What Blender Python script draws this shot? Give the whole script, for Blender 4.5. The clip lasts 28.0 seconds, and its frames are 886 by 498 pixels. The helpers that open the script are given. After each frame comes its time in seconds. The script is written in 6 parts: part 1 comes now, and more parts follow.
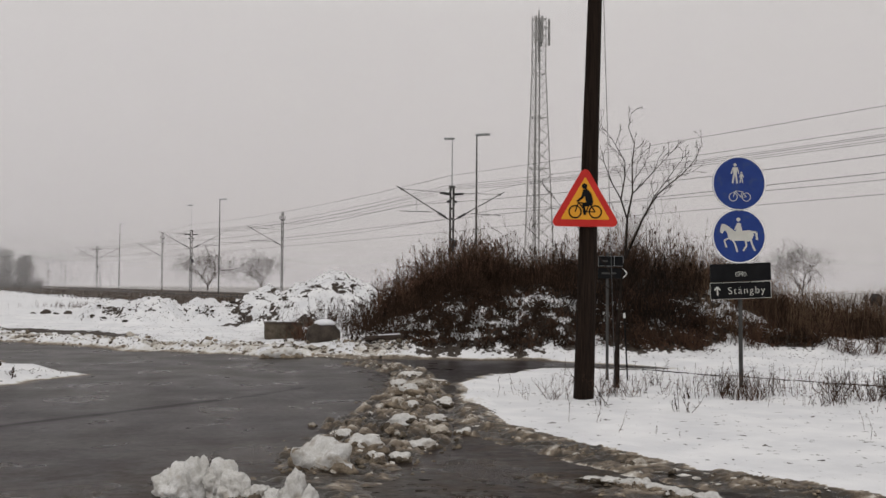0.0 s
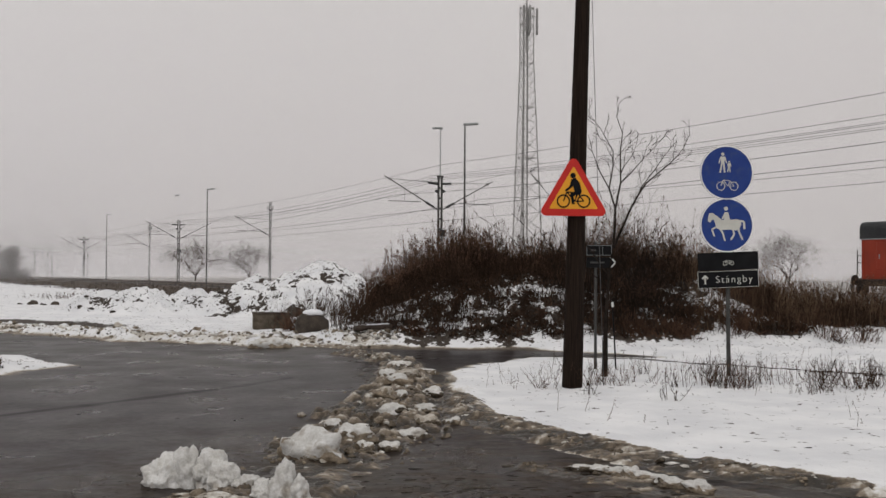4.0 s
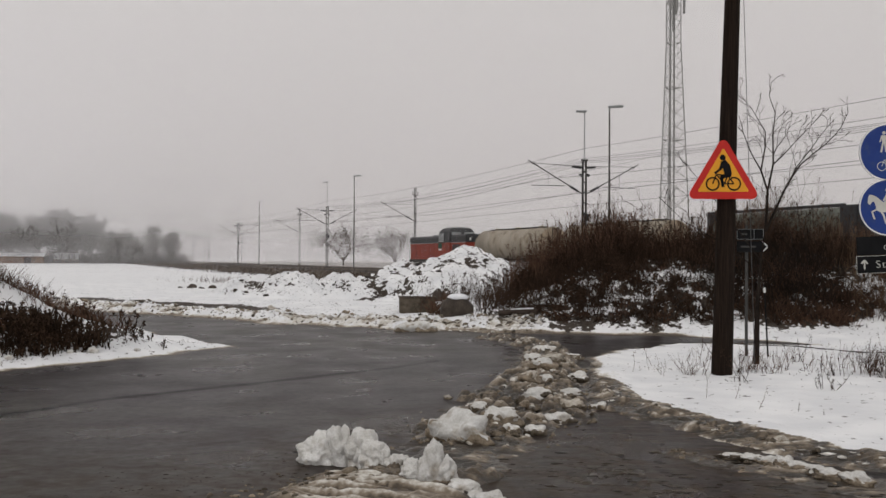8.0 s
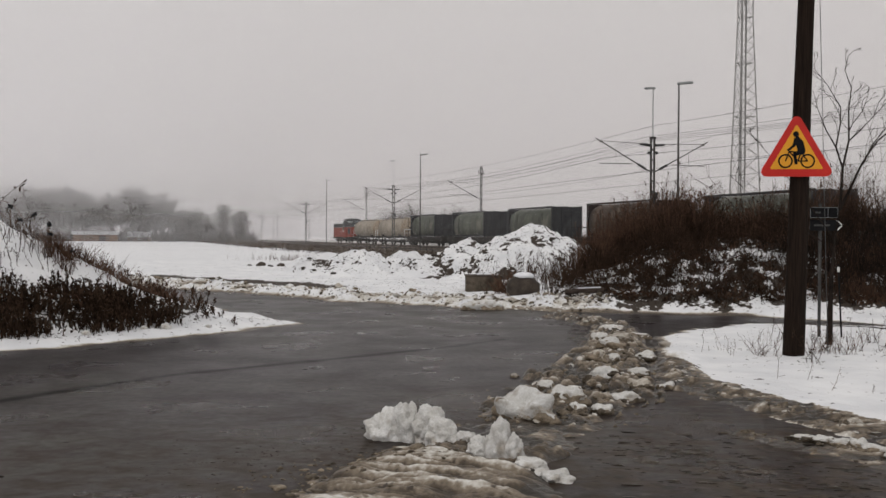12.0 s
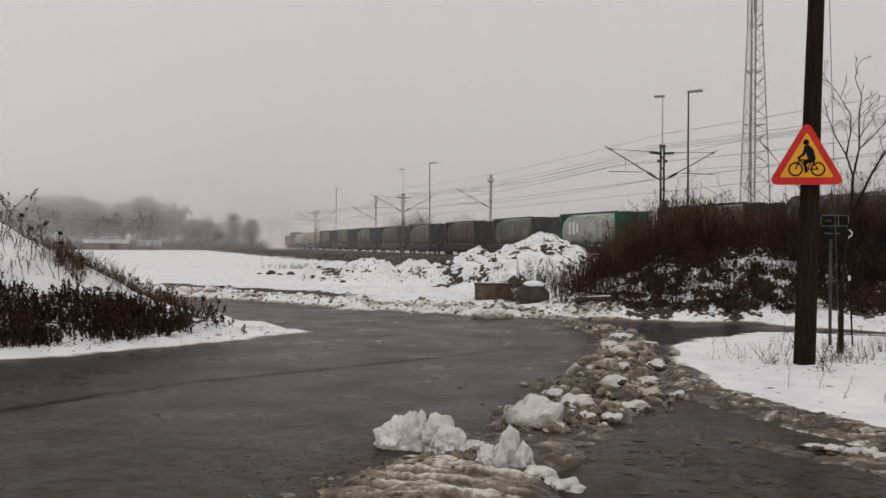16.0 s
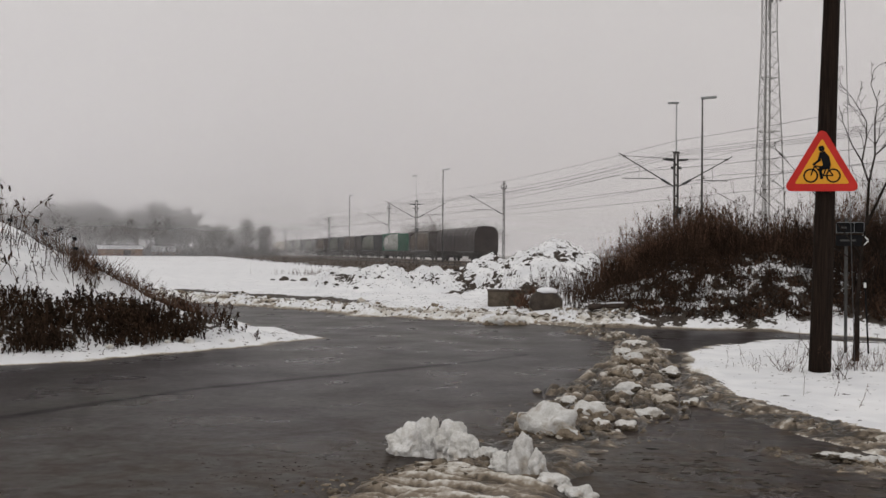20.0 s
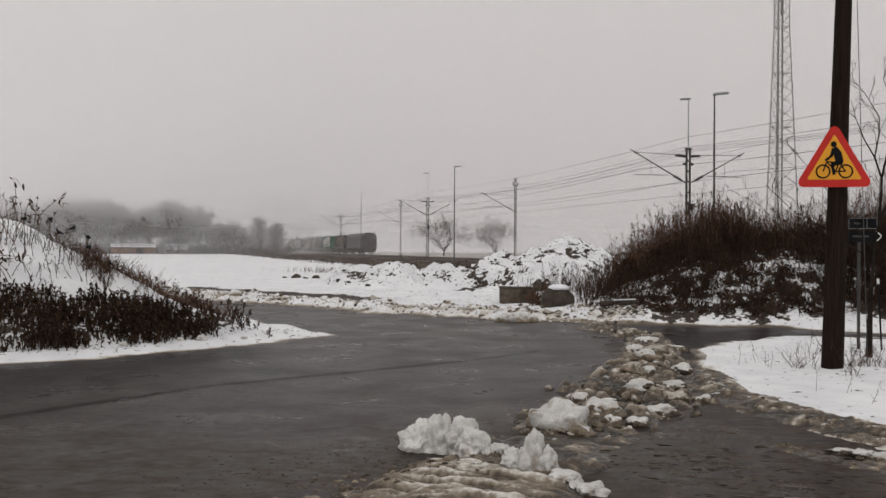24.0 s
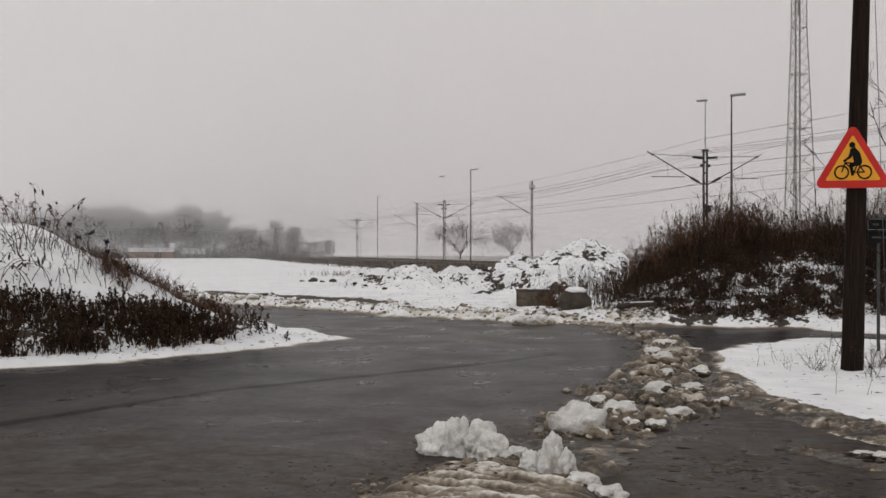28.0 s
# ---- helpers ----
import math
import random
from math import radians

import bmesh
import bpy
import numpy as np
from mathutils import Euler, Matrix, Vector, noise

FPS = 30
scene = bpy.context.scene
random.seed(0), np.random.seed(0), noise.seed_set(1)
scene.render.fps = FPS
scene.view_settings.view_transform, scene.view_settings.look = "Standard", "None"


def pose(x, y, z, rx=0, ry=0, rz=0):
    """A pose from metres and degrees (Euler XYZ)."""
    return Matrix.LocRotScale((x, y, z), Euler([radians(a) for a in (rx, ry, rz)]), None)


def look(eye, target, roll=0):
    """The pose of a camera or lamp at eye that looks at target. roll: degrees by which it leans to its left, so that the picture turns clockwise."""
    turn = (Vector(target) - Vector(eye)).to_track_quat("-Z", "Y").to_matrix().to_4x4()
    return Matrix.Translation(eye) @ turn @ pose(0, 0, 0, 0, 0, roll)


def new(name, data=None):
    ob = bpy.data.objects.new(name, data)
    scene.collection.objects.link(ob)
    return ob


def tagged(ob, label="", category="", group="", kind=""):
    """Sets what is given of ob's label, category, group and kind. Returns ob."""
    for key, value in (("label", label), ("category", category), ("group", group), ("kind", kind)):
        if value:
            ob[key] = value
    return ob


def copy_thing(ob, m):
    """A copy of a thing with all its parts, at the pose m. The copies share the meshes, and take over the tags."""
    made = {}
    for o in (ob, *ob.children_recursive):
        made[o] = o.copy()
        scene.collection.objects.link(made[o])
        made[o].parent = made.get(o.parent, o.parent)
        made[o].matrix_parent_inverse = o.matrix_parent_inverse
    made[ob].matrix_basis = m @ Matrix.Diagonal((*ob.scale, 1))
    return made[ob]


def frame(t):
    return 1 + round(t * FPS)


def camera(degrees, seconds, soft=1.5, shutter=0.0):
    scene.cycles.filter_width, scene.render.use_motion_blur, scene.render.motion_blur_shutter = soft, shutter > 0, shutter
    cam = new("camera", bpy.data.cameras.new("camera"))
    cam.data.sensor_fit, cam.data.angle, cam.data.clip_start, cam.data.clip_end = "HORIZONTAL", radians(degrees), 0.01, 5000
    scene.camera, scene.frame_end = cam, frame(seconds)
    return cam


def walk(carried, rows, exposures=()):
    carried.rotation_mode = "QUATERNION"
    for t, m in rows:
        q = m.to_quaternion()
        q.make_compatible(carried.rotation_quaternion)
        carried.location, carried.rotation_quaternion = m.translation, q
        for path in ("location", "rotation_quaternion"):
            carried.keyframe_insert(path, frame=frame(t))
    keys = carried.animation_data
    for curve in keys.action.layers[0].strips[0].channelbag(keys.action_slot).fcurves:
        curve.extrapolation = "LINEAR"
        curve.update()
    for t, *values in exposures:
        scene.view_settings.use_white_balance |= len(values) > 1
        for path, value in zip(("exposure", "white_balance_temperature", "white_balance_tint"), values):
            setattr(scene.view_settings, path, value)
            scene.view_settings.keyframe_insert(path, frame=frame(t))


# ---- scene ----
cam = camera(46.56, 28.0, soft=1.5)
# seconds, place, yaw to the left, pitch up, roll
PATH = [
    (0, 0.023, 0.052, 1.565, 0.81, 2.00, 0.47), (0.5, 0.016, 0.045, 1.569, 0.56, 2.04, 0.43), (1, 0.017, 0.051, 1.569, 0.70, 2.10, 0.57),
    (1.5, 0.016, 0.040, 1.565, 0.96, 2.14, 0.36), (2, 0.024, 0.066, 1.569, 0.07, 2.12, 0.57), (2.5, 0.018, 0.038, 1.573, -0.44, 2.07, 0.55),
    (4.5, 0.016, 0.051, 1.561, 0.69, 1.28, 0.27), (5, 0.012, 0.050, 1.563, 1.49, 1.23, 0.39), (5.5, 0.014, 0.033, 1.565, 2.25, 1.17, 0.50),
    (6, 0.006, 0.029, 1.569, 3.17, 1.14, 0.54), (6.5, 0.010, 0.021, 1.568, 4.35, 1.17, 0.39), (7, 0.011, 0.023, 1.569, 5.27, 1.03, 0.39),
    (7.5, -0.002, 0.001, 1.562, 6.84, 0.66, 0.34), (8, 0.004, 0.003, 1.562, 8.12, 0.54, 0.29), (8.5, -0.001, -0.002, 1.564, 9.11, 0.21, 0.48),
    (9, -0.004, 0.008, 1.554, 9.88, -0.40, 0.35), (9.5, -0.006, -0.006, 1.555, 10.53, -1.04, 0.26), (10, -0.003, 0.014, 1.558, 11.13, -1.00, 0.38),
    (10.5, -0.001, 0.002, 1.560, 11.26, -0.89, 0.51), (11, -0.003, 0.015, 1.557, 11.35, -0.85, 0.58), (11.5, 0.001, 0.014, 1.557, 11.88, -0.77, 0.35),
    (12, -0.002, -0.003, 1.559, 11.78, -0.67, 0.36), (12.5, -0.005, 0.002, 1.560, 11.88, -0.49, 0.45), (14.5, -0.001, -0.003, 1.557, 12.01, -0.46, 0.49),
    (15, 0.001, 0.015, 1.559, 12.07, -0.16, 0.30), (15.5, -0.002, 0.011, 1.562, 12.22, -0.14, 0.29), (16, -0.001, -0.008, 1.561, 12.31, -0.21, 0.33),
    (16.5, -0.005, 0.005, 1.554, 12.40, -0.19, 0.38), (17, -0.003, 0.007, 1.560, 12.54, -0.25, 0.23), (17.5, -0.000, -0.013, 1.557, 12.78, -0.23, 0.29),
    (18, -0.003, 0.019, 1.552, 12.77, -0.32, 0.20), (18.5, -0.003, 0.013, 1.557, 12.79, -0.04, 0.39), (19, 0.001, 0.005, 1.558, 12.89, 0.05, 0.49),
    (19.5, -0.004, 0.004, 1.562, 12.90, 0.07, 0.42), (20, -0.005, 0.012, 1.556, 13.04, 0.15, 0.44), (20.5, -0.002, 0.002, 1.558, 13.17, 0.15, 0.36),
    (21, -0.000, 0.007, 1.553, 13.14, -0.04, 0.28), (21.5, -0.001, 0.003, 1.556, 13.07, -0.09, 0.15), (23.5, 0.002, 0.006, 1.558, 13.47, -0.04, 0.30),
    (24, 0.003, -0.005, 1.555, 13.69, -0.01, 0.27), (24.5, 0.000, 0.003, 1.563, 13.75, 0.07, 0.24), (25, 0.002, -0.001, 1.561, 13.82, 0.14, 0.28),
    (25.5, -0.002, -0.002, 1.558, 13.97, 0.15, 0.21), (26, 0.001, 0.005, 1.558, 14.02, 0.01, 0.10), (26.5, -0.002, -0.006, 1.563, 14.18, 0.10, -0.05),
    (27, 0.003, 0.004, 1.561, 14.32, 0.14, -0.15), (27.5, -0.005, 0.002, 1.563, 14.54, 0.21, -0.14), (28, 0.001, -0.013, 1.555, 14.61, 0.16, 0.01),
]

def view(x, y, z, yaw, pitch, roll):
    return pose(x, y, z, 0, 0, yaw) @ pose(0, 0, 0, 90 + pitch, 0, 0) @ pose(0, 0, 0, 0, 0, roll)


walk(cam, [(r[0], view(*r[1:])) for r in PATH])

# ---- sky and light: thick overcast, snow in the air ----
world = bpy.data.worlds.new("overcast")
scene.world = world
world.use_nodes = True
wn, wl = world.node_tree.nodes, world.node_tree.links
wbg = wn["Background"]
sky = wn.new("ShaderNodeTexSky")
sky.sky_type, sky.sun_disc = "NISHITA", False
sky.sun_elevation, sky.sun_rotation, sky.dust_density = radians(28), radians(150), 6.0
grey = wn.new("ShaderNodeHueSaturation")
grey.inputs["Saturation"].default_value = 0.1
wl.new(sky.outputs[0], grey.inputs["Color"])
coord = wn.new("ShaderNodeTexCoord")
sep = wn.new("ShaderNodeSeparateXYZ")
wl.new(coord.outputs["Generated"], sep.inputs[0])
# an overcast sky is brighter overhead than at the horizon
ramp = wn.new("ShaderNodeValToRGB")
ramp.color_ramp.elements[0].position, ramp.color_ramp.elements[0].color = 0.0, (4.82, 4.54, 4.66, 1)
ramp.color_ramp.elements[1].position, ramp.color_ramp.elements[1].color = 1.0, (7.2, 7.1, 7.0, 1)
mid = ramp.color_ramp.elements.new(0.25)
mid.color = (7.2, 7.0, 6.9, 1)
wl.new(sep.outputs["Z"], ramp.inputs[0])
cloud = wn.new("ShaderNodeTexNoise")
cloud.inputs["Scale"].default_value, cloud.inputs["Detail"].default_value = 1.6, 3
wl.new(coord.outputs["Generated"], cloud.inputs["Vector"])
cmap = wn.new("ShaderNodeMapRange")
cmap.inputs["To Min"].default_value, cmap.inputs["To Max"].default_value = 0.93, 1.06
wl.new(cloud.outputs[0], cmap.inputs[0])
veil = wn.new("ShaderNodeMixRGB")
veil.inputs[0].default_value = 0.93
wl.new(grey.outputs[0], veil.inputs[1])
wl.new(ramp.outputs[0], veil.inputs[2])
dim = wn.new("ShaderNodeVectorMath")
dim.operation = "SCALE"
wl.new(veil.outputs[0], dim.inputs[0])
wl.new(cmap.outputs[0], dim.inputs["Scale"])
wl.new(dim.outputs[0], wbg.inputs["Color"])
wbg.inputs["Strength"].default_value = 0.1
sun = new("sun", bpy.data.lights.new("sun", "SUN"))
sun.data.energy, sun.data.angle, sun.data.color = 0.5, radians(30), (1.0, 0.97, 0.93)
sun.matrix_world = look((-30, -40, 60), (0, 15, 0))


# ---- materials ----
def material(name, dark, light, scale=6.0, rough=(0.6, 0.85), bump=0.2, fine=60.0, metal=0.0, island=0.0, spread=0.0, stretch=(1, 1, 1), stain=None, gloss=0.18):
    """Two scales of noise between two colours, with bump; island: variation piece by piece, spread: thing by thing."""
    m = bpy.data.materials.new(name)
    m.use_nodes = True
    n, l = m.node_tree.nodes, m.node_tree.links
    b = n["Principled BSDF"]
    tc = n.new("ShaderNodeTexCoord")
    mp = n.new("ShaderNodeMapping")
    mp.inputs["Scale"].default_value = stretch
    l.new(tc.outputs["Object"], mp.inputs[0])
    big, small = n.new("ShaderNodeTexNoise"), n.new("ShaderNodeTexNoise")
    for node, s in ((big, scale), (small, fine)):
        node.inputs["Scale"].default_value, node.inputs["Detail"].default_value = s, 6
        l.new(mp.outputs[0], node.inputs["Vector"])
    add = n.new("ShaderNodeMath")
    add.operation = "MULTIPLY_ADD"
    l.new(small.outputs[0], add.inputs[0])
    add.inputs[1].default_value = 0.5
    l.new(big.outputs[0], add.inputs[2])
    mr = n.new("ShaderNodeMapRange")
    mr.inputs["From Min"].default_value, mr.inputs["From Max"].default_value = 0.5, 1.0
    l.new(add.outputs[0], mr.inputs[0])
    mix = n.new("ShaderNodeMixRGB")
    mix.inputs[1].default_value, mix.inputs[2].default_value = (*dark, 1), (*light, 1)
    l.new(mr.outputs[0], mix.inputs[0])
    colour = mix.outputs[0]
    if stain:
        st, sm = n.new("ShaderNodeTexNoise"), n.new("ShaderNodeMapRange")
        st.inputs["Scale"].default_value, st.inputs["Detail"].default_value = stain[1], 5
        l.new(tc.outputs["Object"], st.inputs["Vector"])
        sm.inputs["From Min"].default_value, sm.inputs["From Max"].default_value = 0.52, 0.7
        l.new(st.outputs[0], sm.inputs[0])
        smix = n.new("ShaderNodeMixRGB")
        l.new(sm.outputs[0], smix.inputs[0])
        l.new(colour, smix.inputs[1])
        smix.inputs[2].default_value = (*stain[0], 1)
        colour = smix.outputs[0]
    if island or spread:
        src = n.new("ShaderNodeNewGeometry" if island else "ShaderNodeObjectInfo").outputs["Random Per Island" if island else "Random"]
        vr = n.new("ShaderNodeMapRange")
        vr.inputs["To Min"].default_value, vr.inputs["To Max"].default_value = 1 - (island or spread), 1 + (island or spread)
        l.new(src, vr.inputs[0])
        hs = n.new("ShaderNodeHueSaturation")
        l.new(vr.outputs[0], hs.inputs["Value"])
        l.new(colour, hs.inputs["Color"])
        colour = hs.outputs[0]
    l.new(colour, b.inputs["Base Color"])
    rr = n.new("ShaderNodeMapRange")
    rr.inputs["To Min"].default_value, rr.inputs["To Max"].default_value = rough
    l.new(big.outputs[0], rr.inputs[0])
    l.new(rr.outputs[0], b.inputs["Roughness"])
    b.inputs["Metallic"].default_value = metal
    b.inputs["Specular IOR Level"].default_value = gloss
    if bump:
        bp = n.new("ShaderNodeBump")
        bp.inputs["Strength"].default_value, bp.inputs["Distance"].default_value = bump, 0.02
        l.new(add.outputs[0], bp.inputs["Height"])
        l.new(bp.outputs[0], b.inputs["Normal"])
    return m


M_PINE = material("weathered_pole", (0.007, 0.0045, 0.0034), (0.028, 0.0185, 0.0135), 9, (0.75, 0.95), 0.6, 40, stretch=(6, 6, 0.25), gloss=0.08)
M_STEEL = material("galvanised_steel", (0.2, 0.21, 0.21), (0.34, 0.35, 0.35), 4, (0.4, 0.65), 0.1, 50, metal=0.6, gloss=0.35)
M_MAST = material("dull_mast_steel", (0.035, 0.034, 0.033), (0.09, 0.087, 0.083), 3, (0.5, 0.8), 0.1, 30, gloss=0.1)
M_TOWER = material("grey_tower_steel", (0.17, 0.165, 0.16), (0.3, 0.295, 0.285), 3, (0.5, 0.8), 0.1, 30, gloss=0.15)
M_WIRE = material("wire", (0.05, 0.05, 0.05), (0.1, 0.1, 0.1), 3, (0.5, 0.7), 0)
M_RED = material("sign_red", (0.46, 0.011, 0.007), (0.57, 0.02, 0.012), 5, (0.35, 0.5), 0.05, gloss=0.35)
M_YELLOW = material("sign_yellow", (0.7, 0.3, 0.01), (0.8, 0.36, 0.02), 5, (0.35, 0.5), 0.05, gloss=0.35)
M_BLUE = material("sign_blue", (0.006, 0.026, 0.16), (0.011, 0.042, 0.215), 4, (0.3, 0.5), 0.05, stain=((0.02, 0.045, 0.16), 9), gloss=0.3)
M_WHITE = material("sign_white", (0.62, 0.62, 0.6), (0.8, 0.8, 0.78), 5, (0.4, 0.6), 0.05, gloss=0.35)
M_BLACK = material("sign_black", (0.005, 0.005, 0.0055), (0.012, 0.012, 0.013), 6, (0.4, 0.6), 0.05, gloss=0.07)
M_SNOW = material("snow", (0.66, 0.67, 0.71), (0.86, 0.86, 0.88), 3, (0.6, 0.85), 0.5, 25)
M_CLUMP = material("ploughed_snow", (0.44, 0.42, 0.385), (0.8, 0.795, 0.79), 4.5, (0.5, 0.75), 1.0, 60, spread=0.1, stain=((0.32, 0.275, 0.22), 7))
M_DIRTY = material("dirty_ploughed_snow", (0.2, 0.165, 0.125), (0.6, 0.57, 0.52), 7, (0.45, 0.7), 0.8, 45, spread=0.25, stain=((0.2, 0.16, 0.115), 6))
M_SLUSH = material("frozen_slush", (0.045, 0.033, 0.022), (0.25, 0.203, 0.15), 14, (0.35, 0.65), 0.5, 60, spread=0.5)
M_CRUMB = material("slush_crumbs", (0.045, 0.033, 0.022), (0.27, 0.222, 0.166), 9, (0.35, 0.65), 0.4, 60, island=0.6)
M_FLAKE = material("wet_dark_slush", (0.012, 0.0095, 0.007), (0.075, 0.06, 0.046), 12, (0.3, 0.5), 0.3, 60, island=0.6)
M_PALE = material("beige_snow_crust", (0.32, 0.285, 0.24), (0.76, 0.745, 0.72), 6, (0.45, 0.7), 0.5, 45, island=0.25)
M_DARKBARK = material("wet_dark_bark", (0.009, 0.0068, 0.0055), (0.032, 0.024, 0.02), 8, (0.75, 0.95), 0.4, 40, gloss=0.06)
M_SYMBOL = material("dull_white_film", (0.46, 0.45, 0.41), (0.6, 0.59, 0.54), 5, (0.4, 0.6), 0.05, gloss=0.3)
M_STEM = material("dry_stems", (0.022, 0.0132, 0.0092), (0.07, 0.043, 0.029), 2, (0.8, 1), 0, island=0.6, gloss=0.06)
M_REED = material("dead_weed", (0.02, 0.0125, 0.0085), (0.07, 0.043, 0.028), 2, (0.8, 1), 0, island=0.7, gloss=0.06)
M_STALK = material("brown_stalk", (0.048, 0.027, 0.018), (0.135, 0.078, 0.053), 2, (0.8, 1), 0, island=0.5, gloss=0.06)
M_TAWNY = material("tawny_grass", (0.07, 0.044, 0.028), (0.18, 0.12, 0.078), 2, (0.8, 1), 0, island=0.5, gloss=0.06)
M_BARK = material("bark", (0.028, 0.02, 0.016), (0.075, 0.058, 0.048), 8, (0.8, 0.95), 0.5, 40)
M_TWIG = material("twigs", (0.045, 0.036, 0.032), (0.09, 0.074, 0.064), 4, (0.8, 0.95), 0, island=0.3)
M_CONC = material("stained_concrete", (0.05, 0.04, 0.029), (0.14, 0.115, 0.088), 4, (0.7, 0.95), 0.5, 30, stain=((0.04, 0.03, 0.022), 3))
M_STONE = material("dark_stone", (0.022, 0.017, 0.0135), (0.08, 0.064, 0.051), 4, (0.6, 0.9), 0.6, 25, spread=0.3)
M_EARTH = material("frozen_earth", (0.03, 0.022, 0.016), (0.09, 0.068, 0.05), 5, (0.7, 0.95), 0.7, 30, island=0.3)
M_ORANGE = material("loco_orange", (0.21, 0.03, 0.015), (0.3, 0.043, 0.021), 1.2, (0.45, 0.7), 0.08, 20, stain=((0.14, 0.03, 0.02), 1.1))
M_DARK = material("charcoal_paint", (0.022, 0.023, 0.025), (0.05, 0.05, 0.052), 1.5, (0.45, 0.7), 0.1, 20)
M_UNDER = material("grimy_underframe", (0.016, 0.014, 0.013), (0.045, 0.038, 0.032), 3, (0.7, 0.95), 0.2, 20)
M_GLASS = material("cab_glass", (0.02, 0.025, 0.028), (0.05, 0.055, 0.06), 2, (0.05, 0.15), 0, gloss=0.5)
M_PANE = material("pale_cab_window", (0.14, 0.15, 0.15), (0.26, 0.27, 0.27), 2, (0.08, 0.2), 0, gloss=0.5)
M_BEIGE = material("dusty_beige_tank", (0.24, 0.205, 0.16), (0.4, 0.35, 0.285), 0.8, (0.5, 0.75), 0.08, 12, stretch=(1, 1, 0.25), stain=((0.17, 0.13, 0.085), 0.9))
M_TANKEND = material("rusty_tank_end", (0.24, 0.185, 0.13), (0.4, 0.325, 0.24), 1.2, (0.5, 0.75), 0.08, 12, stain=((0.17, 0.12, 0.08), 1.1))
M_OLIVE = material("grimy_green_cover", (0.05, 0.056, 0.047), (0.14, 0.145, 0.12), 0.8, (0.55, 0.8), 0.1, 12, stretch=(1, 1, 0.3), stain=((0.19, 0.18, 0.15), 0.5), spread=0.25)
M_BROWN = material("grimy_brown_cover", (0.045, 0.035, 0.028), (0.12, 0.09, 0.07), 0.8, (0.55, 0.8), 0.1, 12, stretch=(1, 1, 0.3), stain=((0.11, 0.088, 0.068), 0.5), spread=0.2, gloss=0.1)
M_GREEN = material("green_paint", (0.012, 0.06, 0.036), (0.025, 0.1, 0.062), 0.9, (0.45, 0.7), 0.1, 12)
M_TARP = material("pale_grey_tarpaulin", (0.26, 0.27, 0.25), (0.42, 0.43, 0.4), 0.8, (0.5, 0.75), 0.1, 12, stain=((0.15, 0.15, 0.13), 0.9))
M_HOOD = material("dark_brown_hood", (0.018, 0.0125, 0.011), (0.042, 0.03, 0.026), 0.9, (0.25, 0.4), 0.1, 12, gloss=0.2)
M_TAN = material("house_plaster", (0.22, 0.13, 0.09), (0.3, 0.19, 0.13), 2, (0.8, 0.95), 0.2, 20)
M_BALLAST = material("ballast", (0.06, 0.05, 0.042), (0.2, 0.17, 0.145), 6, (0.8, 1), 1.0, 20)
# mid grey in place of snow white: haze put into the colour
M_HAZE_GROUND = material("haze_grey_ground", (0.2, 0.18, 0.165), (0.5, 0.485, 0.475), 0.4, (0.8, 1), 0.4, 3)
M_RAIL = material("rail_steel", (0.1, 0.07, 0.05), (0.2, 0.16, 0.13), 4, (0.4, 0.6), 0.1, metal=0.6)


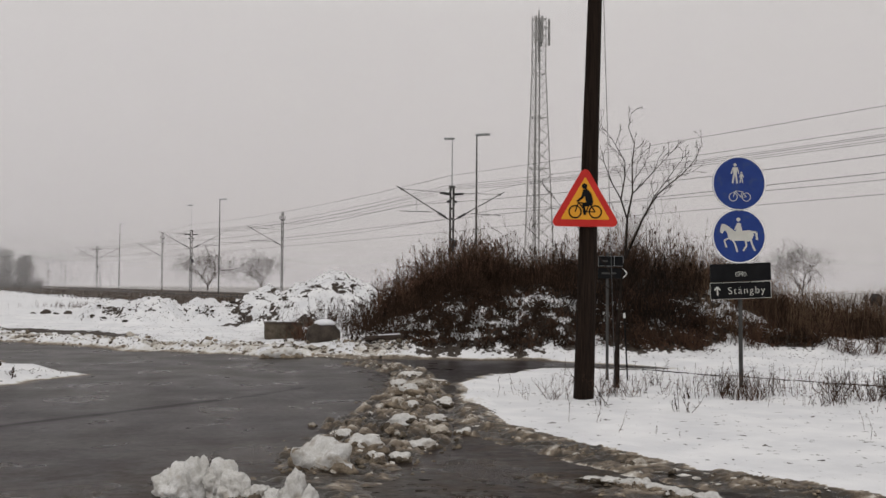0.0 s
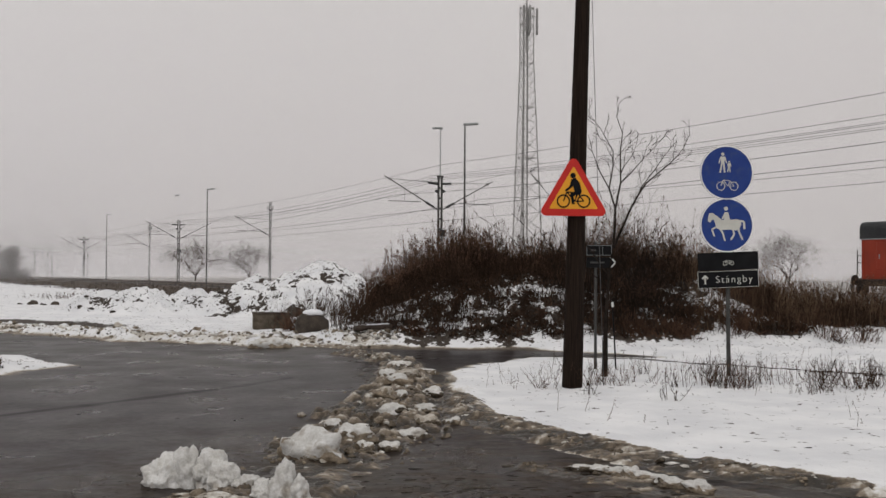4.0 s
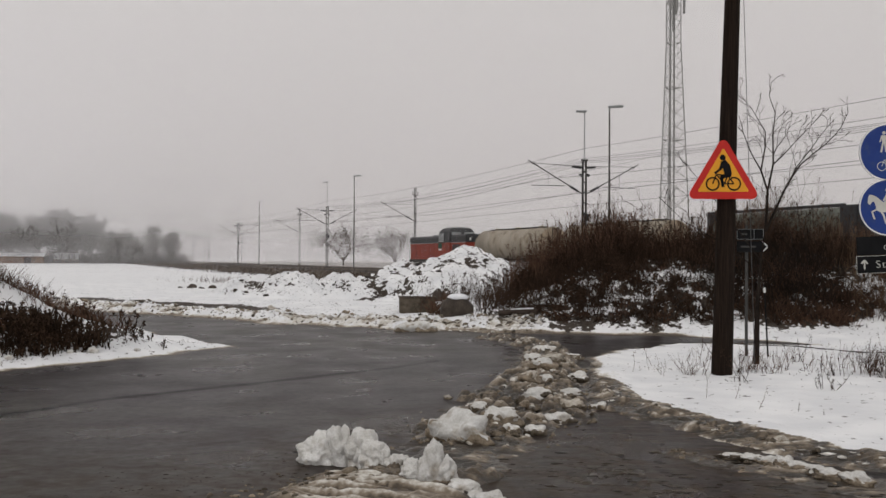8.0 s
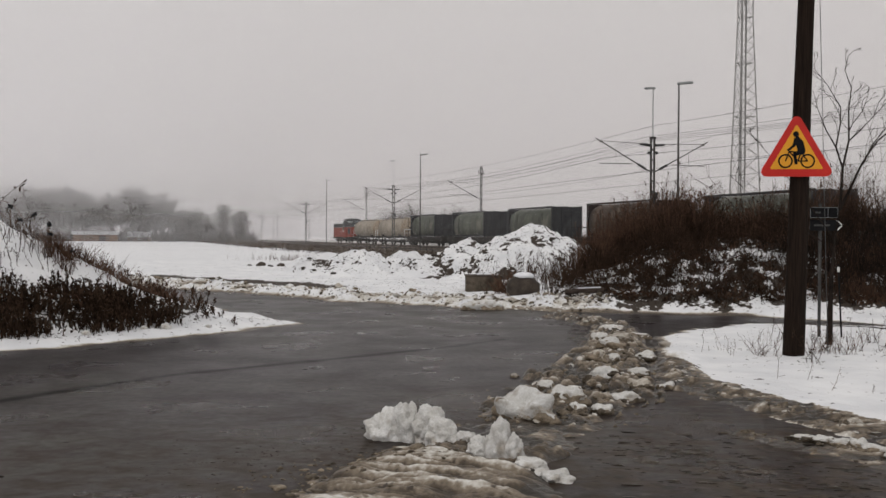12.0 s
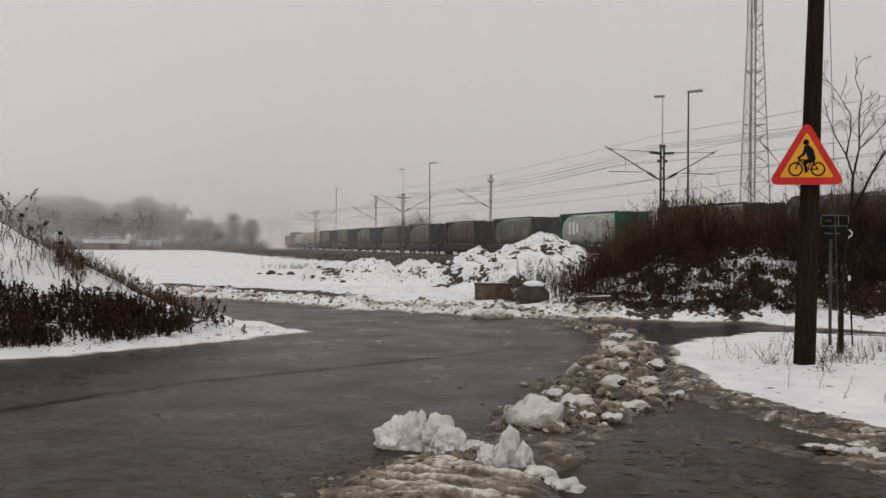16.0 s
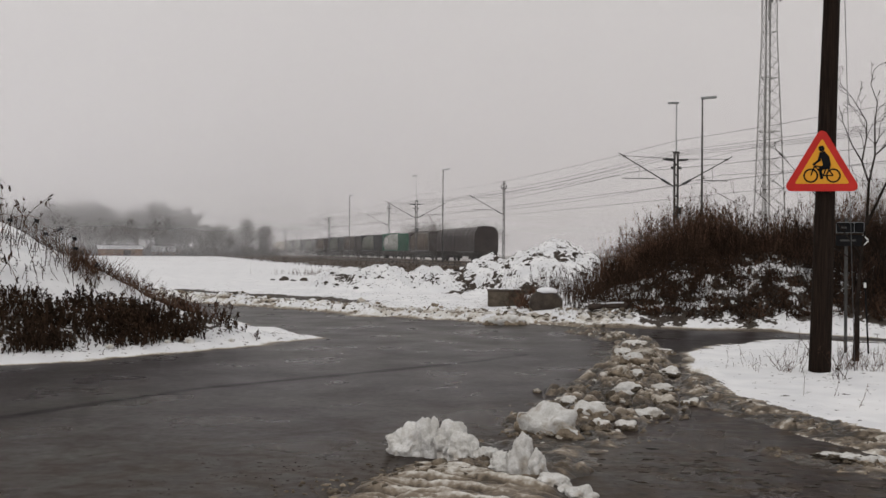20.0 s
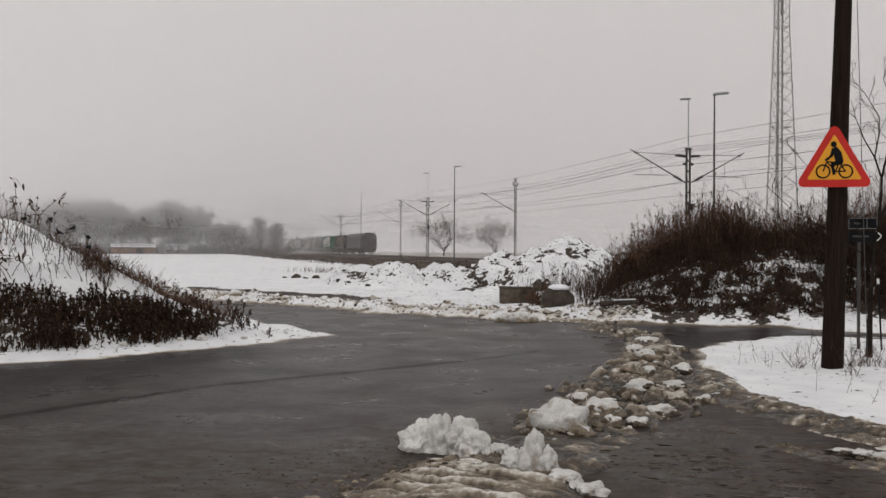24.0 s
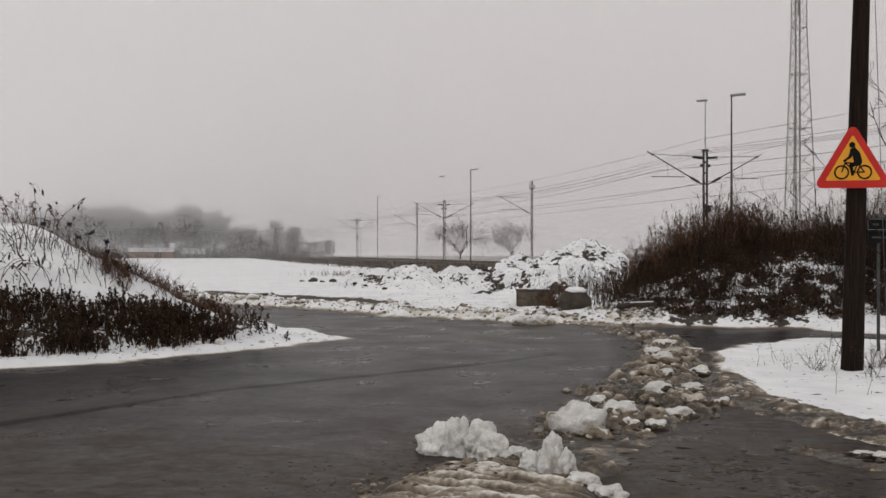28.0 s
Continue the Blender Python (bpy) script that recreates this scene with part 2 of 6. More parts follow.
def ground_material():
    """Snow, with brown slush and bare earth where the sheet's own marks say so."""
    m = bpy.data.materials.new("snow_ground")
    m.use_nodes = True
    n, l = m.node_tree.nodes, m.node_tree.links
    b = n["Principled BSDF"]
    tc = n.new("ShaderNodeTexCoord")

    def noise_at(scale, detail=6):
        k = n.new("ShaderNodeTexNoise")
        k.inputs["Scale"].default_value, k.inputs["Detail"].default_value = scale, detail
        l.new(tc.outputs["Object"], k.inputs["Vector"])
        return k.outputs[0]

    def blend(fac, a, c):
        k = n.new("ShaderNodeMixRGB")
        l.new(fac, k.inputs[0])
        for slot, v in ((1, a), (2, c)):
            if isinstance(v, tuple):
                k.inputs[slot].default_value = (*v, 1)
            else:
                l.new(v, k.inputs[slot])
        return k.outputs[0]

    def stretch(value, lo, hi, a=0.0, c=1.0):
        k = n.new("ShaderNodeMapRange")
        k.inputs["From Min"].default_value, k.inputs["From Max"].default_value = lo, hi
        k.inputs["To Min"].default_value, k.inputs["To Max"].default_value = a, c
        l.new(value, k.inputs[0])
        return k.outputs[0]

    def masked(name, scale, lo, hi):
        at = n.new("ShaderNodeAttribute")
        at.attribute_name = name
        k = n.new("ShaderNodeMath")
        k.operation = "MULTIPLY_ADD"
        l.new(noise_at(scale), k.inputs[0])
        k.inputs[1].default_value = 1.8
        l.new(at.outputs["Fac"], k.inputs[2])
        return stretch(k.outputs[0], lo, hi)

    snow = blend(stretch(noise_at(1.3), 0.35, 0.65), (0.69, 0.69, 0.71), (0.81, 0.805, 0.815))
    earth = blend(noise_at(9), (0.015, 0.0112, 0.0085), (0.068, 0.05, 0.037))
    at = n.new("ShaderNodeAttribute")
    at.attribute_name = "slush"
    wet = at.outputs["Fac"]
    for scale, amount in ((6, 0.5), (24, 0.45)):
        k = n.new("ShaderNodeMath")
        k.operation = "MULTIPLY_ADD"
        l.new(stretch(noise_at(scale), 0, 1, -0.5, 0.5), k.inputs[0])
        k.inputs[1].default_value = amount
        l.new(wet, k.inputs[2])
        wet = k.outputs[0]
    # clean snow, beige crust, brown slush, near-black melt water and painted shade in hollows
    cr = n.new("ShaderNodeValToRGB").color_ramp
    tone = n["Color Ramp"]
    cr.elements[0].position, cr.elements[0].color = 0.36, (0.57, 0.54, 0.49, 1)
    cr.elements[1].position, cr.elements[1].color = 1.0, (0.035, 0.029, 0.023, 1)
    for p, c in ((0.55, (0.225, 0.182, 0.137, 1)), (0.78, (0.07, 0.051, 0.034, 1))):
        cr.elements.new(p).color = c
    l.new(wet, tone.inputs[0])
    ms, me = stretch(wet, 0.16, 0.36), masked("earth", 9.0, 1.17, 1.26)
    l.new(blend(me, blend(ms, snow, tone.outputs[0]), earth), b.inputs["Base Color"])
    l.new(stretch(wet, 0.3, 0.9, 0.75, 0.35), b.inputs["Roughness"])
    b.inputs["Specular IOR Level"].default_value = 0.3
    bump = n.new("ShaderNodeBump")
    bump.inputs["Strength"].default_value, bump.inputs["Distance"].default_value = 0.75, 0.03
    k = n.new("ShaderNodeMath")
    k.operation = "MULTIPLY_ADD"
    l.new(noise_at(28), k.inputs[0])
    k.inputs[1].default_value = 0.4
    l.new(noise_at(5), k.inputs[2])
    l.new(k.outputs[0], bump.inputs["Height"])
    l.new(bump.outputs[0], b.inputs["Normal"])
    return m


def road_material():
    """Wet asphalt under a film of water and grey slush."""
    m = bpy.data.materials.new("wet_asphalt")
    m.use_nodes = True
    n, l = m.node_tree.nodes, m.node_tree.links
    b = n["Principled BSDF"]
    tc = n.new("ShaderNodeTexCoord")
    mp = n.new("ShaderNodeMapping")
    mp.inputs["Scale"].default_value = (0.85, 0.8, 1.0)
    mp.inputs["Rotation"].default_value = (0, 0, radians(-10))
    l.new(tc.outputs["Object"], mp.inputs[0])

    def noise_at(scale, detail=6, flat=True):
        k = n.new("ShaderNodeTexNoise")
        k.inputs["Scale"].default_value, k.inputs["Detail"].default_value = scale, detail
        l.new((mp if flat else tc).outputs[0 if flat else "Object"], k.inputs["Vector"])
        return k.outputs[0]

    def stretch(value, lo, hi, a=0.0, c=1.0):
        k = n.new("ShaderNodeMapRange")
        k.inputs["From Min"].default_value, k.inputs["From Max"].default_value = lo, hi
        k.inputs["To Min"].default_value, k.inputs["To Max"].default_value = a, c
        l.new(value, k.inputs[0])
        return k.outputs[0]

    def blend(fac, a, c):
        k = n.new("ShaderNodeMixRGB")
        l.new(fac, k.inputs[0])
        for slot, v in ((1, a), (2, c)):
            if isinstance(v, tuple):
                k.inputs[slot].default_value = (*v, 1)
            else:
                l.new(v, k.inputs[slot])
        return k.outputs[0]

    base = blend(stretch(noise_at(26, 12, False), 0.36, 0.64), (0.0112, 0.0084, 0.0094), (0.034, 0.0262, 0.0278))
    mud = stretch(noise_at(0.45), 0.46, 0.68)
    streak_map = n.new("ShaderNodeMapping")
    streak_map.inputs["Scale"].default_value = (1.5, 2.2, 1.0)
    streak_map.inputs["Rotation"].default_value = (0, 0, radians(-14))
    l.new(tc.outputs["Object"], streak_map.inputs[0])
    streak = n.new("ShaderNodeTexNoise")
    streak.inputs["Scale"].default_value, streak.inputs["Detail"].default_value = 2.3, 12
    streak.inputs["Distortion"].default_value = 0.5
    l.new(streak_map.outputs[0], streak.inputs["Vector"])

    def mark(name):
        at = n.new("ShaderNodeAttribute")
        at.attribute_name = name
        return at.outputs["Fac"]

    def times(a, c):
        k = n.new("ShaderNodeMath")
        k.operation = "MULTIPLY"
        l.new(a, k.inputs[0])
        l.new(c, k.inputs[1])
        return k.outputs[0]

    grit = stretch(noise_at(5.0, 12), 0.47, 0.57)
    film = times(stretch(streak.outputs[0], 0.56, 0.44, 0.05, 1.0), mark("slush"))
    wallow = times(stretch(streak.outputs[0], 0.58, 0.42, 0.3, 1.0), mark("mud"))
    colour = blend(mud, base, (0.03, 0.0255, 0.021))
    colour = blend(wallow, colour, (0.033, 0.0235, 0.0165))
    colour = blend(times(film, stretch(grit, 0, 1, 0.45, 1.0)), colour, (0.058, 0.043, 0.03))
    colour = blend(times(mark("seam"), stretch(noise_at(6), 0.3, 0.6, 0.6, 0.97)), colour, (0.004, 0.0035, 0.003))
    fleck = times(stretch(noise_at(14, 14), 0.58, 0.7), mark("slush"))
    colour = blend(fleck, colour, (0.075, 0.062, 0.049))
    pit = times(stretch(noise_at(9, 12), 0.55, 0.62), mark("slush"))
    colour = blend(pit, colour, (0.012, 0.01, 0.008))
    l.new(colour, b.inputs["Base Color"])
    l.new(stretch(noise_at(1.1, 9), 0.36, 0.66, 0.26, 0.36), b.inputs["Roughness"])
    b.inputs["IOR"].default_value = 1.33
    sheen = times(stretch(noise_at(2.6, 9), 0.36, 0.64, 0.058, 0.08), stretch(noise_at(14, 6), 0.3, 0.7, 0.6, 1.35))
    pools = n.new("ShaderNodeMixRGB")
    near = n.new("ShaderNodeMath")
    near.operation, near.use_clamp = "ADD", True
    l.new(mark("mud"), near.inputs[0])
    l.new(mark("slush"), near.inputs[1])
    l.new(near.outputs[0], pools.inputs[0])
    pools.inputs[1].default_value = (1, 1, 1, 1)
    l.new(stretch(streak.outputs[0], 0.4, 0.6, 0.5, 1.25), pools.inputs[2])
    churned = pools.outputs[0]
    dull = times(mark("seam"), stretch(noise_at(7), 0.3, 0.6, 0.55, 1.0))
    l.new(times(times(sheen, stretch(dull, 0, 1, 1.0, 0.25)), churned), b.inputs["Specular IOR Level"])
    bump = n.new("ShaderNodeBump")
    bump.inputs["Strength"].default_value, bump.inputs["Distance"].default_value = 0.16, 0.01
    k = n.new("ShaderNodeMath")
    k.operation = "MULTIPLY_ADD"
    l.new(noise_at(60, 4, False), k.inputs[0])
    k.inputs[1].default_value = 0.5
    l.new(noise_at(2.2, 5), k.inputs[2])
    rip = n.new("ShaderNodeMath")
    rip.operation = "ADD"
    l.new(k.outputs[0], rip.inputs[0])
    l.new(times(stretch(streak.outputs[0], 0.3, 0.7, 0, 2.2), stretch(mark("slush"), 0, 1, 0.25, 1.0)), rip.inputs[1])
    l.new(rip.outputs[0], bump.inputs["Height"])
    l.new(bump.outputs[0], b.inputs["Normal"])
    return m


def haze_sheet_material(amount, lift):
    """See-through veil imitating haze; daylight shines on and through, denser aloft by lift."""
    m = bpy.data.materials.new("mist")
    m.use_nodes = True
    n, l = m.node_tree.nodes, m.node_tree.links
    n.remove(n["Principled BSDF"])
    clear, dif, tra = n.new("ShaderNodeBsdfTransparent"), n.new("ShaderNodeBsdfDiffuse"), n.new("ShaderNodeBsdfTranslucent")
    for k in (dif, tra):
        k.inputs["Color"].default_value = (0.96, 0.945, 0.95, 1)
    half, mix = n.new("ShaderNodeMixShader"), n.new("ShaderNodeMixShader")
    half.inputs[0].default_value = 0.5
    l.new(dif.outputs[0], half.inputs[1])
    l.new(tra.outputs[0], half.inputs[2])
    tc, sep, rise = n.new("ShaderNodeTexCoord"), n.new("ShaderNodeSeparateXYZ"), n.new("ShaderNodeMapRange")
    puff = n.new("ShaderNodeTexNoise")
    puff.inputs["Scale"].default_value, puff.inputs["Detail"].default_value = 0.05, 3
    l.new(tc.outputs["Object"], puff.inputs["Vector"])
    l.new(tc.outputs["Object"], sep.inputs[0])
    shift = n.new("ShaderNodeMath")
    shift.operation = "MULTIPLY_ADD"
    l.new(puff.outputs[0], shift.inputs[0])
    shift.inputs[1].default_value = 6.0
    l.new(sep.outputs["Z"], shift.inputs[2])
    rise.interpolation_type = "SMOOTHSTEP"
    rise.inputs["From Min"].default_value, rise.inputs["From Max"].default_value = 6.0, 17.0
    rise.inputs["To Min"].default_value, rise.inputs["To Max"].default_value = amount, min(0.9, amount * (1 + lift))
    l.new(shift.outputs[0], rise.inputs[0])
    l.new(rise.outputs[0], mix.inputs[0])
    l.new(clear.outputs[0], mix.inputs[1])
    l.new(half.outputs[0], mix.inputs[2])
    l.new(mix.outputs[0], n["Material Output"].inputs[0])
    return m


# ---- helpers for building ----
class Geo:
    """Collects the faces of one mesh."""

    def __init__(self):
        self.v, self.f = [], []

    def add(self, verts, faces):
        k = len(self.v)
        self.v += [tuple(p) for p in verts]
        self.f += [tuple(i + k for i in f) for f in faces]
        return self

    def box(self, x, y, z, sx, sy, sz, turn=None):
        c = [Vector((i * sx / 2, j * sy / 2, k * sz / 2)) for i in (-1, 1) for j in (-1, 1) for k in (-1, 1)]
        c = [(turn @ p if turn else p) + Vector((x, y, z)) for p in c]
        return self.add(c, [(0, 1, 3, 2), (4, 6, 7, 5), (0, 4, 5, 1), (2, 3, 7, 6), (0, 2, 6, 4), (1, 5, 7, 3)])

    def tube(self, p0, p1, r0, r1=None, n=8, caps=True):
        r1 = r0 if r1 is None else r1
        a, b = Vector(p0), Vector(p1)
        d = (b - a).normalized()
        e = d.orthogonal().normalized()
        g = d.cross(e)
        ring = [e * math.cos(2 * math.pi * i / n) + g * math.sin(2 * math.pi * i / n) for i in range(n)]
        faces = [(i, (i + 1) % n, n + (i + 1) % n, n + i) for i in range(n)]
        if caps:
            faces += [tuple(range(n - 1, -1, -1)), tuple(range(n, 2 * n))]
        return self.add([a + q * r0 for q in ring] + [b + q * r1 for q in ring], faces)

    def line(self, points, r, n=5):
        for a, b in zip(points[:-1], points[1:]):
            self.tube(a, b, r, r, n)
        return self

    def sweep(self, rings):
        """Closed rings of equal count, skinned one to the next and capped."""
        n, k = len(rings[0]), len(rings)
        faces = [(j * n + i, j * n + (i + 1) % n, (j + 1) * n + (i + 1) % n, (j + 1) * n + i) for j in range(k - 1) for i in range(n)]
        faces += [tuple(range(n - 1, -1, -1)), tuple(range((k - 1) * n, k * n))]
        return self.add([p for r in rings for p in r], faces)

    def plate(self, outline, y0, y1):
        """A flat shape in x and z, with thickness along y."""
        n = len(outline)
        faces = [tuple(range(n)), tuple(range(2 * n - 1, n - 1, -1))]
        faces += [((i + 1) % n, i, n + i, n + (i + 1) % n) for i in range(n)]
        return self.add([(x, y0, z) for x, z in outline] + [(x, y1, z) for x, z in outline], faces)

    def ring(self, x, z, r_out, r_in, y0, y1, n=28):
        pts = []
        for r, y in ((r_out, y0), (r_in, y0), (r_in, y1), (r_out, y1)):
            pts += [(x + r * math.cos(2 * math.pi * i / n), y, z + r * math.sin(2 * math.pi * i / n)) for i in range(n)]
        faces = [(a * n + i, a * n + (i + 1) % n, ((a + 1) % 4) * n + (i + 1) % n, ((a + 1) % 4) * n + i) for a in range(4) for i in range(n)]
        return self.add(pts, faces)

    def mesh(self, name, mat, bevel=0.0, smooth=False):
        me = bpy.data.meshes.new(name)
        me.from_pydata(self.v, [], self.f)
        bm = bmesh.new()
        bm.from_mesh(me)
        bmesh.ops.recalc_face_normals(bm, faces=bm.faces)
        if bevel:
            edges = [e for e in bm.edges if len(e.link_faces) == 2 and e.calc_face_angle() > 0.6]
            bmesh.ops.bevel(bm, geom=edges, offset=bevel, segments=1, affect="EDGES", clamp_overlap=True)
        bm.to_mesh(me)
        bm.free()
        me.materials.append(mat)
        if smooth:
            me.shade_smooth()
        return me


def part(name, geo, mat, parent, label="", bevel=0.0, smooth=False):
    ob = new(name, geo.mesh(name, mat, bevel, smooth))
    ob.parent = parent
    return tagged(ob, label)


def thing(name, m, label, category, group="", kind=""):
    ob = new(name)
    ob.matrix_basis = m
    return tagged(ob, label, category, group, kind)


def lone(name, geo, mat, m, label, category, group="", kind="", bevel=0.0, smooth=False):
    ob = new(name, geo.mesh(name, mat, bevel, smooth))
    ob.matrix_basis = m
    return tagged(ob, label, category, group, kind)


# ---- plan ----
RAIL_0, RAIL_U, RAIL_N = Vector((1.6, 76.42, 0)), Vector((-0.4814, 0.8765, 0)), Vector((-0.8765, -0.4814, 0))
RAIL_TURN = math.degrees(math.atan2(RAIL_U.y, RAIL_U.x))
RAIL_TOP = 0.38


def rail(s, off=0.0, z=0.0):
    return RAIL_0 + RAIL_U * s + RAIL_N * off + Vector((0, 0, z))


ROAD = [(-16, -12), (-14, 5), (-9.1, 11.6), (-8.0, 12.6), (-7.2, 14.5), (-6.4, 16.4), (-6.0, 17.4), (-7.3, 18.5), (-9.4, 20.4), (-16, 25.5), (-34, 36),
        (-37, 41), (-16, 29.4), (-11.5, 26.5), (-7.4, 23.7), (-4.7, 22.8), (-3.0, 22.0), (-1.2, 21.6), (1.8, 21.5), (3.6, 20.6), (4.2, 19.9), (1.7, 19.8),
        (0.1, 17.3), (-0.05, 13.2), (0.15, 11.1), (0.85, 9.95), (1.3, 9.2), (2.0, 8.25), (2.7, 7.65), (12, 2.6), (12, -12)]
RIDGE = [(-1.32, 5.6, 0.95), (-1.36, 7.0, 0.68), (-1.0, 8.6, 0.6), (-0.75, 10.0, 0.85), (-0.7, 12.0, 0.75), (-0.6, 14.5, 0.55), (-0.75, 18.2, 0.4), (-1.9, 20.3, 0.35)]
CRUMBS = [(0.1, 13.2, 0.2), (0.3, 11.3, 0.35), (0.95, 10.1, 0.35), (1.4, 9.3, 0.3), (2.1, 8.35, 0.3), (2.9, 7.75, 0.3)]
STREAK = [(0.65, 8.5, 0.12), (1.1, 8.2, 0.3), (1.65, 7.7, 0.38), (2.4, 7.0, 0.4)]


def edge_distance(px, py, poly):
    """How far points lie from a closed outline: above nought outside."""
    best = np.full(px.shape, 1e9)
    inside = np.zeros(px.shape, bool)
    for (ax, ay), (bx, by) in zip(poly, poly[1:] + poly[:1]):
        dx, dy = bx - ax, by - ay
        t = np.clip(((px - ax) * dx + (py - ay) * dy) / (dx * dx + dy * dy), 0, 1)
        best = np.minimum(best, np.hypot(px - ax - t * dx, py - ay - t * dy))
        cross = (ay > py) != (by > py)
        with np.errstate(divide="ignore", invalid="ignore"):
            inside ^= cross & (px < (bx - ax) * (py - ay) / (by - ay if by != ay else 1e-9) + ax)
    return np.where(inside, -best, best)


def ridge_reach(px, py):
    """1 on the middle of the slush ridge, 0 at its sides."""
    best = np.zeros(px.shape)
    for (ax, ay, aw), (bx, by, bw) in [q for line in (RIDGE, CRUMBS, STREAK) for q in zip(line[:-1], line[1:])]:
        dx, dy = bx - ax, by - ay
        t = np.clip(((px - ax) * dx + (py - ay) * dy) / (dx * dx + dy * dy), 0, 1)
        best = np.maximum(best, 1 - np.hypot(px - ax - t * dx, py - ay - t * dy) / (aw + t * (bw - aw)))
    return np.clip(best, 0, 1)


RNG = np.random.default_rng(5)
TABLE = RNG.random((256, 256))


def rough_noise(px, py, scale):
    """Smooth random values between -1 and 1."""
    u, v = np.asarray(px) / scale + 1000.3, np.asarray(py) / scale + 1000.7
    i, j = np.floor(u).astype(int), np.floor(v).astype(int)
    a, b = u - i, v - j
    a, b = a * a * (3 - 2 * a), b * b * (3 - 2 * b)
    i, j, k, m = i % 256, j % 256, (i + 1) % 256, (j + 1) % 256
    return 2 * ((TABLE[i, j] * (1 - a) + TABLE[k, j] * a) * (1 - b) + (TABLE[i, m] * (1 - a) + TABLE[k, m] * a) * b) - 1


def billow(px, py, scale):
    """Rounded lumps with creases between them, -1 to 1."""
    return np.minimum(3.2 * np.abs(rough_noise(px, py, scale)) - 1, 1.0)


def bell(px, py, x, y, rx, ry, turn=0.0):
    c, s = math.cos(radians(turn)), math.sin(radians(turn))
    u, v = ((px - x) * c + (py - y) * s) / rx, (-(px - x) * s + (py - y) * c) / ry
    return np.exp(-(u * u + v * v))


def soft(v, lo, hi):
    t = np.clip((v - lo) / (hi - lo), 0, 1)
    return t * t * (3 - 2 * t)


def berm(px, py):
    """The weed-grown bank beyond the path: its foot in front, a long crest behind."""
    crest = 1.5 * soft(px, -3.5, 0.5) * (1 - 0.78 * soft(px, 5.5, 9.8))
    foot = soft(py, 21.2 + 0.14 * np.maximum(px - 2.5, 0), 25.6) * (1 - soft(py, 29.5, 35))
    return crest * foot


def berm_rise(px, py):
    """0 at the foot of the bank, 1 along its crest."""
    return soft(py, 21.2 + 0.14 * np.maximum(px - 2.5, 0), 25.6) * (1 - soft(py, 29.5, 35))


def berm_dark(px, py):
    """Where dark weeds and earth show on the bank rather than snow."""
    n = 0.3 * rough_noise(px, py, 1.2) + 0.45 * rough_noise(px + 0.4 * py, py, 0.34) + 0.6 * rough_noise(px, py + 0.3 * px, 0.16)
    h = berm(px, py)
    bare = n - 0.06 + 0.32 * bell(px, py, 4.0, 23.4, 1.7, 2.2) + 0.12 * soft(px, -2.5, 0) + 0.22 * bell(px, py, -0.7, 23.6, 1.6, 1.4) + soft(berm_rise(px, py), 0.62, 1.0)
    bare = bare - 0.9 * soft(px, 5, 6.5) * (1 - soft(h, 0.12, 0.3)) - 0.9 * bell(px, py, 6.5, 24.0, 0.55, 1.6) - 0.5 * bell(px, py, 1.6, 24.2, 0.6, 0.35)
    rim = soft(h + 0.04 * rough_noise(px, py, 0.5) + 0.03 * rough_noise(px, py, 0.2), 0.05, 0.12) * soft(h, 0.008, 0.03)
    return soft(bare, -0.55, 0.5) * rim * soft(px + 0.9 * rough_noise(px, py, 0.7), -2.8, -0.9)


def heap(px, py):
    """Snowed-over heaps of dumped earth."""
    h = 1.95 * np.maximum(0, 1 - np.hypot((px + 4.6) / 4.0, (py - 38.3) / 4.0)) ** 0.85
    h = np.maximum(h, 1.45 * np.maximum(0, 1 - np.hypot((px + 6.9) / 2.6, (py - 38.0) / 3.0)))
    for x, y, a, r in ((-9.4, 38.4, 0.95, 2.0), (-11.3, 38.6, 0.98, 2.0), (-12.9, 39.0, 0.75, 2.0), (-8.3, 37.0, 0.7, 1.6), (-10.6, 36.8, 0.6, 1.5)):
        h = np.maximum(h, a * np.maximum(0, 1 - np.hypot(px - x, py - y) / r) ** 0.7)
    return h


def mound(px, py):
    """The bank at the inside of the bend."""
    d = edge_distance(px, py, MOUND)
    return 0.28 * soft(-d, -0.1, 0.7) + 1.05 * soft(-d + 0.25 * rough_noise(px, py, 1.4), 0.35, 2.8) + 0.65 * soft(-px, 10.2, 13.2) * soft(-d, 0.5, 3)


MOUND = [(-20, 4), (-15.5, 6.5), (-9.9, 11.7), (-8.6, 13.0), (-7.7, 14.8), (-7.0, 16.2), (-8.0, 17.2), (-10.5, 19.0), (-18, 23), (-30, 28), (-40, 10)]


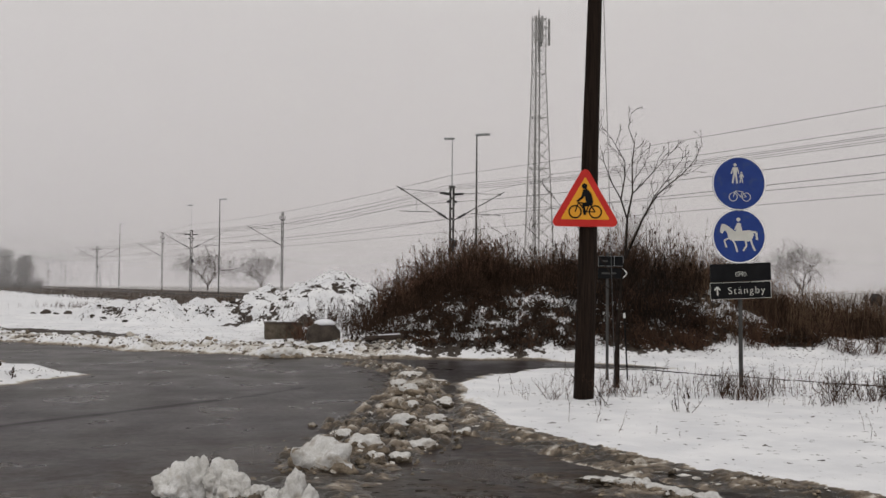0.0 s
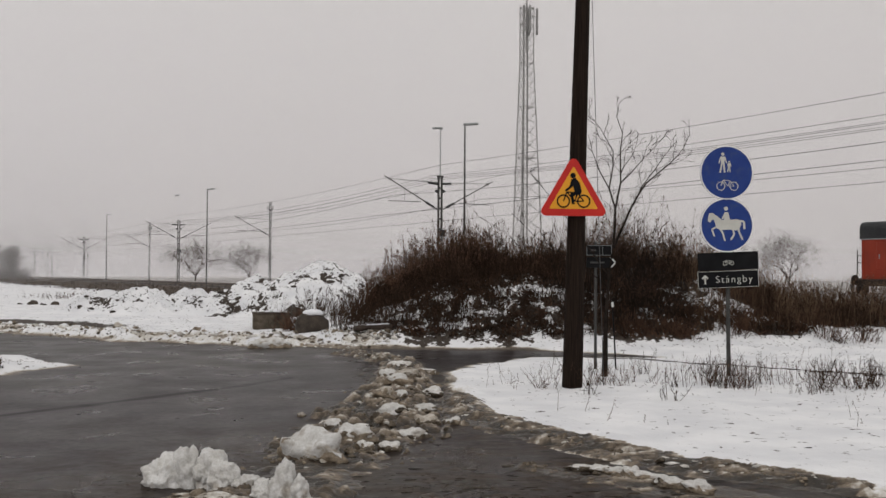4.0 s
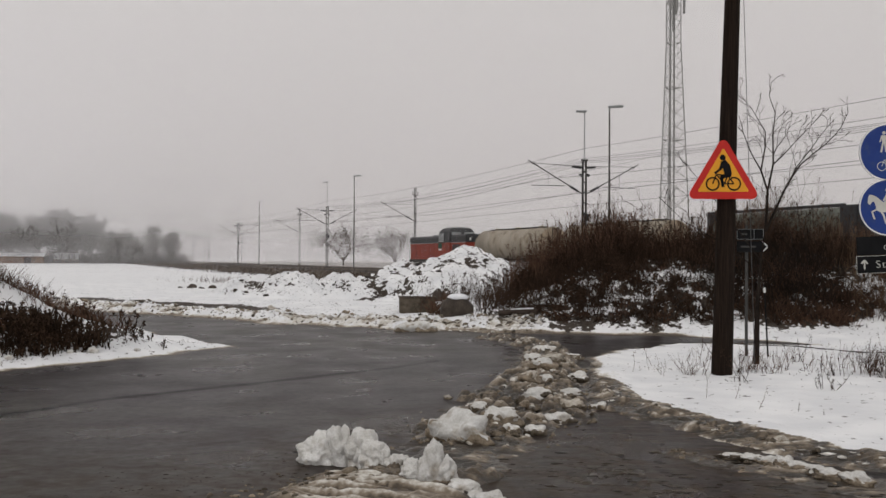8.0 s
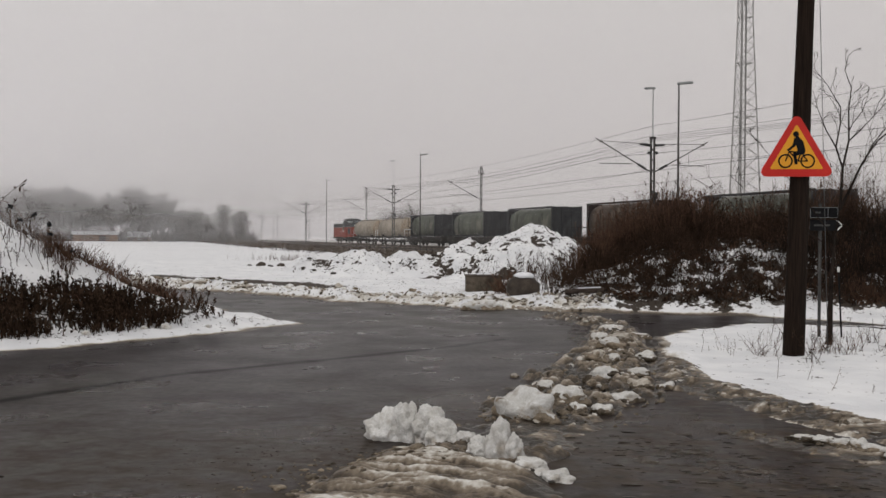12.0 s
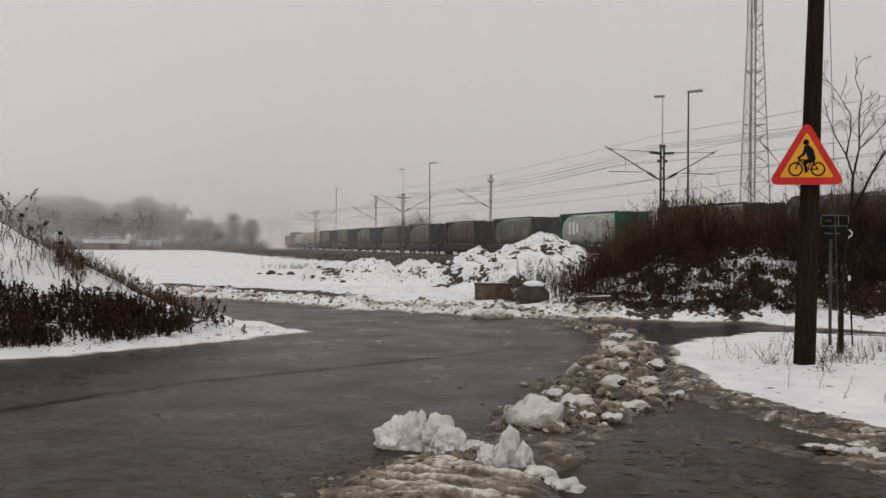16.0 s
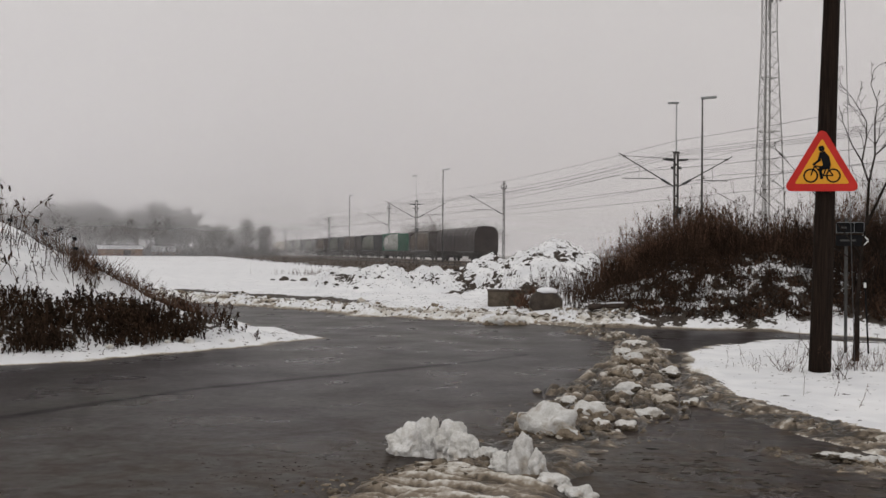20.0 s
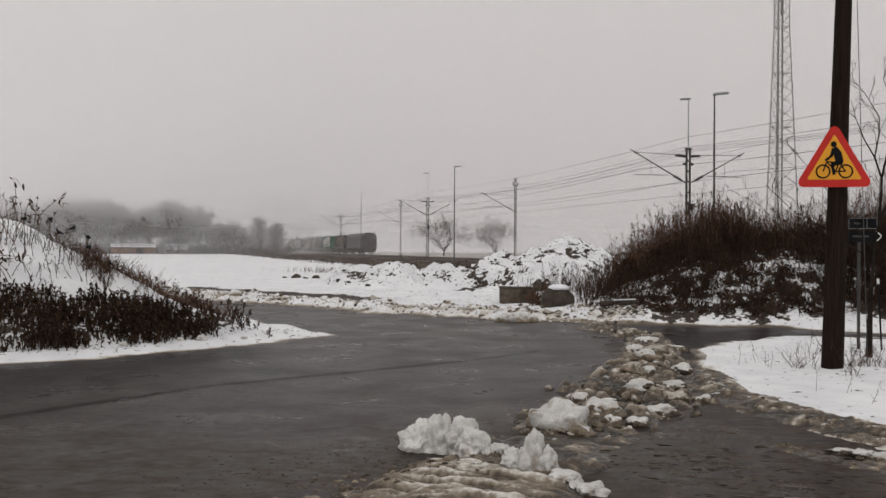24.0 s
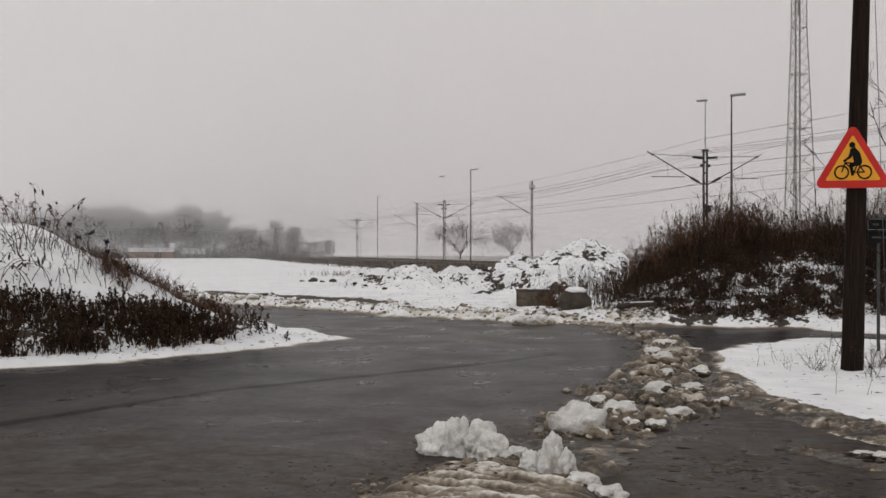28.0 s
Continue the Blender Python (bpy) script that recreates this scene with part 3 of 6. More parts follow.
def ground_height(px, py):
    """Height, slush mark and earth mark of the ground."""
    px, py = np.asarray(px, float), np.asarray(py, float)
    d = edge_distance(px, py, ROAD)
    far = soft(py, 18, 22) * (1 - soft(px, -2.2, -0.2))
    wob = 0.22 * rough_noise(px, py, 0.9) + 0.1 * rough_noise(px, py, 0.3)
    d = d + wob * (0.6 + far)
    lump = rough_noise(px, py, 0.31) * 0.5 + rough_noise(px, py, 0.14) * 0.4 + rough_noise(px, py, 0.07) * 0.25
    thin = soft(px, 0.0, 0.6) * (1 - soft(py, 19.6, 21.5))
    clod = 0.5 * billow(px, py, 0.26) + 0.32 * billow(px + 7, py, 0.12) + 0.18 * billow(px, py + 9, 0.055)
    bend = py + 0.2 * px + 0.09 * rough_noise(px, py, 0.9) + 0.02 * rough_noise(px, py, 0.3)
    furrow = 0.55 * billow(px * 0.07, bend, 0.1) + 0.3 * billow(px * 0.1, bend, 0.045) + 0.14 * clod + 0.25 * rough_noise(px, py, 0.25)
    snow = (0.1 - 0.075 * thin) * soft(d, 0.0, 0.55) + (0.05 - 0.04 * thin) * rough_noise(px, py, 3.1) * soft(d, 0.3, 2) + 0.012 * lump + (0.03 * rough_noise(px, py, 0.6) + 0.02 * rough_noise(px, py, 0.22)) * soft(d, 0.1, 0.6) * (1 - 0.45 * thin)
    berm_h, heap_h, mound_h = berm(px, py), heap(px, py), mound(px, py)
    strip = far * np.clip(1 - np.abs(d - 0.75) / 0.95, 0, 1)
    z = np.where(d > -0.25, -0.05 + 0.05 * soft(d, -0.25, 0) + snow, -0.05)
    z = z + strip * (0.08 + 0.1 * np.maximum(lump, -0.6) + 0.08 * np.maximum(billow(px, py, 0.4), -0.8))
    verge = ((py < 14) & (px > 0)) * np.clip(1 - np.abs(d - 0.2) / 0.5, 0, 1)
    z = z + verge * (0.02 + 0.065 * np.maximum(0.5 * clod + 0.6 * furrow, -0.8))
    z = np.where((d > 0.25) & (thin > 0.1), np.maximum(z, 0.012), z)
    rid = ridge_reach(px, py)
    front = soft(rid, 0.0, 0.35) * (1 - soft(py + 0.2 * rough_noise(px, py, 0.5), 7.0, 7.7))
    broken = rid + 0.3 * rough_noise(px, py, 0.42) + 0.22 * rough_noise(px, py, 0.15) - 0.1
    ridge_z = soft(broken, -0.1, 0.5) * (0.055 + 0.085 * np.maximum(clod, -0.75) * (1 - 0.8 * front)) - 0.015 + front * (0.03 + 0.042 * np.maximum(furrow, -1))
    low = soft(py, 7.3, 7.9) * (1 - soft(py, 8.6, 9.4)) * (px < 0)
    ridge_z = ridge_z * (1 - 0.6 * low) * (1 - 0.72 * soft(px, 0.35, 0.8) * (1 - soft(py, 9.0, 9.4)))
    z = np.where((d < 0) & (rid > 0), np.maximum(z, ridge_z), z)
    z = z + berm_h * (1 + 0.12 * rough_noise(px, py, 1.7) + 0.07 * rough_noise(px, py, 0.45)) + mound_h * (1 + 0.07 * rough_noise(px, py, 1.5))
    z = z + heap_h + np.minimum(heap_h, 0.3) * (1 - 0.45 * soft(heap_h, 0.7, 1.3)) * (0.4 * rough_noise(px, py, 0.8) + 0.25 * billow(px, py, 0.5) + 0.25 * billow(px + 3, py, 0.26) + 0.2 * rough_noise(px, py, 0.14))
    # Slush mark rises in hollows: real dirt, plus their shade put into the colour.
    slush = (rid > 0) * np.clip(0.96 + 0.05 * low - 0.55 * clod, 0.3, 1) * (1 - front) + front * np.clip(0.7 - 0.34 * furrow + 0.42 * (1 - soft(rid + 0.15 * rough_noise(px, py, 0.2), 0.08, 0.5)), 0.3, 1)
    slush = np.maximum(slush, strip * np.clip(0.42 - 0.4 * lump - 0.3 * billow(px, py, 0.4), 0.05, 1))
    off = rid <= 0.02
    slush = np.maximum(slush, off * soft(-d, -0.22, 0.0) * (0.85 - 0.25 * far - 0.42 * thin))
    slush = np.maximum(slush, ((py < 14) & (px > 0) & (d > -0.3)) * soft(-d, -0.6, -0.02) * np.clip(0.46 - 0.5 * (0.5 * clod + 0.6 * furrow), 0.1, 1))
    earth = 0.62 * berm_dark(px, py) + 0.62 * soft(heap_h, 0.08, 0.3) * soft(0.3 * rough_noise(px, py, 0.9) + 0.45 * rough_noise(px, py + 0.5 * px, 0.3) + 0.6 * rough_noise(px + 0.6 * py, py, 0.15), 0.08, 0.85)
    for x, y, s in ((-6.2, 35.4, 0.55), (-7.9, 35.3, 0.5), (-8.4, 37.2, 0.6), (-12.6, 38.0, 0.5), (-5.15, 34.6, 0.6)):
        earth = np.maximum(earth, 0.6 * soft(bell(px, py, x, y, s * 1.3, s) + 0.4 * rough_noise(px, py, 0.3) + 0.35 * rough_noise(px, py, 0.14), 0.5, 1.05))
    earth = np.maximum(earth, 0.36 * soft(mound_h, 0.02, 0.2) * (1 - soft(mound_h + 0.3 * rough_noise(px, py, 1.0), 0.35, 0.7)))
    track = soft(np.abs(d - 2.7 - 0.7 * rough_noise(px, py, 6)), 1.25, 0.5) * soft(py, 24, 27) * (1 - soft(px, -11, -7)) * (0.78 + 0.2 * rough_noise(px, py, 0.7))
    return z, slush, np.maximum(earth, track * (1 - soft(heap_h, 0, 0.2)))


def ground_z(x, y):
    return float(ground_height(np.array([x]), np.array([y]))[0][0])


def sheet(name, xs, ys, height, mat, marks):
    gx, gy = np.meshgrid(xs, ys)
    z, *values = height(gx.ravel(), gy.ravel())
    me = bpy.data.meshes.new(name)
    nx, ny = len(xs), len(ys)
    i = np.arange(nx * ny).reshape(ny, nx)
    quads = np.stack([i[:-1, :-1], i[:-1, 1:], i[1:, 1:], i[1:, :-1]], -1).reshape(-1, 4)
    me.vertices.add(nx * ny)
    me.vertices.foreach_set("co", np.stack([gx.ravel(), gy.ravel(), z], -1).ravel())
    me.loops.add(quads.size)
    me.loops.foreach_set("vertex_index", quads.ravel())
    me.polygons.add(len(quads))
    me.polygons.foreach_set("loop_start", np.arange(0, quads.size, 4))
    me.polygons.foreach_set("use_smooth", np.ones(len(quads), bool))
    me.update(calc_edges=True)
    for key, val in zip(marks, values):
        me.attributes.new(key, "FLOAT", "POINT").data.foreach_set("value", val.astype(np.float32))
    me.materials.append(mat)
    return new(name, me)


def spaced(*spans):
    """Grid lines: (from, to, step) spans, then ever wider ones out to the horizon."""
    inner = np.concatenate([np.arange(lo, hi - step / 4, step) for lo, hi, step in spans])
    lo, hi = spans[0], spans[-1]
    left = lo[0] - np.cumsum(lo[2] * 1.35 ** np.arange(1, 40))
    right = hi[1] + np.cumsum(hi[2] * 1.35 ** np.arange(0, 40)) - hi[2]
    return np.concatenate([left[left > -2600][::-1], inner, right[right < 2600]])


ground = sheet("ground", spaced((-22, -12, 0.15), (-12, -3, 0.08), (-3, 1.4, 0.021), (1.4, 5, 0.036), (5, 14, 0.09)), spaced((5.4, 9.6, 0.02), (9.6, 15, 0.034), (15, 30, 0.075), (30, 42, 0.08)), ground_height, ground_material(), ("slush", "earth"))
tagged(ground, "snow-covered ground with slushy edges and bare earth", "ground", kind="structure")


def road_height(px, py):
    d = edge_distance(px, py, ROAD)
    near = soft(px, -1.3, 0.2) * (1 - soft(py, 9.5, 13)) * (0.75 + 0.25 * soft(px, 0.5, 2)) + 0.15 * bell(px, py, -2.6, 6.8, 1.3, 1.2) + 0.35 * soft(-d, 0.5, 0.0)
    seam = np.full(px.shape, 1e9)
    for (ax, ay), (bx, by) in zip(SEAM[:-1], SEAM[1:]):
        dx, dy = bx - ax, by - ay
        t = np.clip(((px - ax) * dx + (py - ay) * dy) / (dx * dx + dy * dy), 0, 1)
        seam = np.minimum(seam, np.hypot(px - ax - t * dx, py - ay - t * dy))
    return 0 * px, np.clip(0.06 + near, 0, 1), soft(0.16 - seam + 0.05 * rough_noise(px, py, 0.4), 0.0, 0.12), np.clip(1.2 * bell(px, py, -3.4, 5.4, 4.2, 2.7) + 0.9 * bell(px, py, -1.7, 8.6, 1.0, 1.7) + 0.45 * bell(px, py, 0.4, 7.4, 2.2, 1.6), 0, 1)


SEAM = [(-9.0, 4.5), (-7.4, 6.4), (-6.2, 8.0), (-5.3, 10.6), (-3.9, 12.7), (-2.8, 14.4), (-2.3, 15.6)]
road = sheet("road", np.concatenate([np.arange(-38, -11, 0.5), np.arange(-11, 4, 0.06), np.arange(4, 14.1, 0.4)]), np.concatenate([np.arange(-13, 4, 0.5), np.arange(4, 18, 0.06), np.arange(18, 42.1, 0.4)]), road_height, road_material(), ("slush", "seam", "mud"))
tagged(road, "wet dark asphalt road with a film of slush", "road", kind="structure")


# ---- dry plants ----
def raw_mesh(name, co, quads, mat):
    me = bpy.data.meshes.new(name)
    me.vertices.add(len(co))
    me.vertices.foreach_set("co", np.asarray(co, np.float32).ravel())
    me.loops.add(quads.size)
    me.loops.foreach_set("vertex_index", quads.ravel().astype(np.int32))
    me.polygons.add(len(quads))
    me.polygons.foreach_set("loop_start", np.arange(0, quads.size, 4))
    me.update(calc_edges=True)
    me.materials.append(mat)
    return me


def stems(places, heights, mat, name, label, category, lean=0.16, thick=0.006, twigs=5, head=0.0, seed=1):
    """Many thin upright stems with side twigs: one mesh of pieces nobody could count."""
    rng = np.random.default_rng(seed)
    p0 = np.asarray(places, float) - (0, 0, 0.03)
    h = np.asarray(heights, float)[:, None]
    n = len(p0)
    p2 = p0 + np.concatenate([rng.normal(0, lean, (n, 2)) * h, h * rng.uniform(0.75, 1, (n, 1))], 1)
    p1 = (p0 + p2) / 2 + np.concatenate([rng.normal(0, 0.07, (n, 2)) * h, np.zeros((n, 1))], 1)
    one = np.full(n, thick)
    segs = [(p0, p1, one, one * 0.8), (p1, p2, one * 0.8, one * 0.3)]
    for _ in range(twigs):
        t = rng.uniform(0.25, 0.98, (n, 1))
        a = np.where(t < 0.5, p0 + (p1 - p0) * t * 2, p1 + (p2 - p1) * (t * 2 - 1))
        w = rng.uniform(0, 6.283, n)
        d = np.stack([np.cos(w) * 0.65, np.sin(w) * 0.65, rng.uniform(0.2, 1.0, n)], 1) * h * rng.uniform(0.06, 0.26, (n, 1))
        segs.append((a, a + d, one * 0.55, one * 0.3))
    if head:
        for _ in range(4):
            w = rng.uniform(0, 6.283, n)
            a = p2 - np.stack([0 * w, 0 * w, rng.uniform(0, 0.1, n)], 1)
            segs.append((a, a + np.stack([np.cos(w) * head, np.sin(w) * head, head * rng.uniform(0.2, 1.6, n)], 1), one * 1.6, one * 1.1))
    a, c, ra, rc = (np.concatenate(q) for q in zip(*segs))
    d = c - a
    e = np.cross(d, rng.normal(0, 1, d.shape))
    e /= np.linalg.norm(e, axis=1, keepdims=True) + 1e-9
    f = np.cross(d, e)
    f /= np.linalg.norm(f, axis=1, keepdims=True) + 1e-9
    ring = [e * math.cos(2.0944 * k) + f * math.sin(2.0944 * k) for k in range(3)]
    co = np.stack([a + q * ra[:, None] for q in ring] + [c + q * rc[:, None] for q in ring], 1).reshape(-1, 3)
    base = np.arange(len(a))[:, None, None] * 6
    quads = (base + np.array([[0, 1, 4, 3], [1, 2, 5, 4], [2, 0, 3, 5]])).reshape(-1, 4)
    return tagged(new(name, raw_mesh(name, co, quads, mat)), label, category, kind="stuff")


def scatter(n, inside, seed, weight):
    """Random places on the ground, kept where weight(x, y) says so."""
    rng = np.random.default_rng(seed)
    out = np.zeros((0, 2))
    while len(out) < n:
        p = rng.uniform((inside[0], inside[2]), (inside[1], inside[3]), (n * 4, 2))
        out = np.concatenate([out, p[rng.random(len(p)) < weight(p[:, 0], p[:, 1])]])
    out = out[:n]
    return np.column_stack([out, ground_height(out[:, 0], out[:, 1])[0]])


def thick_patch(px, py):
    return soft(rough_noise(px, py, 0.7) + 0.7 * rough_noise(px, py, 0.27), -0.3, 0.15)


def berm_upper(px, py):
    return soft(px + 0.6 * rough_noise(px, py, 0.5), -2.3, -0.3) * soft(berm_rise(px, py) + 0.34 * rough_noise(px, py, 1.4) + 0.24 * rough_noise(px, py, 0.4), 0.86, 1.1) * (1 - 0.8 * bell(px, py, 6.5, 24.0, 0.5, 1.8)) * (1 - 0.6 * soft(px + 0.6 * rough_noise(px, py, 0.6), 6.2, 8))


def berm_lower(px, py):
    return soft(px, -3.6, -0.4) * berm_dark(px, py) * soft(berm(px, py), 0.08, 0.2)


def tall(n, lo, hi, seed):
    return np.random.default_rng(seed).uniform(lo, hi, n)


def lower_right(p):
    """The weeds get lower where the bank runs out."""
    return (1 - 0.42 * soft(p[:, 0], 6.2, 9)) * (1 + 0.4 * rough_noise(p[:, 0], p[:, 1], 1.1))


def tufted(places, each, reach, seed):
    """Several stems round each place."""
    rng = np.random.default_rng(seed)
    p = np.repeat(places[:, :2], each, 0) + rng.normal(0, reach, (len(places) * each, 2))
    return np.column_stack([p, ground_height(p[:, 0], p[:, 1])[0]])


P = scatter(9500, (-4.5, 18, 21.8, 30.5), 11, berm_upper)
stems(P, tall(len(P), 0.25, 0.75, 12) * lower_right(P), M_STEM, "weed_thicket", "dense dark brown dead weeds covering the top of the earth bank", "weeds", 0.2, 0.0075, 6, 0.02, 13)
for hue, number, k in ((M_STEM, 420, 0), (M_STALK, 220, 100)):
    P = tufted(scatter(number, (-4.0, 12, 21.3, 24.9), 15 + k, berm_lower), 8, 0.05, 14 + k)
    stems(P, tall(len(P), 0.04, 0.2, 16 + k), hue, "low_weeds", "flattened dead weeds on the snowy slope of the bank", "weeds", 0.75, 0.009, 4, 0.02, 17 + k)
P = scatter(3900, (-3.4, 10, 21.6, 25.6), 71, lambda a, b: soft(berm(a, b), 0.1, 0.22) * soft(a, -3.4, -2) * (0.25 + 0.75 * berm_dark(a, b)))
stems(P, tall(len(P), 0.12, 0.55, 72), M_STEM, "slope_stalks", "thin dead stalks standing on the snowy slope of the bank", "weeds", 0.2, 0.0048, 6, 0.012, 73)
P = scatter(2300, (-3.2, 9, 21.5, 25.0), 171, lambda a, b: soft(berm(a, b), 0.08, 0.18) * soft(a, -3.2, -2) * (0.2 + 0.8 * berm_dark(a, b)))
stems(P, tall(len(P), 0.04, 0.17, 172), M_DARKBARK, "fallen_twigs", "dark twigs and dead leaves bristling from the snow of the slope", "twigs", 1.1, 0.0065, 5, 0.014, 173)
P = scatter(600, (2.4, 6.0, 22.4, 25.2), 177, lambda a, b: bell(a, b, 4.1, 23.8, 1.3, 1.3))
stems(P, tall(len(P), 0.25, 0.9, 178), M_DARKBARK, "dark_scrub", "dark leafless scrub on the slope of the bank", "weeds", 0.22, 0.0055, 8, 0.012, 179)
P = scatter(2300, (5.5, 16, 22.2, 28), 174, lambda a, b: soft(berm(a, b), 0.12, 0.3) * (0.3 + 0.7 * soft(rough_noise(a, b, 0.6), -0.2, 0.3)))
stems(P, tall(len(P), 0.3, 1.25, 175), M_TAWNY, "slender_grass", "slender brown dead grass on the low end of the bank", "grass", 0.09, 0.0042, 5, 0.012, 176)
P = scatter(800, (-2.8, 1.6, 22.2, 26.0), 191, lambda a, b: soft(a + 0.5 * rough_noise(a, b, 0.5), -2.6, -1.2) * (1 - soft(a, 0.6, 1.6)) * soft(b, 22.2, 23.0))
stems(P, tall(len(P), 0.15, 0.6, 192), M_STEM, "low_scrub", "low dark scrub on the shoulder of the bank", "weeds", 0.22, 0.0055, 7, 0.014, 193)
P = scatter(480, (-3.0, 1.0, 24.8, 29), 74, lambda a, b: soft(berm(a, b), 0.25, 0.6))
stems(P, tall(len(P), 0.6, 1.4, 75), M_STALK, "shoulder_stalks", "tall brown stalks on the low end of the bank", "weeds", 0.12, 0.0055, 9, 0.022, 76)
P = tufted(np.concatenate([scatter(26, (2.5, 14, 21.6, 24.5), 18, berm_lower), np.array([(5.15, 22.5, 0), (6.45, 22.7, 0), (6.6, 22.9, 0), (8.6, 22.9, 0), (9.3, 22.9, 0)])]), 60, 0.15, 19)
stems(P, tall(len(P), 0.15, 0.5, 20), M_STALK, "weed_tussock", "brown tussocks of dead grass along the foot of the bank", "grass", 0.5, 0.006, 3, 0.0, 30)
P = scatter(1300, (-3.2, 14, 24.5, 30), 21, lambda a, b: soft(berm(a, b) / (1 - 0.78 * soft(a, 5.5, 9.8)), 0.8, 1.2))
stems(P, tall(len(P), 0.6, 1.6, 22) * lower_right(P), M_STEM, "tall_weeds", "tall dead weed stalks along the crest of the bank", "weeds", 0.12, 0.0055, 12, 0.025, 23)
P = scatter(2300, (-3, 15, 23.3, 30), 24, berm_upper)
stems(P, tall(len(P), 0.45, 1.2, 28) * lower_right(P), M_STALK, "brown_stalks", "lighter reddish-brown dead stalks standing in the thicket", "weeds", 0.09, 0.0055, 8, 0.022, 29)
P = scatter(330, (-5.5, -2.0, 26.5, 36), 25, lambda a, b: 0.9 * bell(a, b, -2.5, 29.5, 0.7, 2.5) + 0.5 * bell(a, b, -3.6, 32.5, 1.0, 2))
stems(P, tall(len(P), 0.4, 1.1, 26), M_STEM, "thin_weeds", "thin dead stalks beside the snowy heap", "weeds", 0.13, 0.006, 6, 0.02, 27)
P = scatter(4700, (-15, -6.2, 8, 20), 31, lambda a, b: soft(-edge_distance(a, b, MOUND) + 0.25 * rough_noise(a, b, 0.6), -0.15, 0.15) * (1 - soft(-edge_distance(a, b, MOUND) + 0.5 * rough_noise(a, b, 0.8) - 0.5 * soft(-a + 0.4 * rough_noise(a, b, 0.5), 8.2, 9.7), 0.5, 1.1)) * (0.2 + 0.8 * thick_patch(a, b)) * (1 - 0.85 * soft(b + 0.45 * a, 11.4, 12.2)))
stems(P, tall(len(P), 0.12, 0.44, 32) * (0.85 + 0.5 * rough_noise(P[:, 0], P[:, 1], 0.5)), M_REED, "roadside_weeds", "dense dark dead weeds at the foot of the snowy bank", "weeds", 0.2, 0.0095, 6, 0.024, 33)
P = tufted(scatter(50, (-10.6, -7.6, 14.2, 17.2), 181, lambda a, b: bell(a, b, -9.7, 15.5, 0.35, 0.3) + bell(a, b, -9.1, 15.9, 0.35, 0.3) + bell(a, b, -8.5, 16.3, 0.35, 0.3)), 16, 0.09, 182)
stems(P, tall(len(P), 0.1, 0.38, 183), M_STALK, "ridge_grass", "brown dead grass along the shoulder of the snowy bank", "grass", 0.4, 0.0055, 3, 0.0, 184)
P = scatter(300, (-15, -7, 8, 20), 35, lambda a, b: soft(mound(a, b), 0.4, 0.8) * (1 - soft(mound(a, b), 1.2, 1.7)) * thick_patch(a * 0.5, b * 0.5))
stems(P, tall(len(P), 0.12, 0.45, 36), M_REED, "slope_weeds", "scattered dark weeds on the upper slope of the snowy bank", "weeds", 0.25, 0.006, 5, 0.01, 37)
P = scatter(110, (-14, -8.5, 12, 19), 41, lambda a, b: soft(mound(a, b), 1.2, 1.5) * (0.25 + soft(-a, 9.5, 12)))
stems(P, tall(len(P), 0.3, 0.85, 42), M_STEM, "dried_stalks", "dried flower stalks with dark seed heads on the snowy bank", "weeds", 0.12, 0.006, 1, 0.035, 43)
VERGE = lambda a, b: soft(edge_distance(a, b, ROAD), 0.3, 0.8)
VERGE_BANDS = lambda a, b: VERGE(a, b) * (0.03 + 0.7 * bell(a, b, 4.6, 15.2, 3.0, 0.8) + 0.6 * bell(a, b, 8, 14.6, 3, 0.9) + 0.1 * bell(a, b, 1.1, 14.7, 0.5, 0.5))
P = tufted(scatter(190, (0.6, 11, 10.5, 18), 51, VERGE_BANDS), 3, 0.2, 50)
stems(P, tall(len(P), 0.08, 0.5, 52) * tall(len(P), 0.5, 1.15, 152), M_STALK, "verge_grass", "sparse brown dead grass poking through the snow", "grass", 0.17, 0.0032, 3, 0.006, 53)
P = tufted(np.array([(2.15, 14.5, 0), (2.38, 14.4, 0), (2.25, 14.75, 0), (3.95, 14.1, 0), (4.2, 14.4, 0), (1.32, 14.05, 0)]), 22, 0.08, 58)
stems(P, tall(len(P), 0.1, 0.42, 59), M_STALK, "grass_tuft", "fan-shaped tufts of brown dead grass round the posts", "grass", 0.4, 0.0032, 2, 0.0, 60)
P = tufted(scatter(90, (0.8, 12, 11.5, 17), 55, lambda a, b: VERGE(a, b) * (0.02 + 0.95 * bell(a, b, 3.85, 14.7, 0.55, 0.35) + 0.4 * bell(a, b, 6.5, 14.6, 1.6, 0.6) + 0.5 * bell(a, b, 8.7, 14.2, 1.2, 0.7))), 9, 0.07, 54)
stems(P, tall(len(P), 0.08, 0.5, 56), M_STEM, "verge_weeds", "dark dead weeds standing in the snowy verge", "weeds", 0.3, 0.0045, 7, 0.007, 57)

# ---- upright see-through sheets standing in for fog, thicker with distance ----
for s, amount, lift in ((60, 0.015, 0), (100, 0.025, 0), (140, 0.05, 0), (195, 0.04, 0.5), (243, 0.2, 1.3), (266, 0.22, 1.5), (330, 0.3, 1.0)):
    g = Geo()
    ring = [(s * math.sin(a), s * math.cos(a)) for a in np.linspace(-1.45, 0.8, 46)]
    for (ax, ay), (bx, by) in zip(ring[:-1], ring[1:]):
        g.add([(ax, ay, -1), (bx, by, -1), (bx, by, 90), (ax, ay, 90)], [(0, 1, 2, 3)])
    fog = lone("mist", g, haze_sheet_material(amount, lift), pose(0, 0, 0), "upright see-through sheet standing in for fog haze", "fog", kind="structure")
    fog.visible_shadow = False


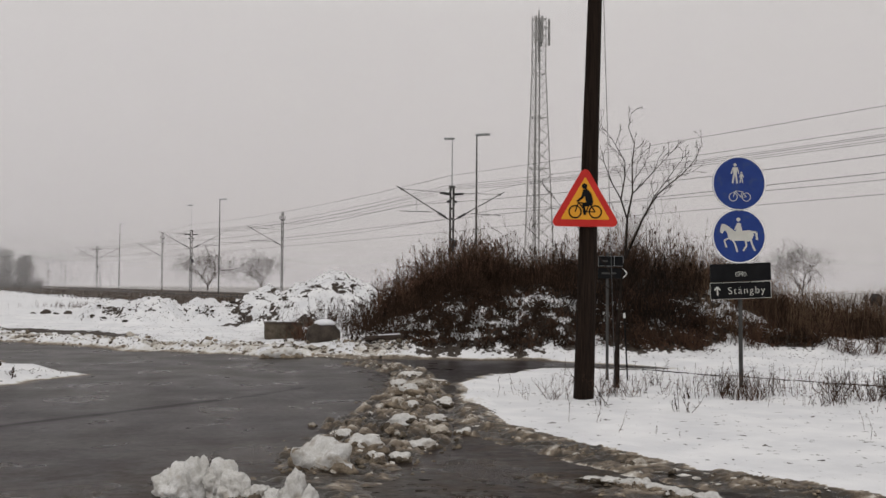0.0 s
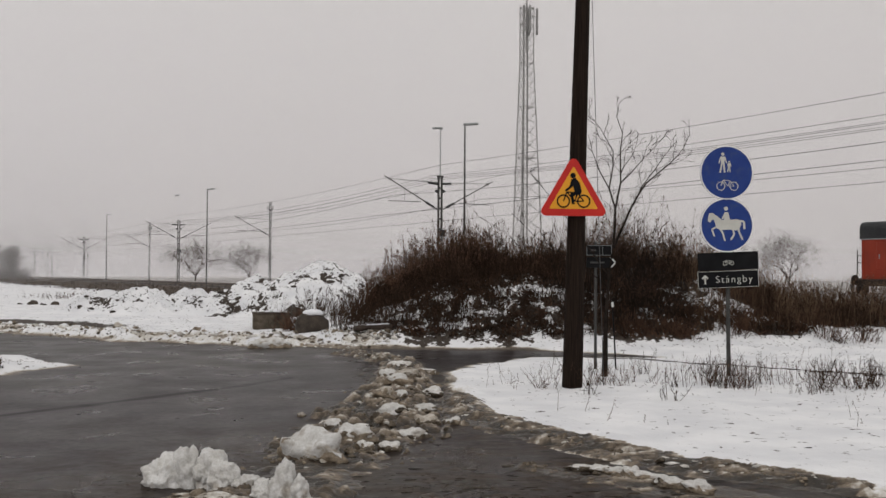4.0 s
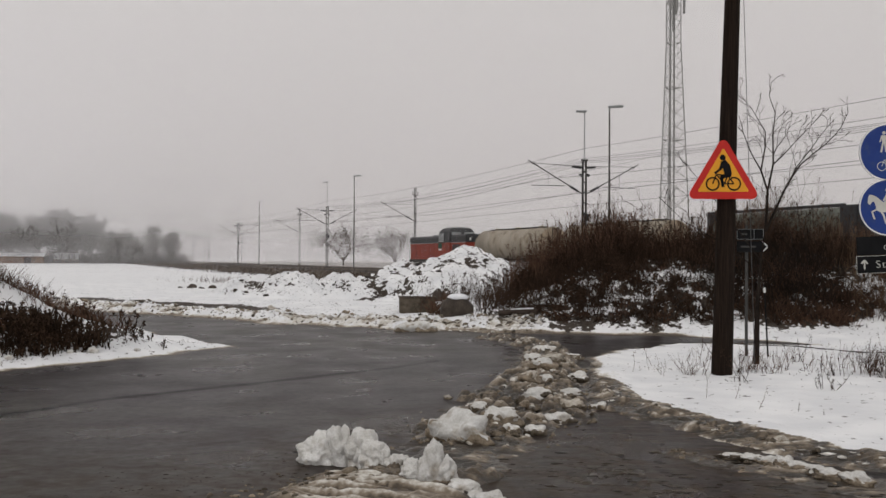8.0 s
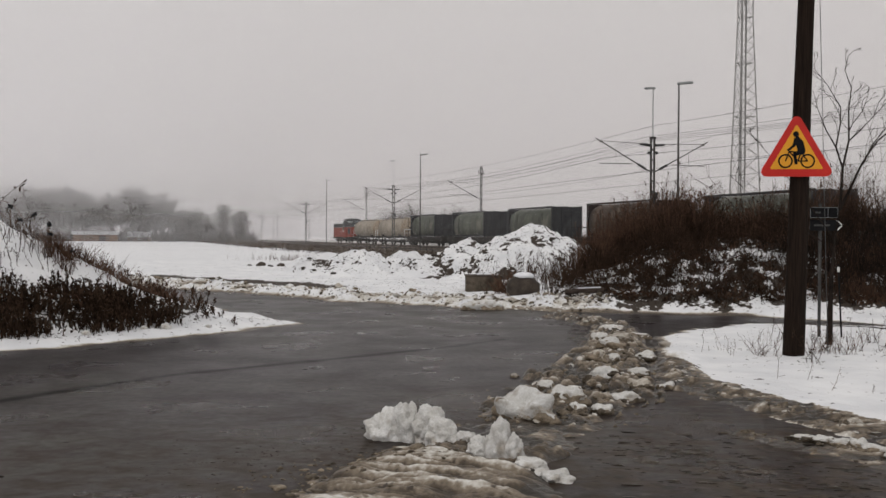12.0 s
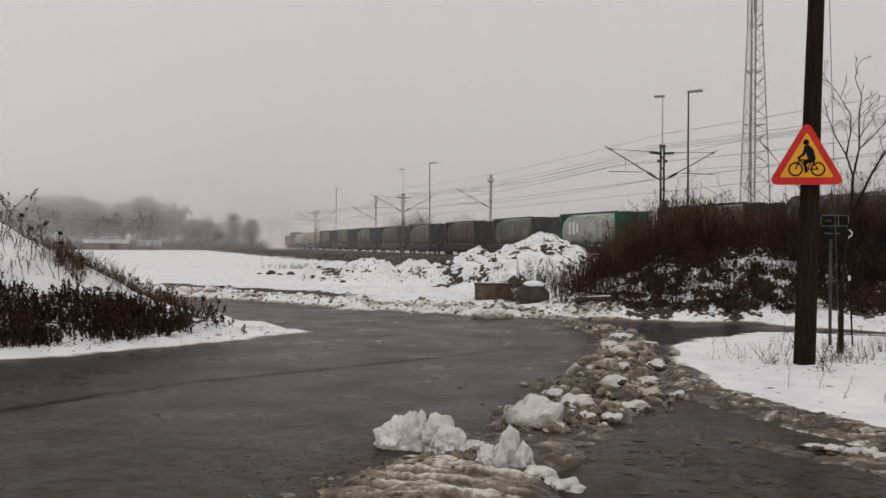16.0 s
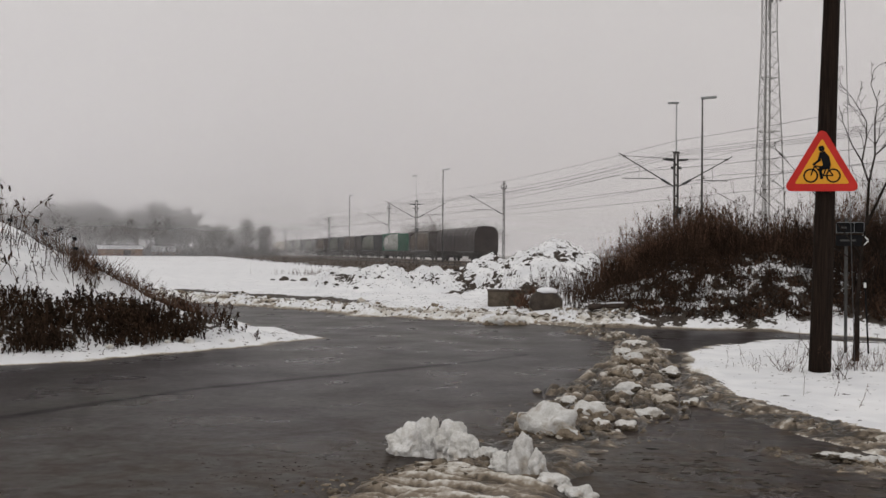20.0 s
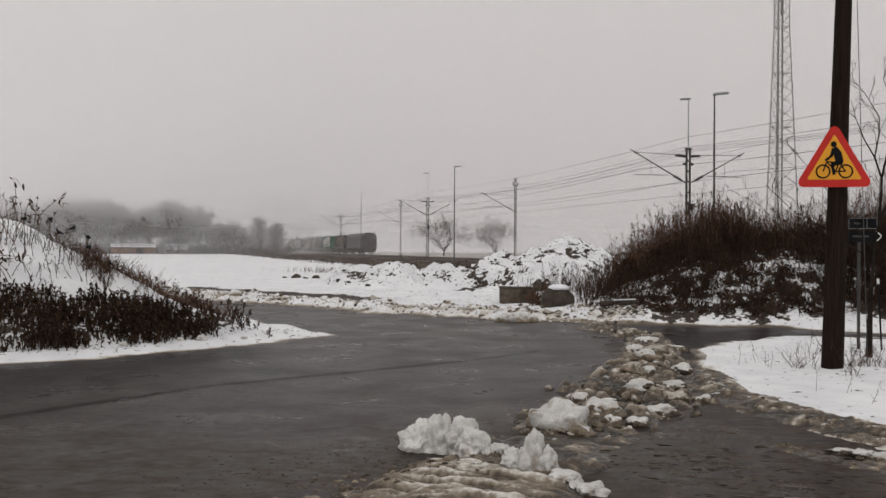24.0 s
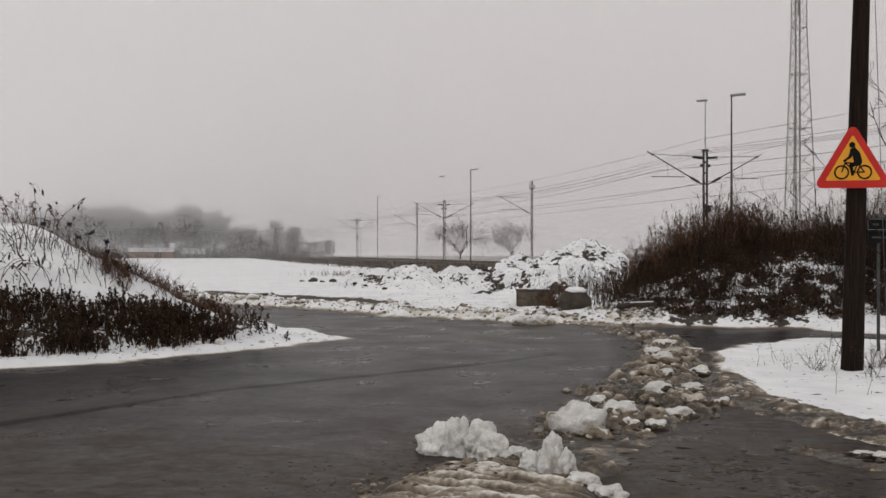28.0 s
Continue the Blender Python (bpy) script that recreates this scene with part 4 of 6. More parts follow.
# ---- railway ----
def build_track(off):
    base = thing("railway_track", pose(*rail(60, off, 0), 0, 0, RAIL_TURN), "railway track on a low ballast bed", "railway", kind="structure")
    g = Geo()
    g.sweep([[(x, -2.0, -0.05), (x, -1.4, RAIL_TOP - 0.2), (x, 1.4, RAIL_TOP - 0.2), (x, 2.0, -0.05)] for x in np.linspace(-240, 300, 40)])
    part("ballast_bed", g, M_BALLAST, base)
    for y in (-0.75, 0.75):
        part("rail", Geo().box(30, y, RAIL_TOP - 0.1, 540, 0.07, 0.18), M_RAIL, base)
    return base


for off in (0.0, 4.6):
    build_track(off)


def yard_lamp(s, off, height):
    p = rail(s, off, 0)
    ob = thing("lamp_post", pose(*p, 0, 0, 0), "tall slim grey steel lamp post beside the railway", "lamp post", "railway lamps")
    part("pole", Geo().tube((0, 0, -0.1), (0, 0, height), 0.095, 0.05, 10), M_MAST, ob)
    part("lamp_head", Geo().box(0.42, 0, height + 0.02, 1.05, 0.32, 0.16, Euler((0, -0.06, 0)).to_matrix()), M_STEEL, ob, bevel=0.03)
    return ob


for s in (-3.2, 62.2, 128.1, 195.9, 262):
    yard_lamp(s, 2.07, 12.2)


def string_of_discs(a, b, r, n):
    """An insulator: ribbed discs on a rod."""
    a, b = Vector(a), Vector(b)
    g = Geo().tube(a, b, r * 0.4, r * 0.4, 6)
    for k in range(n):
        g.tube(a.lerp(b, (k + 0.1) / n), a.lerp(b, (k + 0.6) / n), r, r * 0.7, 8)
    return g


def catenary_mast(s, off, height, arms, lamp=False):
    ob = thing("catenary_mast", pose(*rail(s, off, 0), 0, 0, RAIL_TURN), "dark steel overhead-line mast with bracket arms", "catenary mast", "catenary masts")
    w = 0.13 if lamp else 0.1
    for y in (-w, w):
        part("leg", Geo().box(0, y, height / 2, 0.16, 0.09 if lamp else 0.06, height), M_MAST, ob)
    for k in range(int(height / 0.75)):
        part("batten", Geo().box(0, 0, 0.4 + 0.75 * k, 0.12, 2 * w, 0.14), M_MAST, ob)
    part("foundation", Geo().box(0, 0, 0.1, 0.6, 0.6, 0.5), M_CONC, ob, bevel=0.03)
    for d in arms:
        a = part("bracket_arm", Geo().tube((0, 0.15 * d, 6.3), (0, 4.5 * d, 8.6), 0.045, 0.035, 6), M_MAST, ob)
        part("insulator", string_of_discs((0, 0.55 * d, 6.51), (0, 1.2 * d, 6.85), 0.11, 6), M_DARK, a)
        part("arm_clamp", Geo().box(0, 4.05 * d, 8.37, 0.1, 0.22, 0.14), M_MAST, a)
        part("stay_wire", Geo().tube((0, 0.15 * d, 8.3), (0, 4.1 * d, 8.4), 0.02, 0.02, 5), M_WIRE, ob)
        part("steady_arm", Geo().tube((0, 1.6 * d, 6.85), (0, 4.2 * d, 6.82), 0.028, 0.028, 5), M_MAST, ob)
        part("dropper", Geo().tube((0, 2.9 * d, 7.75), (0, 2.9 * d, 6.84), 0.014, 0.014, 4), M_WIRE, ob)
    if lamp:
        for d, pair in ((1, (-0.13, 0.13)), (-1, (0.0,))):
            for x in pair:
                part("post_insulator", string_of_discs((x, 0.2 * d, height - 0.55), (x, 0.95 * d, height - 0.47), 0.1, 7), M_DARK, ob)
            part("side_insulator", string_of_discs((0, 0.18 * d, height - 1.08), (0, 0.42 * d, height - 1.08), 0.13, 2), M_DARK, ob)
        part("mast_cap", Geo().box(0, 0, height, 0.26, 0.42, 0.12), M_MAST, ob)
        part("lamp_pole", Geo().tube((0, 0, height - 0.2), (0, 0, 12.3), 0.05, 0.035, 6), M_STEEL, ob)
        part("lamp_head", Geo().box(-0.2, 0.36, 12.25, 0.3, 0.85, 0.15, Euler((-0.1, 0, 0.3)).to_matrix()), M_STEEL, ob, bevel=0.03)
        part("switch_box", Geo().box(-0.2, -0.1, 4.6, 0.3, 0.35, 0.5), M_DARK, ob, bevel=0.03)
    else:
        part("crossbar", Geo().box(0, 0, height - 0.95, 0.1, 0.7, 0.1), M_MAST, ob)
        for y in (-0.33, 0.33):
            part("post_insulator", string_of_discs((0, y, height - 0.9), (0, y, height - 0.5), 0.09, 3), M_DARK, ob)
    return ob


for s in (0, 75.3, 150.5, 225.8, 301):
    catenary_mast(s, 2.3, 8.75, (-1, 1), True)
for s in (56.2, 121.5, 184.7, 250):
    catenary_mast(s, -4.2, 10.5, (1,))


def overhead_wire(name, off, height, sag, knots, r, label):
    g = Geo()
    for a, b in zip(knots[:-1], knots[1:]):
        pts = [rail(a + (b - a) * t, off, height - sag * 4 * t * (1 - t)) for t in np.linspace(0, 1, 13)]
        g.line(pts, r, 4)
    lone(name, g, M_WIRE, pose(0, 0, 0), label, "wire", "overhead wires")


KNOTS = (-150.6, -75.3, 0, 75.3, 150.5, 225.8, 301)
for off in (-1.4, 6.0):
    overhead_wire("contact_wire", off, 5.9, 0.05, KNOTS, 0.015, "overhead contact wire above the railway")
    overhead_wire("messenger_wire", off, 7.25, 0.75, KNOTS, 0.015, "sagging messenger wire above the railway")
for off, h, sag in ((1.5, 8.85, 0.8), (1.8, 8.6, 0.9), (2.8, 8.8, 0.7), (3.1, 8.55, 0.85), (2.3, 9.6, 0.5), (-4.2, 9.4, 0.6)):
    overhead_wire("feeder_wire", off, h, sag, KNOTS, 0.013, "thin feeder wire strung between the masts")

# railing and dark grass bank in front of the line
fence = thing("railing", pose(*rail(70, 10.5, -0.12), 0, 0, RAIL_TURN), "low dark steel railing along the railway", "railing")
for k in range(60):
    part("post", Geo().box(-60 + 2 * k, 0, 0.35, 0.06, 0.06, 0.75), M_MAST, fence)
for z in (0.45, 0.7):
    part("top_rail", Geo().box(0, 0, z, 120, 0.05, 0.06), M_MAST, fence)
rng = np.random.default_rng(3)
g = Geo().sweep([[(x, -12.5, -0.1), (x, -11.5, 0.2), (x, 0.0, 0.15 + rng.uniform(-0.05, 0.05)), (x, 5.5 + rng.uniform(-0.4, 0.4), 0.16 + rng.uniform(-0.08, 0.08)), (x, 9.6 + rng.uniform(-0.7, 0.7), -0.12)] for x in np.arange(-68, 210, 1.2)])
lone("grass_bank", g, M_EARTH, pose(*rail(50, 15, 0), 0, 0, RAIL_TURN), "long low bank of dark dead grass beside the railway", "bank", kind="structure")
# Added grey sheet: its colour stands in for haze over the far snow.
g = Geo().sweep([[(x, 9.0, -0.1), (x, 7.0, 0.25 + rng.uniform(-0.05, 0.05)), (x, -60.0, 0.3 + rng.uniform(-0.05, 0.05)), (x, -420.0, 0.25), (x, -425.0, -0.1)] for x in np.arange(-130, 330, 4.0)])
lone("stubble_field", g, M_HAZE_GROUND, pose(*rail(50, -15, 0), 0, 0, RAIL_TURN), "added grey sheet standing in for hazy ground beyond the railway", "field", kind="structure")
rng = np.random.default_rng(4)
P = [tuple(rail(s, off, 0.08)) for s, off in zip(rng.uniform(-20, 240, 5200), rng.uniform(11, 24, 5200))]
stems(P, tall(len(P), 0.15, 0.45, 61), M_REED, "trackside_grass", "dark dead grass on the low bank beside the railway", "grass", 0.3, 0.025, 3, 0.0, 62)


rng = np.random.default_rng(6)
P = [tuple(rail(s, off, 0.3)) for s, off in zip(rng.uniform(-48, 2, 1800), rng.uniform(3, 6.5, 1800))]
stems(P, tall(len(P), 0.5, 1.3, 63), M_STEM, "trackside_thicket", "dark dead weeds growing along the railway", "weeds", 0.2, 0.012, 7, 0.0, 64)


# ---- radio tower ----
tower = thing("radio_tower", pose(8.85, 114.6, 0, 0, 0, 20), "tall grey steel lattice radio tower with antennas", "radio tower")
TH = 31.6


def tower_leg(k, z):
    """Three legs that draw in up to 25 m and then rise straight."""
    side = 3.7 - 2.1 * min(z, 25.2) / 25.2
    w = radians(80 + 120 * k)
    return Vector((side * 0.577 * math.cos(w), side * 0.577 * math.sin(w), z))


for k in range(3):
    part("leg", Geo().tube(tower_leg(k, 0), tower_leg(k, 25.2), 0.075, 0.06, 6).tube(tower_leg(k, 25.2), tower_leg(k, TH), 0.06, 0.05, 6), M_TOWER, tower)
g, z = Geo(), 0.0
while z < TH - 0.8:
    step = 2.3 - 1.3 * min(z, 25) / 25
    for k in range(3):
        g.tube(tower_leg(k, z), tower_leg(k + 1, min(TH, z + step)), 0.03, 0.03, 4).tube(tower_leg(k + 1, z), tower_leg(k, min(TH, z + step)), 0.03, 0.03, 4)
    z += step
part("bracing", g, M_TOWER, tower)
for z in (14.6, 20.3, 25.2, 29.5, 31.4):
    part("ring_brace", Geo().line([tower_leg(k, z) for k in range(4)], 0.045, 4), M_TOWER, tower)
for x in (-0.2, 0.25):
    part("cable_ladder", Geo().box(x, 0.1, TH / 2, 0.16, 0.1, TH), M_TOWER, tower)
for k, (x, y) in enumerate(((-0.55, -0.7), (0.1, -0.9), (1.45, 0.2), (0.8, 0.9))):
    part("antenna", Geo().box(x, y, TH - 1.5, 0.26, 0.2, 3.0), M_TOWER, tower, bevel=0.05)
    part("antenna_arm", Geo().tube((x * 0.4, y * 0.4, TH - 1.0), (x, y, TH - 1.0), 0.04, 0.04, 5), M_TOWER, tower)
part("mast_top", Geo().tube((0.1, 0, TH - 5), (0.1, 0, TH + 0.9), 0.13, 0.09, 6), M_TOWER, tower)


# ---- the train ----
def bogie(parent, x, z0=0.0, wheels=2, base=1.8):
    b = part("bogie", Geo().box(x, 1.0, 0.55, base + 1.1, 0.16, 0.4).box(x, -1.0, 0.55, base + 1.1, 0.16, 0.4).box(x, 0, 0.6, 0.5, 2.0, 0.35), M_UNDER, parent)
    for k in range(wheels):
        wx = x - base / 2 + base * k / max(1, wheels - 1)
        for y in (-0.75, 0.75):
            part("wheel", Geo().tube((wx, y - 0.07, 0.46), (wx, y + 0.07, 0.46), 0.46, 0.46, 16), M_UNDER, b)
        for y in (-1.02, 1.02):
            part("axle_box", Geo().box(wx, y, 0.48, 0.3, 0.24, 0.3), M_UNDER, b)
    return b


def buffers(parent, x, side):
    for y in (-0.87, 0.87):
        part("buffer", Geo().tube((x, y, 1.05), (x + side * 0.5, y, 1.05), 0.09, 0.09, 8).tube((x + side * 0.5, y, 1.05), (x + side * 0.56, y, 1.05), 0.23, 0.23, 12), M_UNDER, parent)


def rounded(w, z0, z1, r, n=4):
    """Outline in y and z of a box with rounded upper corners."""
    pts = [(-w / 2, z0)]
    for k in range(n + 1):
        a = math.pi - math.pi / 2 * k / n
        pts.append((-w / 2 + r + r * math.cos(a), z1 - r + r * math.sin(a)))
    for k in range(n + 1):
        a = math.pi / 2 - math.pi / 2 * k / n
        pts.append((w / 2 - r + r * math.cos(a), z1 - r + r * math.sin(a)))
    return pts + [(w / 2, z0)]


def hull(x0, x1, w, z0, z1, r):
    return [[(x, y, z) for y, z in rounded(w, z0, z1, r)] for x in (x0, x1)]


def locomotive():
    """x runs forward; the nose is at x = 8.75."""
    ob = thing("locomotive", pose(0, 0, RAIL_TOP), "orange-red diesel locomotive with a charcoal roof and cab", "locomotive")
    part("frame", Geo().box(0, 0, 0.95, 16.6, 2.7, 0.3), M_UNDER, ob, bevel=0.03)
    part("long_hood", Geo().sweep(hull(-0.9, 8.2, 2.5, 0.98, 2.8, 0.05)), M_ORANGE, ob, bevel=0.04)
    part("long_hood_roof", Geo().sweep(hull(-0.9, 8.25, 2.54, 2.8, 3.55, 0.3)), M_DARK, ob)
    part("short_hood", Geo().sweep(hull(-8.2, -4.3, 2.5, 0.98, 2.8, 0.05)), M_ORANGE, ob, bevel=0.04)
    part("short_hood_roof", Geo().sweep(hull(-8.25, -4.3, 2.54, 2.8, 3.6, 0.3)), M_DARK, ob)
    part("cab", Geo().sweep(hull(-4.3, -0.9, 2.86, 0.98, 2.8, 0.05)), M_ORANGE, ob, bevel=0.04)
    g = Geo()
    g.sweep([[(-4.3, -1.43, 2.8), (-4.3, 1.43, 2.8), (-0.9, 1.43, 2.8), (-0.9, -1.43, 2.8)], [(-4.1, -1.33, 3.9), (-4.1, 1.33, 3.9), (-1.1, 1.33, 3.9), (-1.1, -1.33, 3.9)],
             [(-3.9, -1.1, 4.22), (-3.9, 1.1, 4.22), (-1.3, 1.1, 4.22), (-1.3, -1.1, 4.22)], [(-3.7, -0.7, 4.34), (-3.7, 0.7, 4.34), (-1.5, 0.7, 4.34), (-1.5, -0.7, 4.34)]])
    part("cab_top", g, M_DARK, ob, bevel=0.05)
    for y in (-1, 1):
        w = part("cab_window", Geo().box(-1.95, 1.385 * y, 3.36, 1.5, 0.06, 0.8, Euler((0.09 * y, 0, 0)).to_matrix()), M_PANE, ob, bevel=0.02)
        for dx in (-0.78, 0.0, 0.78):
            part("window_bar", Geo().box(-1.95 + dx, 1.41 * y, 3.36, 0.06, 0.05, 0.84, Euler((0.09 * y, 0, 0)).to_matrix()), M_DARK, w)
        part("window_sill", Geo().box(-1.95, 1.43 * y, 2.93, 1.7, 0.06, 0.06), M_STEEL, w)
    for x, s in ((-0.98, 1), (-4.22, -1)):
        for y in (-0.68, 0.68):
            part("end_window", Geo().box(x, y, 3.72, 0.06, 0.95, 0.28, Euler((0, -0.18 * s, 0)).to_matrix()), M_PANE, ob)
    for x0, x1 in ((-0.85, 8.2), (-8.2, -4.35)):
        for y in (-1.262, 1.262):
            part("white_stripe", Geo().box((x0 + x1) / 2, y, 2.8, x1 - x0, 0.03, 0.045), M_STEEL, ob)
    for x in (1.2, 2.6, 4.0, 5.4, 6.8, -7.2):
        for y in (-1.26, 1.26):
            d = part("hood_door", Geo().box(x, y, 2.08, 1.2, 0.03, 1.15), M_ORANGE, ob, bevel=0.01)
            part("door_handle", Geo().box(x + 0.45, y * 1.018, 2.05, 0.04, 0.03, 0.2), M_STEEL, d)
    for y in (-1.0, 1.0):
        for k in range(5):
            part("louvre", Geo().box(-4.9 - 0.42 * k, 1.265 * y, 2.1, 0.3, 0.04, 1.0), M_DARK, ob)
        part("emblem_plate", Geo().box(-1.65, 1.445 * y, 2.5, 1.0, 0.02, 0.5), M_GREEN, ob)
        part("number_bar", Geo().box(-1.65, 1.445 * y, 2.1, 0.85, 0.02, 0.16), M_WHITE, ob)
    for x in (0.0, -2.6):
        part("roof_horn", Geo().tube((x - 1.2, 0.4, 4.3), (x - 1.2, 0.4, 4.46), 0.04, 0.06, 8), M_DARK, ob)
    for x, s in ((8.27, 1), (-8.27, -1)):
        for y in (-0.8, 0.8):
            part("headlight", Geo().tube((x - 0.05 * s, y, 3.0), (x + 0.05 * s, y, 3.2), 0.08, 0.08, 10), M_WHITE, ob)
    for s in (-1, 1):
        for y in (-1.35, 1.35):
            part("handrail", Geo().tube((8.3 * s, y, 1.3), (8.3 * s, y, 2.35), 0.025, 0.025, 6), M_MAST, ob)
        part("end_rail", Geo().tube((8.3 * s, -1.3, 2.1), (8.3 * s, 1.3, 2.1), 0.02, 0.02, 6).tube((8.3 * s, -1.3, 1.8), (8.3 * s, 1.3, 1.8), 0.025, 0.025, 6), M_MAST, ob)
        buffers(ob, 8.3 * s, s)
    part("fuel_tank", Geo().box(0.6, 0, 0.75, 3.6, 2.6, 0.7), M_UNDER, ob, bevel=0.08)
    part("exhaust", Geo().tube((3.6, 0, 3.45), (3.6, 0, 3.7), 0.25, 0.22, 10), M_DARK, ob)
    bogie(ob, 5.0, base=2.6)
    bogie(ob, -5.0, base=2.6)
    return ob


def tank_wagon():
    ob = thing("tank_wagon", pose(0, 0, RAIL_TOP), "dusty beige bulk tank wagon with rounded ends", "tank wagon", "wagons of the train")
    part("frame", Geo().box(0, 0, 1.1, 16.4, 2.4, 0.28), M_UNDER, ob, bevel=0.03)
    def hoop(x, r):
        return [(x, r * math.cos(a), 2.4 + r * math.sin(a)) for a in np.linspace(0, 2 * math.pi, 28, endpoint=False)]
    part("tank", Geo().sweep([hoop(x, 1.42) for x in (-6.75, -3.0, 0, 3.0, 6.75)]), M_BEIGE, ob, smooth=True)
    for e in (-1, 1):
        end = part("tank_end", Geo().sweep([hoop(e * x, r) for x, r in ((6.73, 1.4), (6.81, 1.36), (6.95, 1.15), (7.05, 0.8), (7.09, 0.3))]), M_TANKEND, ob, smooth=True)
        part("end_hub", Geo().tube((e * 7.05, 0, 2.4), (e * 7.16, 0, 2.4), 0.2, 0.18, 12), M_UNDER, end)
        for w in (0.5, 2.1, 3.7, 5.3):
            part("end_stay", Geo().tube((e * 7.11, 0.2 * math.cos(w), 2.4 + 0.2 * math.sin(w)), (e * 6.95, 1.2 * math.cos(w), 2.4 + 1.2 * math.sin(w)), 0.03, 0.03, 5), M_UNDER, end)
        part("end_railing", Geo().line([(e * 8.1, -1.2, 1.2), (e * 8.1, -1.2, 2.2), (e * 8.1, 1.2, 2.2), (e * 8.1, 1.2, 1.2)], 0.03, 5).line([(e * 8.1, -1.2, 1.7), (e * 8.1, 1.2, 1.7)], 0.025, 5), M_WHITE, ob)
        part("saddle", Geo().box(e * 5.0, 0, 1.25, 0.9, 2.3, 0.5), M_UNDER, ob)
    part("walkway", Geo().box(0, 0, 3.86, 11.6, 0.7, 0.05), M_UNDER, ob)
    for x in (-4.5, 0, 4.5):
        part("hatch", Geo().tube((x, 0, 3.75), (x, 0, 3.98), 0.28, 0.28, 12), M_BEIGE, ob)
    for x in (-6.65, -2.2, 2.2, 6.65):
        part("tank_band", Geo().sweep([hoop(x + d, 1.445) for d in (-0.06, 0.06)]), M_BEIGE, ob)
    part("ladder", Geo().box(-7.3, 0.4, 2.4, 0.04, 0.04, 2.8).box(-7.3, -0.1, 2.4, 0.04, 0.04, 2.8), M_UNDER, ob)
    for x in (-5.6, 5.6):
        bogie(ob, x)
    for s in (-1, 1):
        buffers(ob, 8.2 * s, s)
    return ob


def hopper_wagon(side, end, label, bars=0):
    """A bulging covered body on a longer frame with open platforms at both ends."""
    ob = thing("hopper_wagon", pose(0, 0, RAIL_TOP), label, "freight wagon", "wagons of the train")
    part("frame", Geo().box(0, 0, 0.92, 16.8, 2.5, 0.56), M_UNDER, ob, bevel=0.03)
    part("discharge_chute", Geo().sweep([[(x * f, y * f, z) for x, y in ((-4.2, -1.2), (4.2, -1.2), (4.2, 1.2), (-4.2, 1.2))] for z, f in ((1.0, 1.0), (0.35, 0.75))]), M_UNDER, ob)
    rings = []
    for x, f in ((-5.55, 0.93), (-5.2, 0.985), (-4.6, 1.0), (0, 1.0), (4.6, 1.0), (5.2, 0.985), (5.55, 0.93)):
        rings.append([(x, f * y, 1.3 + (z - 1.3) * (0.75 + 0.25 * f)) for y, z in ((-0.95, 1.3), (-1.25, 1.6), (-1.42, 2.1), (-1.44, 2.6), (-1.36, 3.1), (-1.15, 3.5), (-0.8, 3.78), (-0.35, 3.92), (0.35, 3.92), (0.8, 3.78), (1.15, 3.5), (1.36, 3.1), (1.44, 2.6), (1.42, 2.1), (1.25, 1.6), (0.95, 1.3))])
    body = part("body", Geo().sweep(rings), side, ob, smooth=True)
    for s in (-1, 1):
        part("end_wall", Geo().box(s * 5.62, 0, 2.62, 0.1, 2.86, 2.72), end, body, bevel=0.03)
        for y in (-1.4, 1.4):
            part("corner_post", Geo().box(s * 5.6, y, 2.62, 0.26, 0.16, 2.86), end, body)
        part("end_brace", Geo().box(s * 5.7, 0.5, 2.6, 0.06, 0.12, 2.6).box(s * 5.7, -0.5, 2.6, 0.06, 0.12, 2.6), end, body)
        part("platform", Geo().box(s * 7.2, 0, 1.24, 2.6, 2.4, 0.06), M_UNDER, ob)
        part("platform_rail", Geo().line([(s * 8.2, -1.1, 1.2), (s * 8.2, -1.1, 2.1), (s * 8.2, 1.1, 2.1), (s * 8.2, 1.1, 1.2)], 0.03, 5), M_UNDER, ob)
    for y in (-1, 1):
        part("top_rail", Geo().box(0, 1.36 * y, 3.98, 11.4, 0.14, 0.14), end, body)
        part("sill", Geo().box(0, 1.32 * y, 1.34, 11.2, 0.14, 0.18), end, body)
    part("roof_walk", Geo().box(0, 0, 4.02, 10.6, 0.5, 0.05), M_UNDER, ob)
    for x in (-3.2, 3.2):
        for y in (-1, 1):
            part("side_rib", Geo().box(x, 1.43 * y, 2.5, 0.12, 0.08, 1.9), side, body)
    if bars:
        for y in (-1.462, 1.462):
            for k, (w, h) in enumerate(((0.5, 1.1), (0.5, 1.1), (0.4, 0.8))):
                part("marking_bar", Geo().box(3.4 - 0.75 * k, y, 2.75, w, 0.012, h), M_WHITE, body)
    for x in (-6.2, 6.2):
        bogie(ob, x)
    for s in (-1, 1):
        buffers(ob, 8.4 * s, s)
    return ob


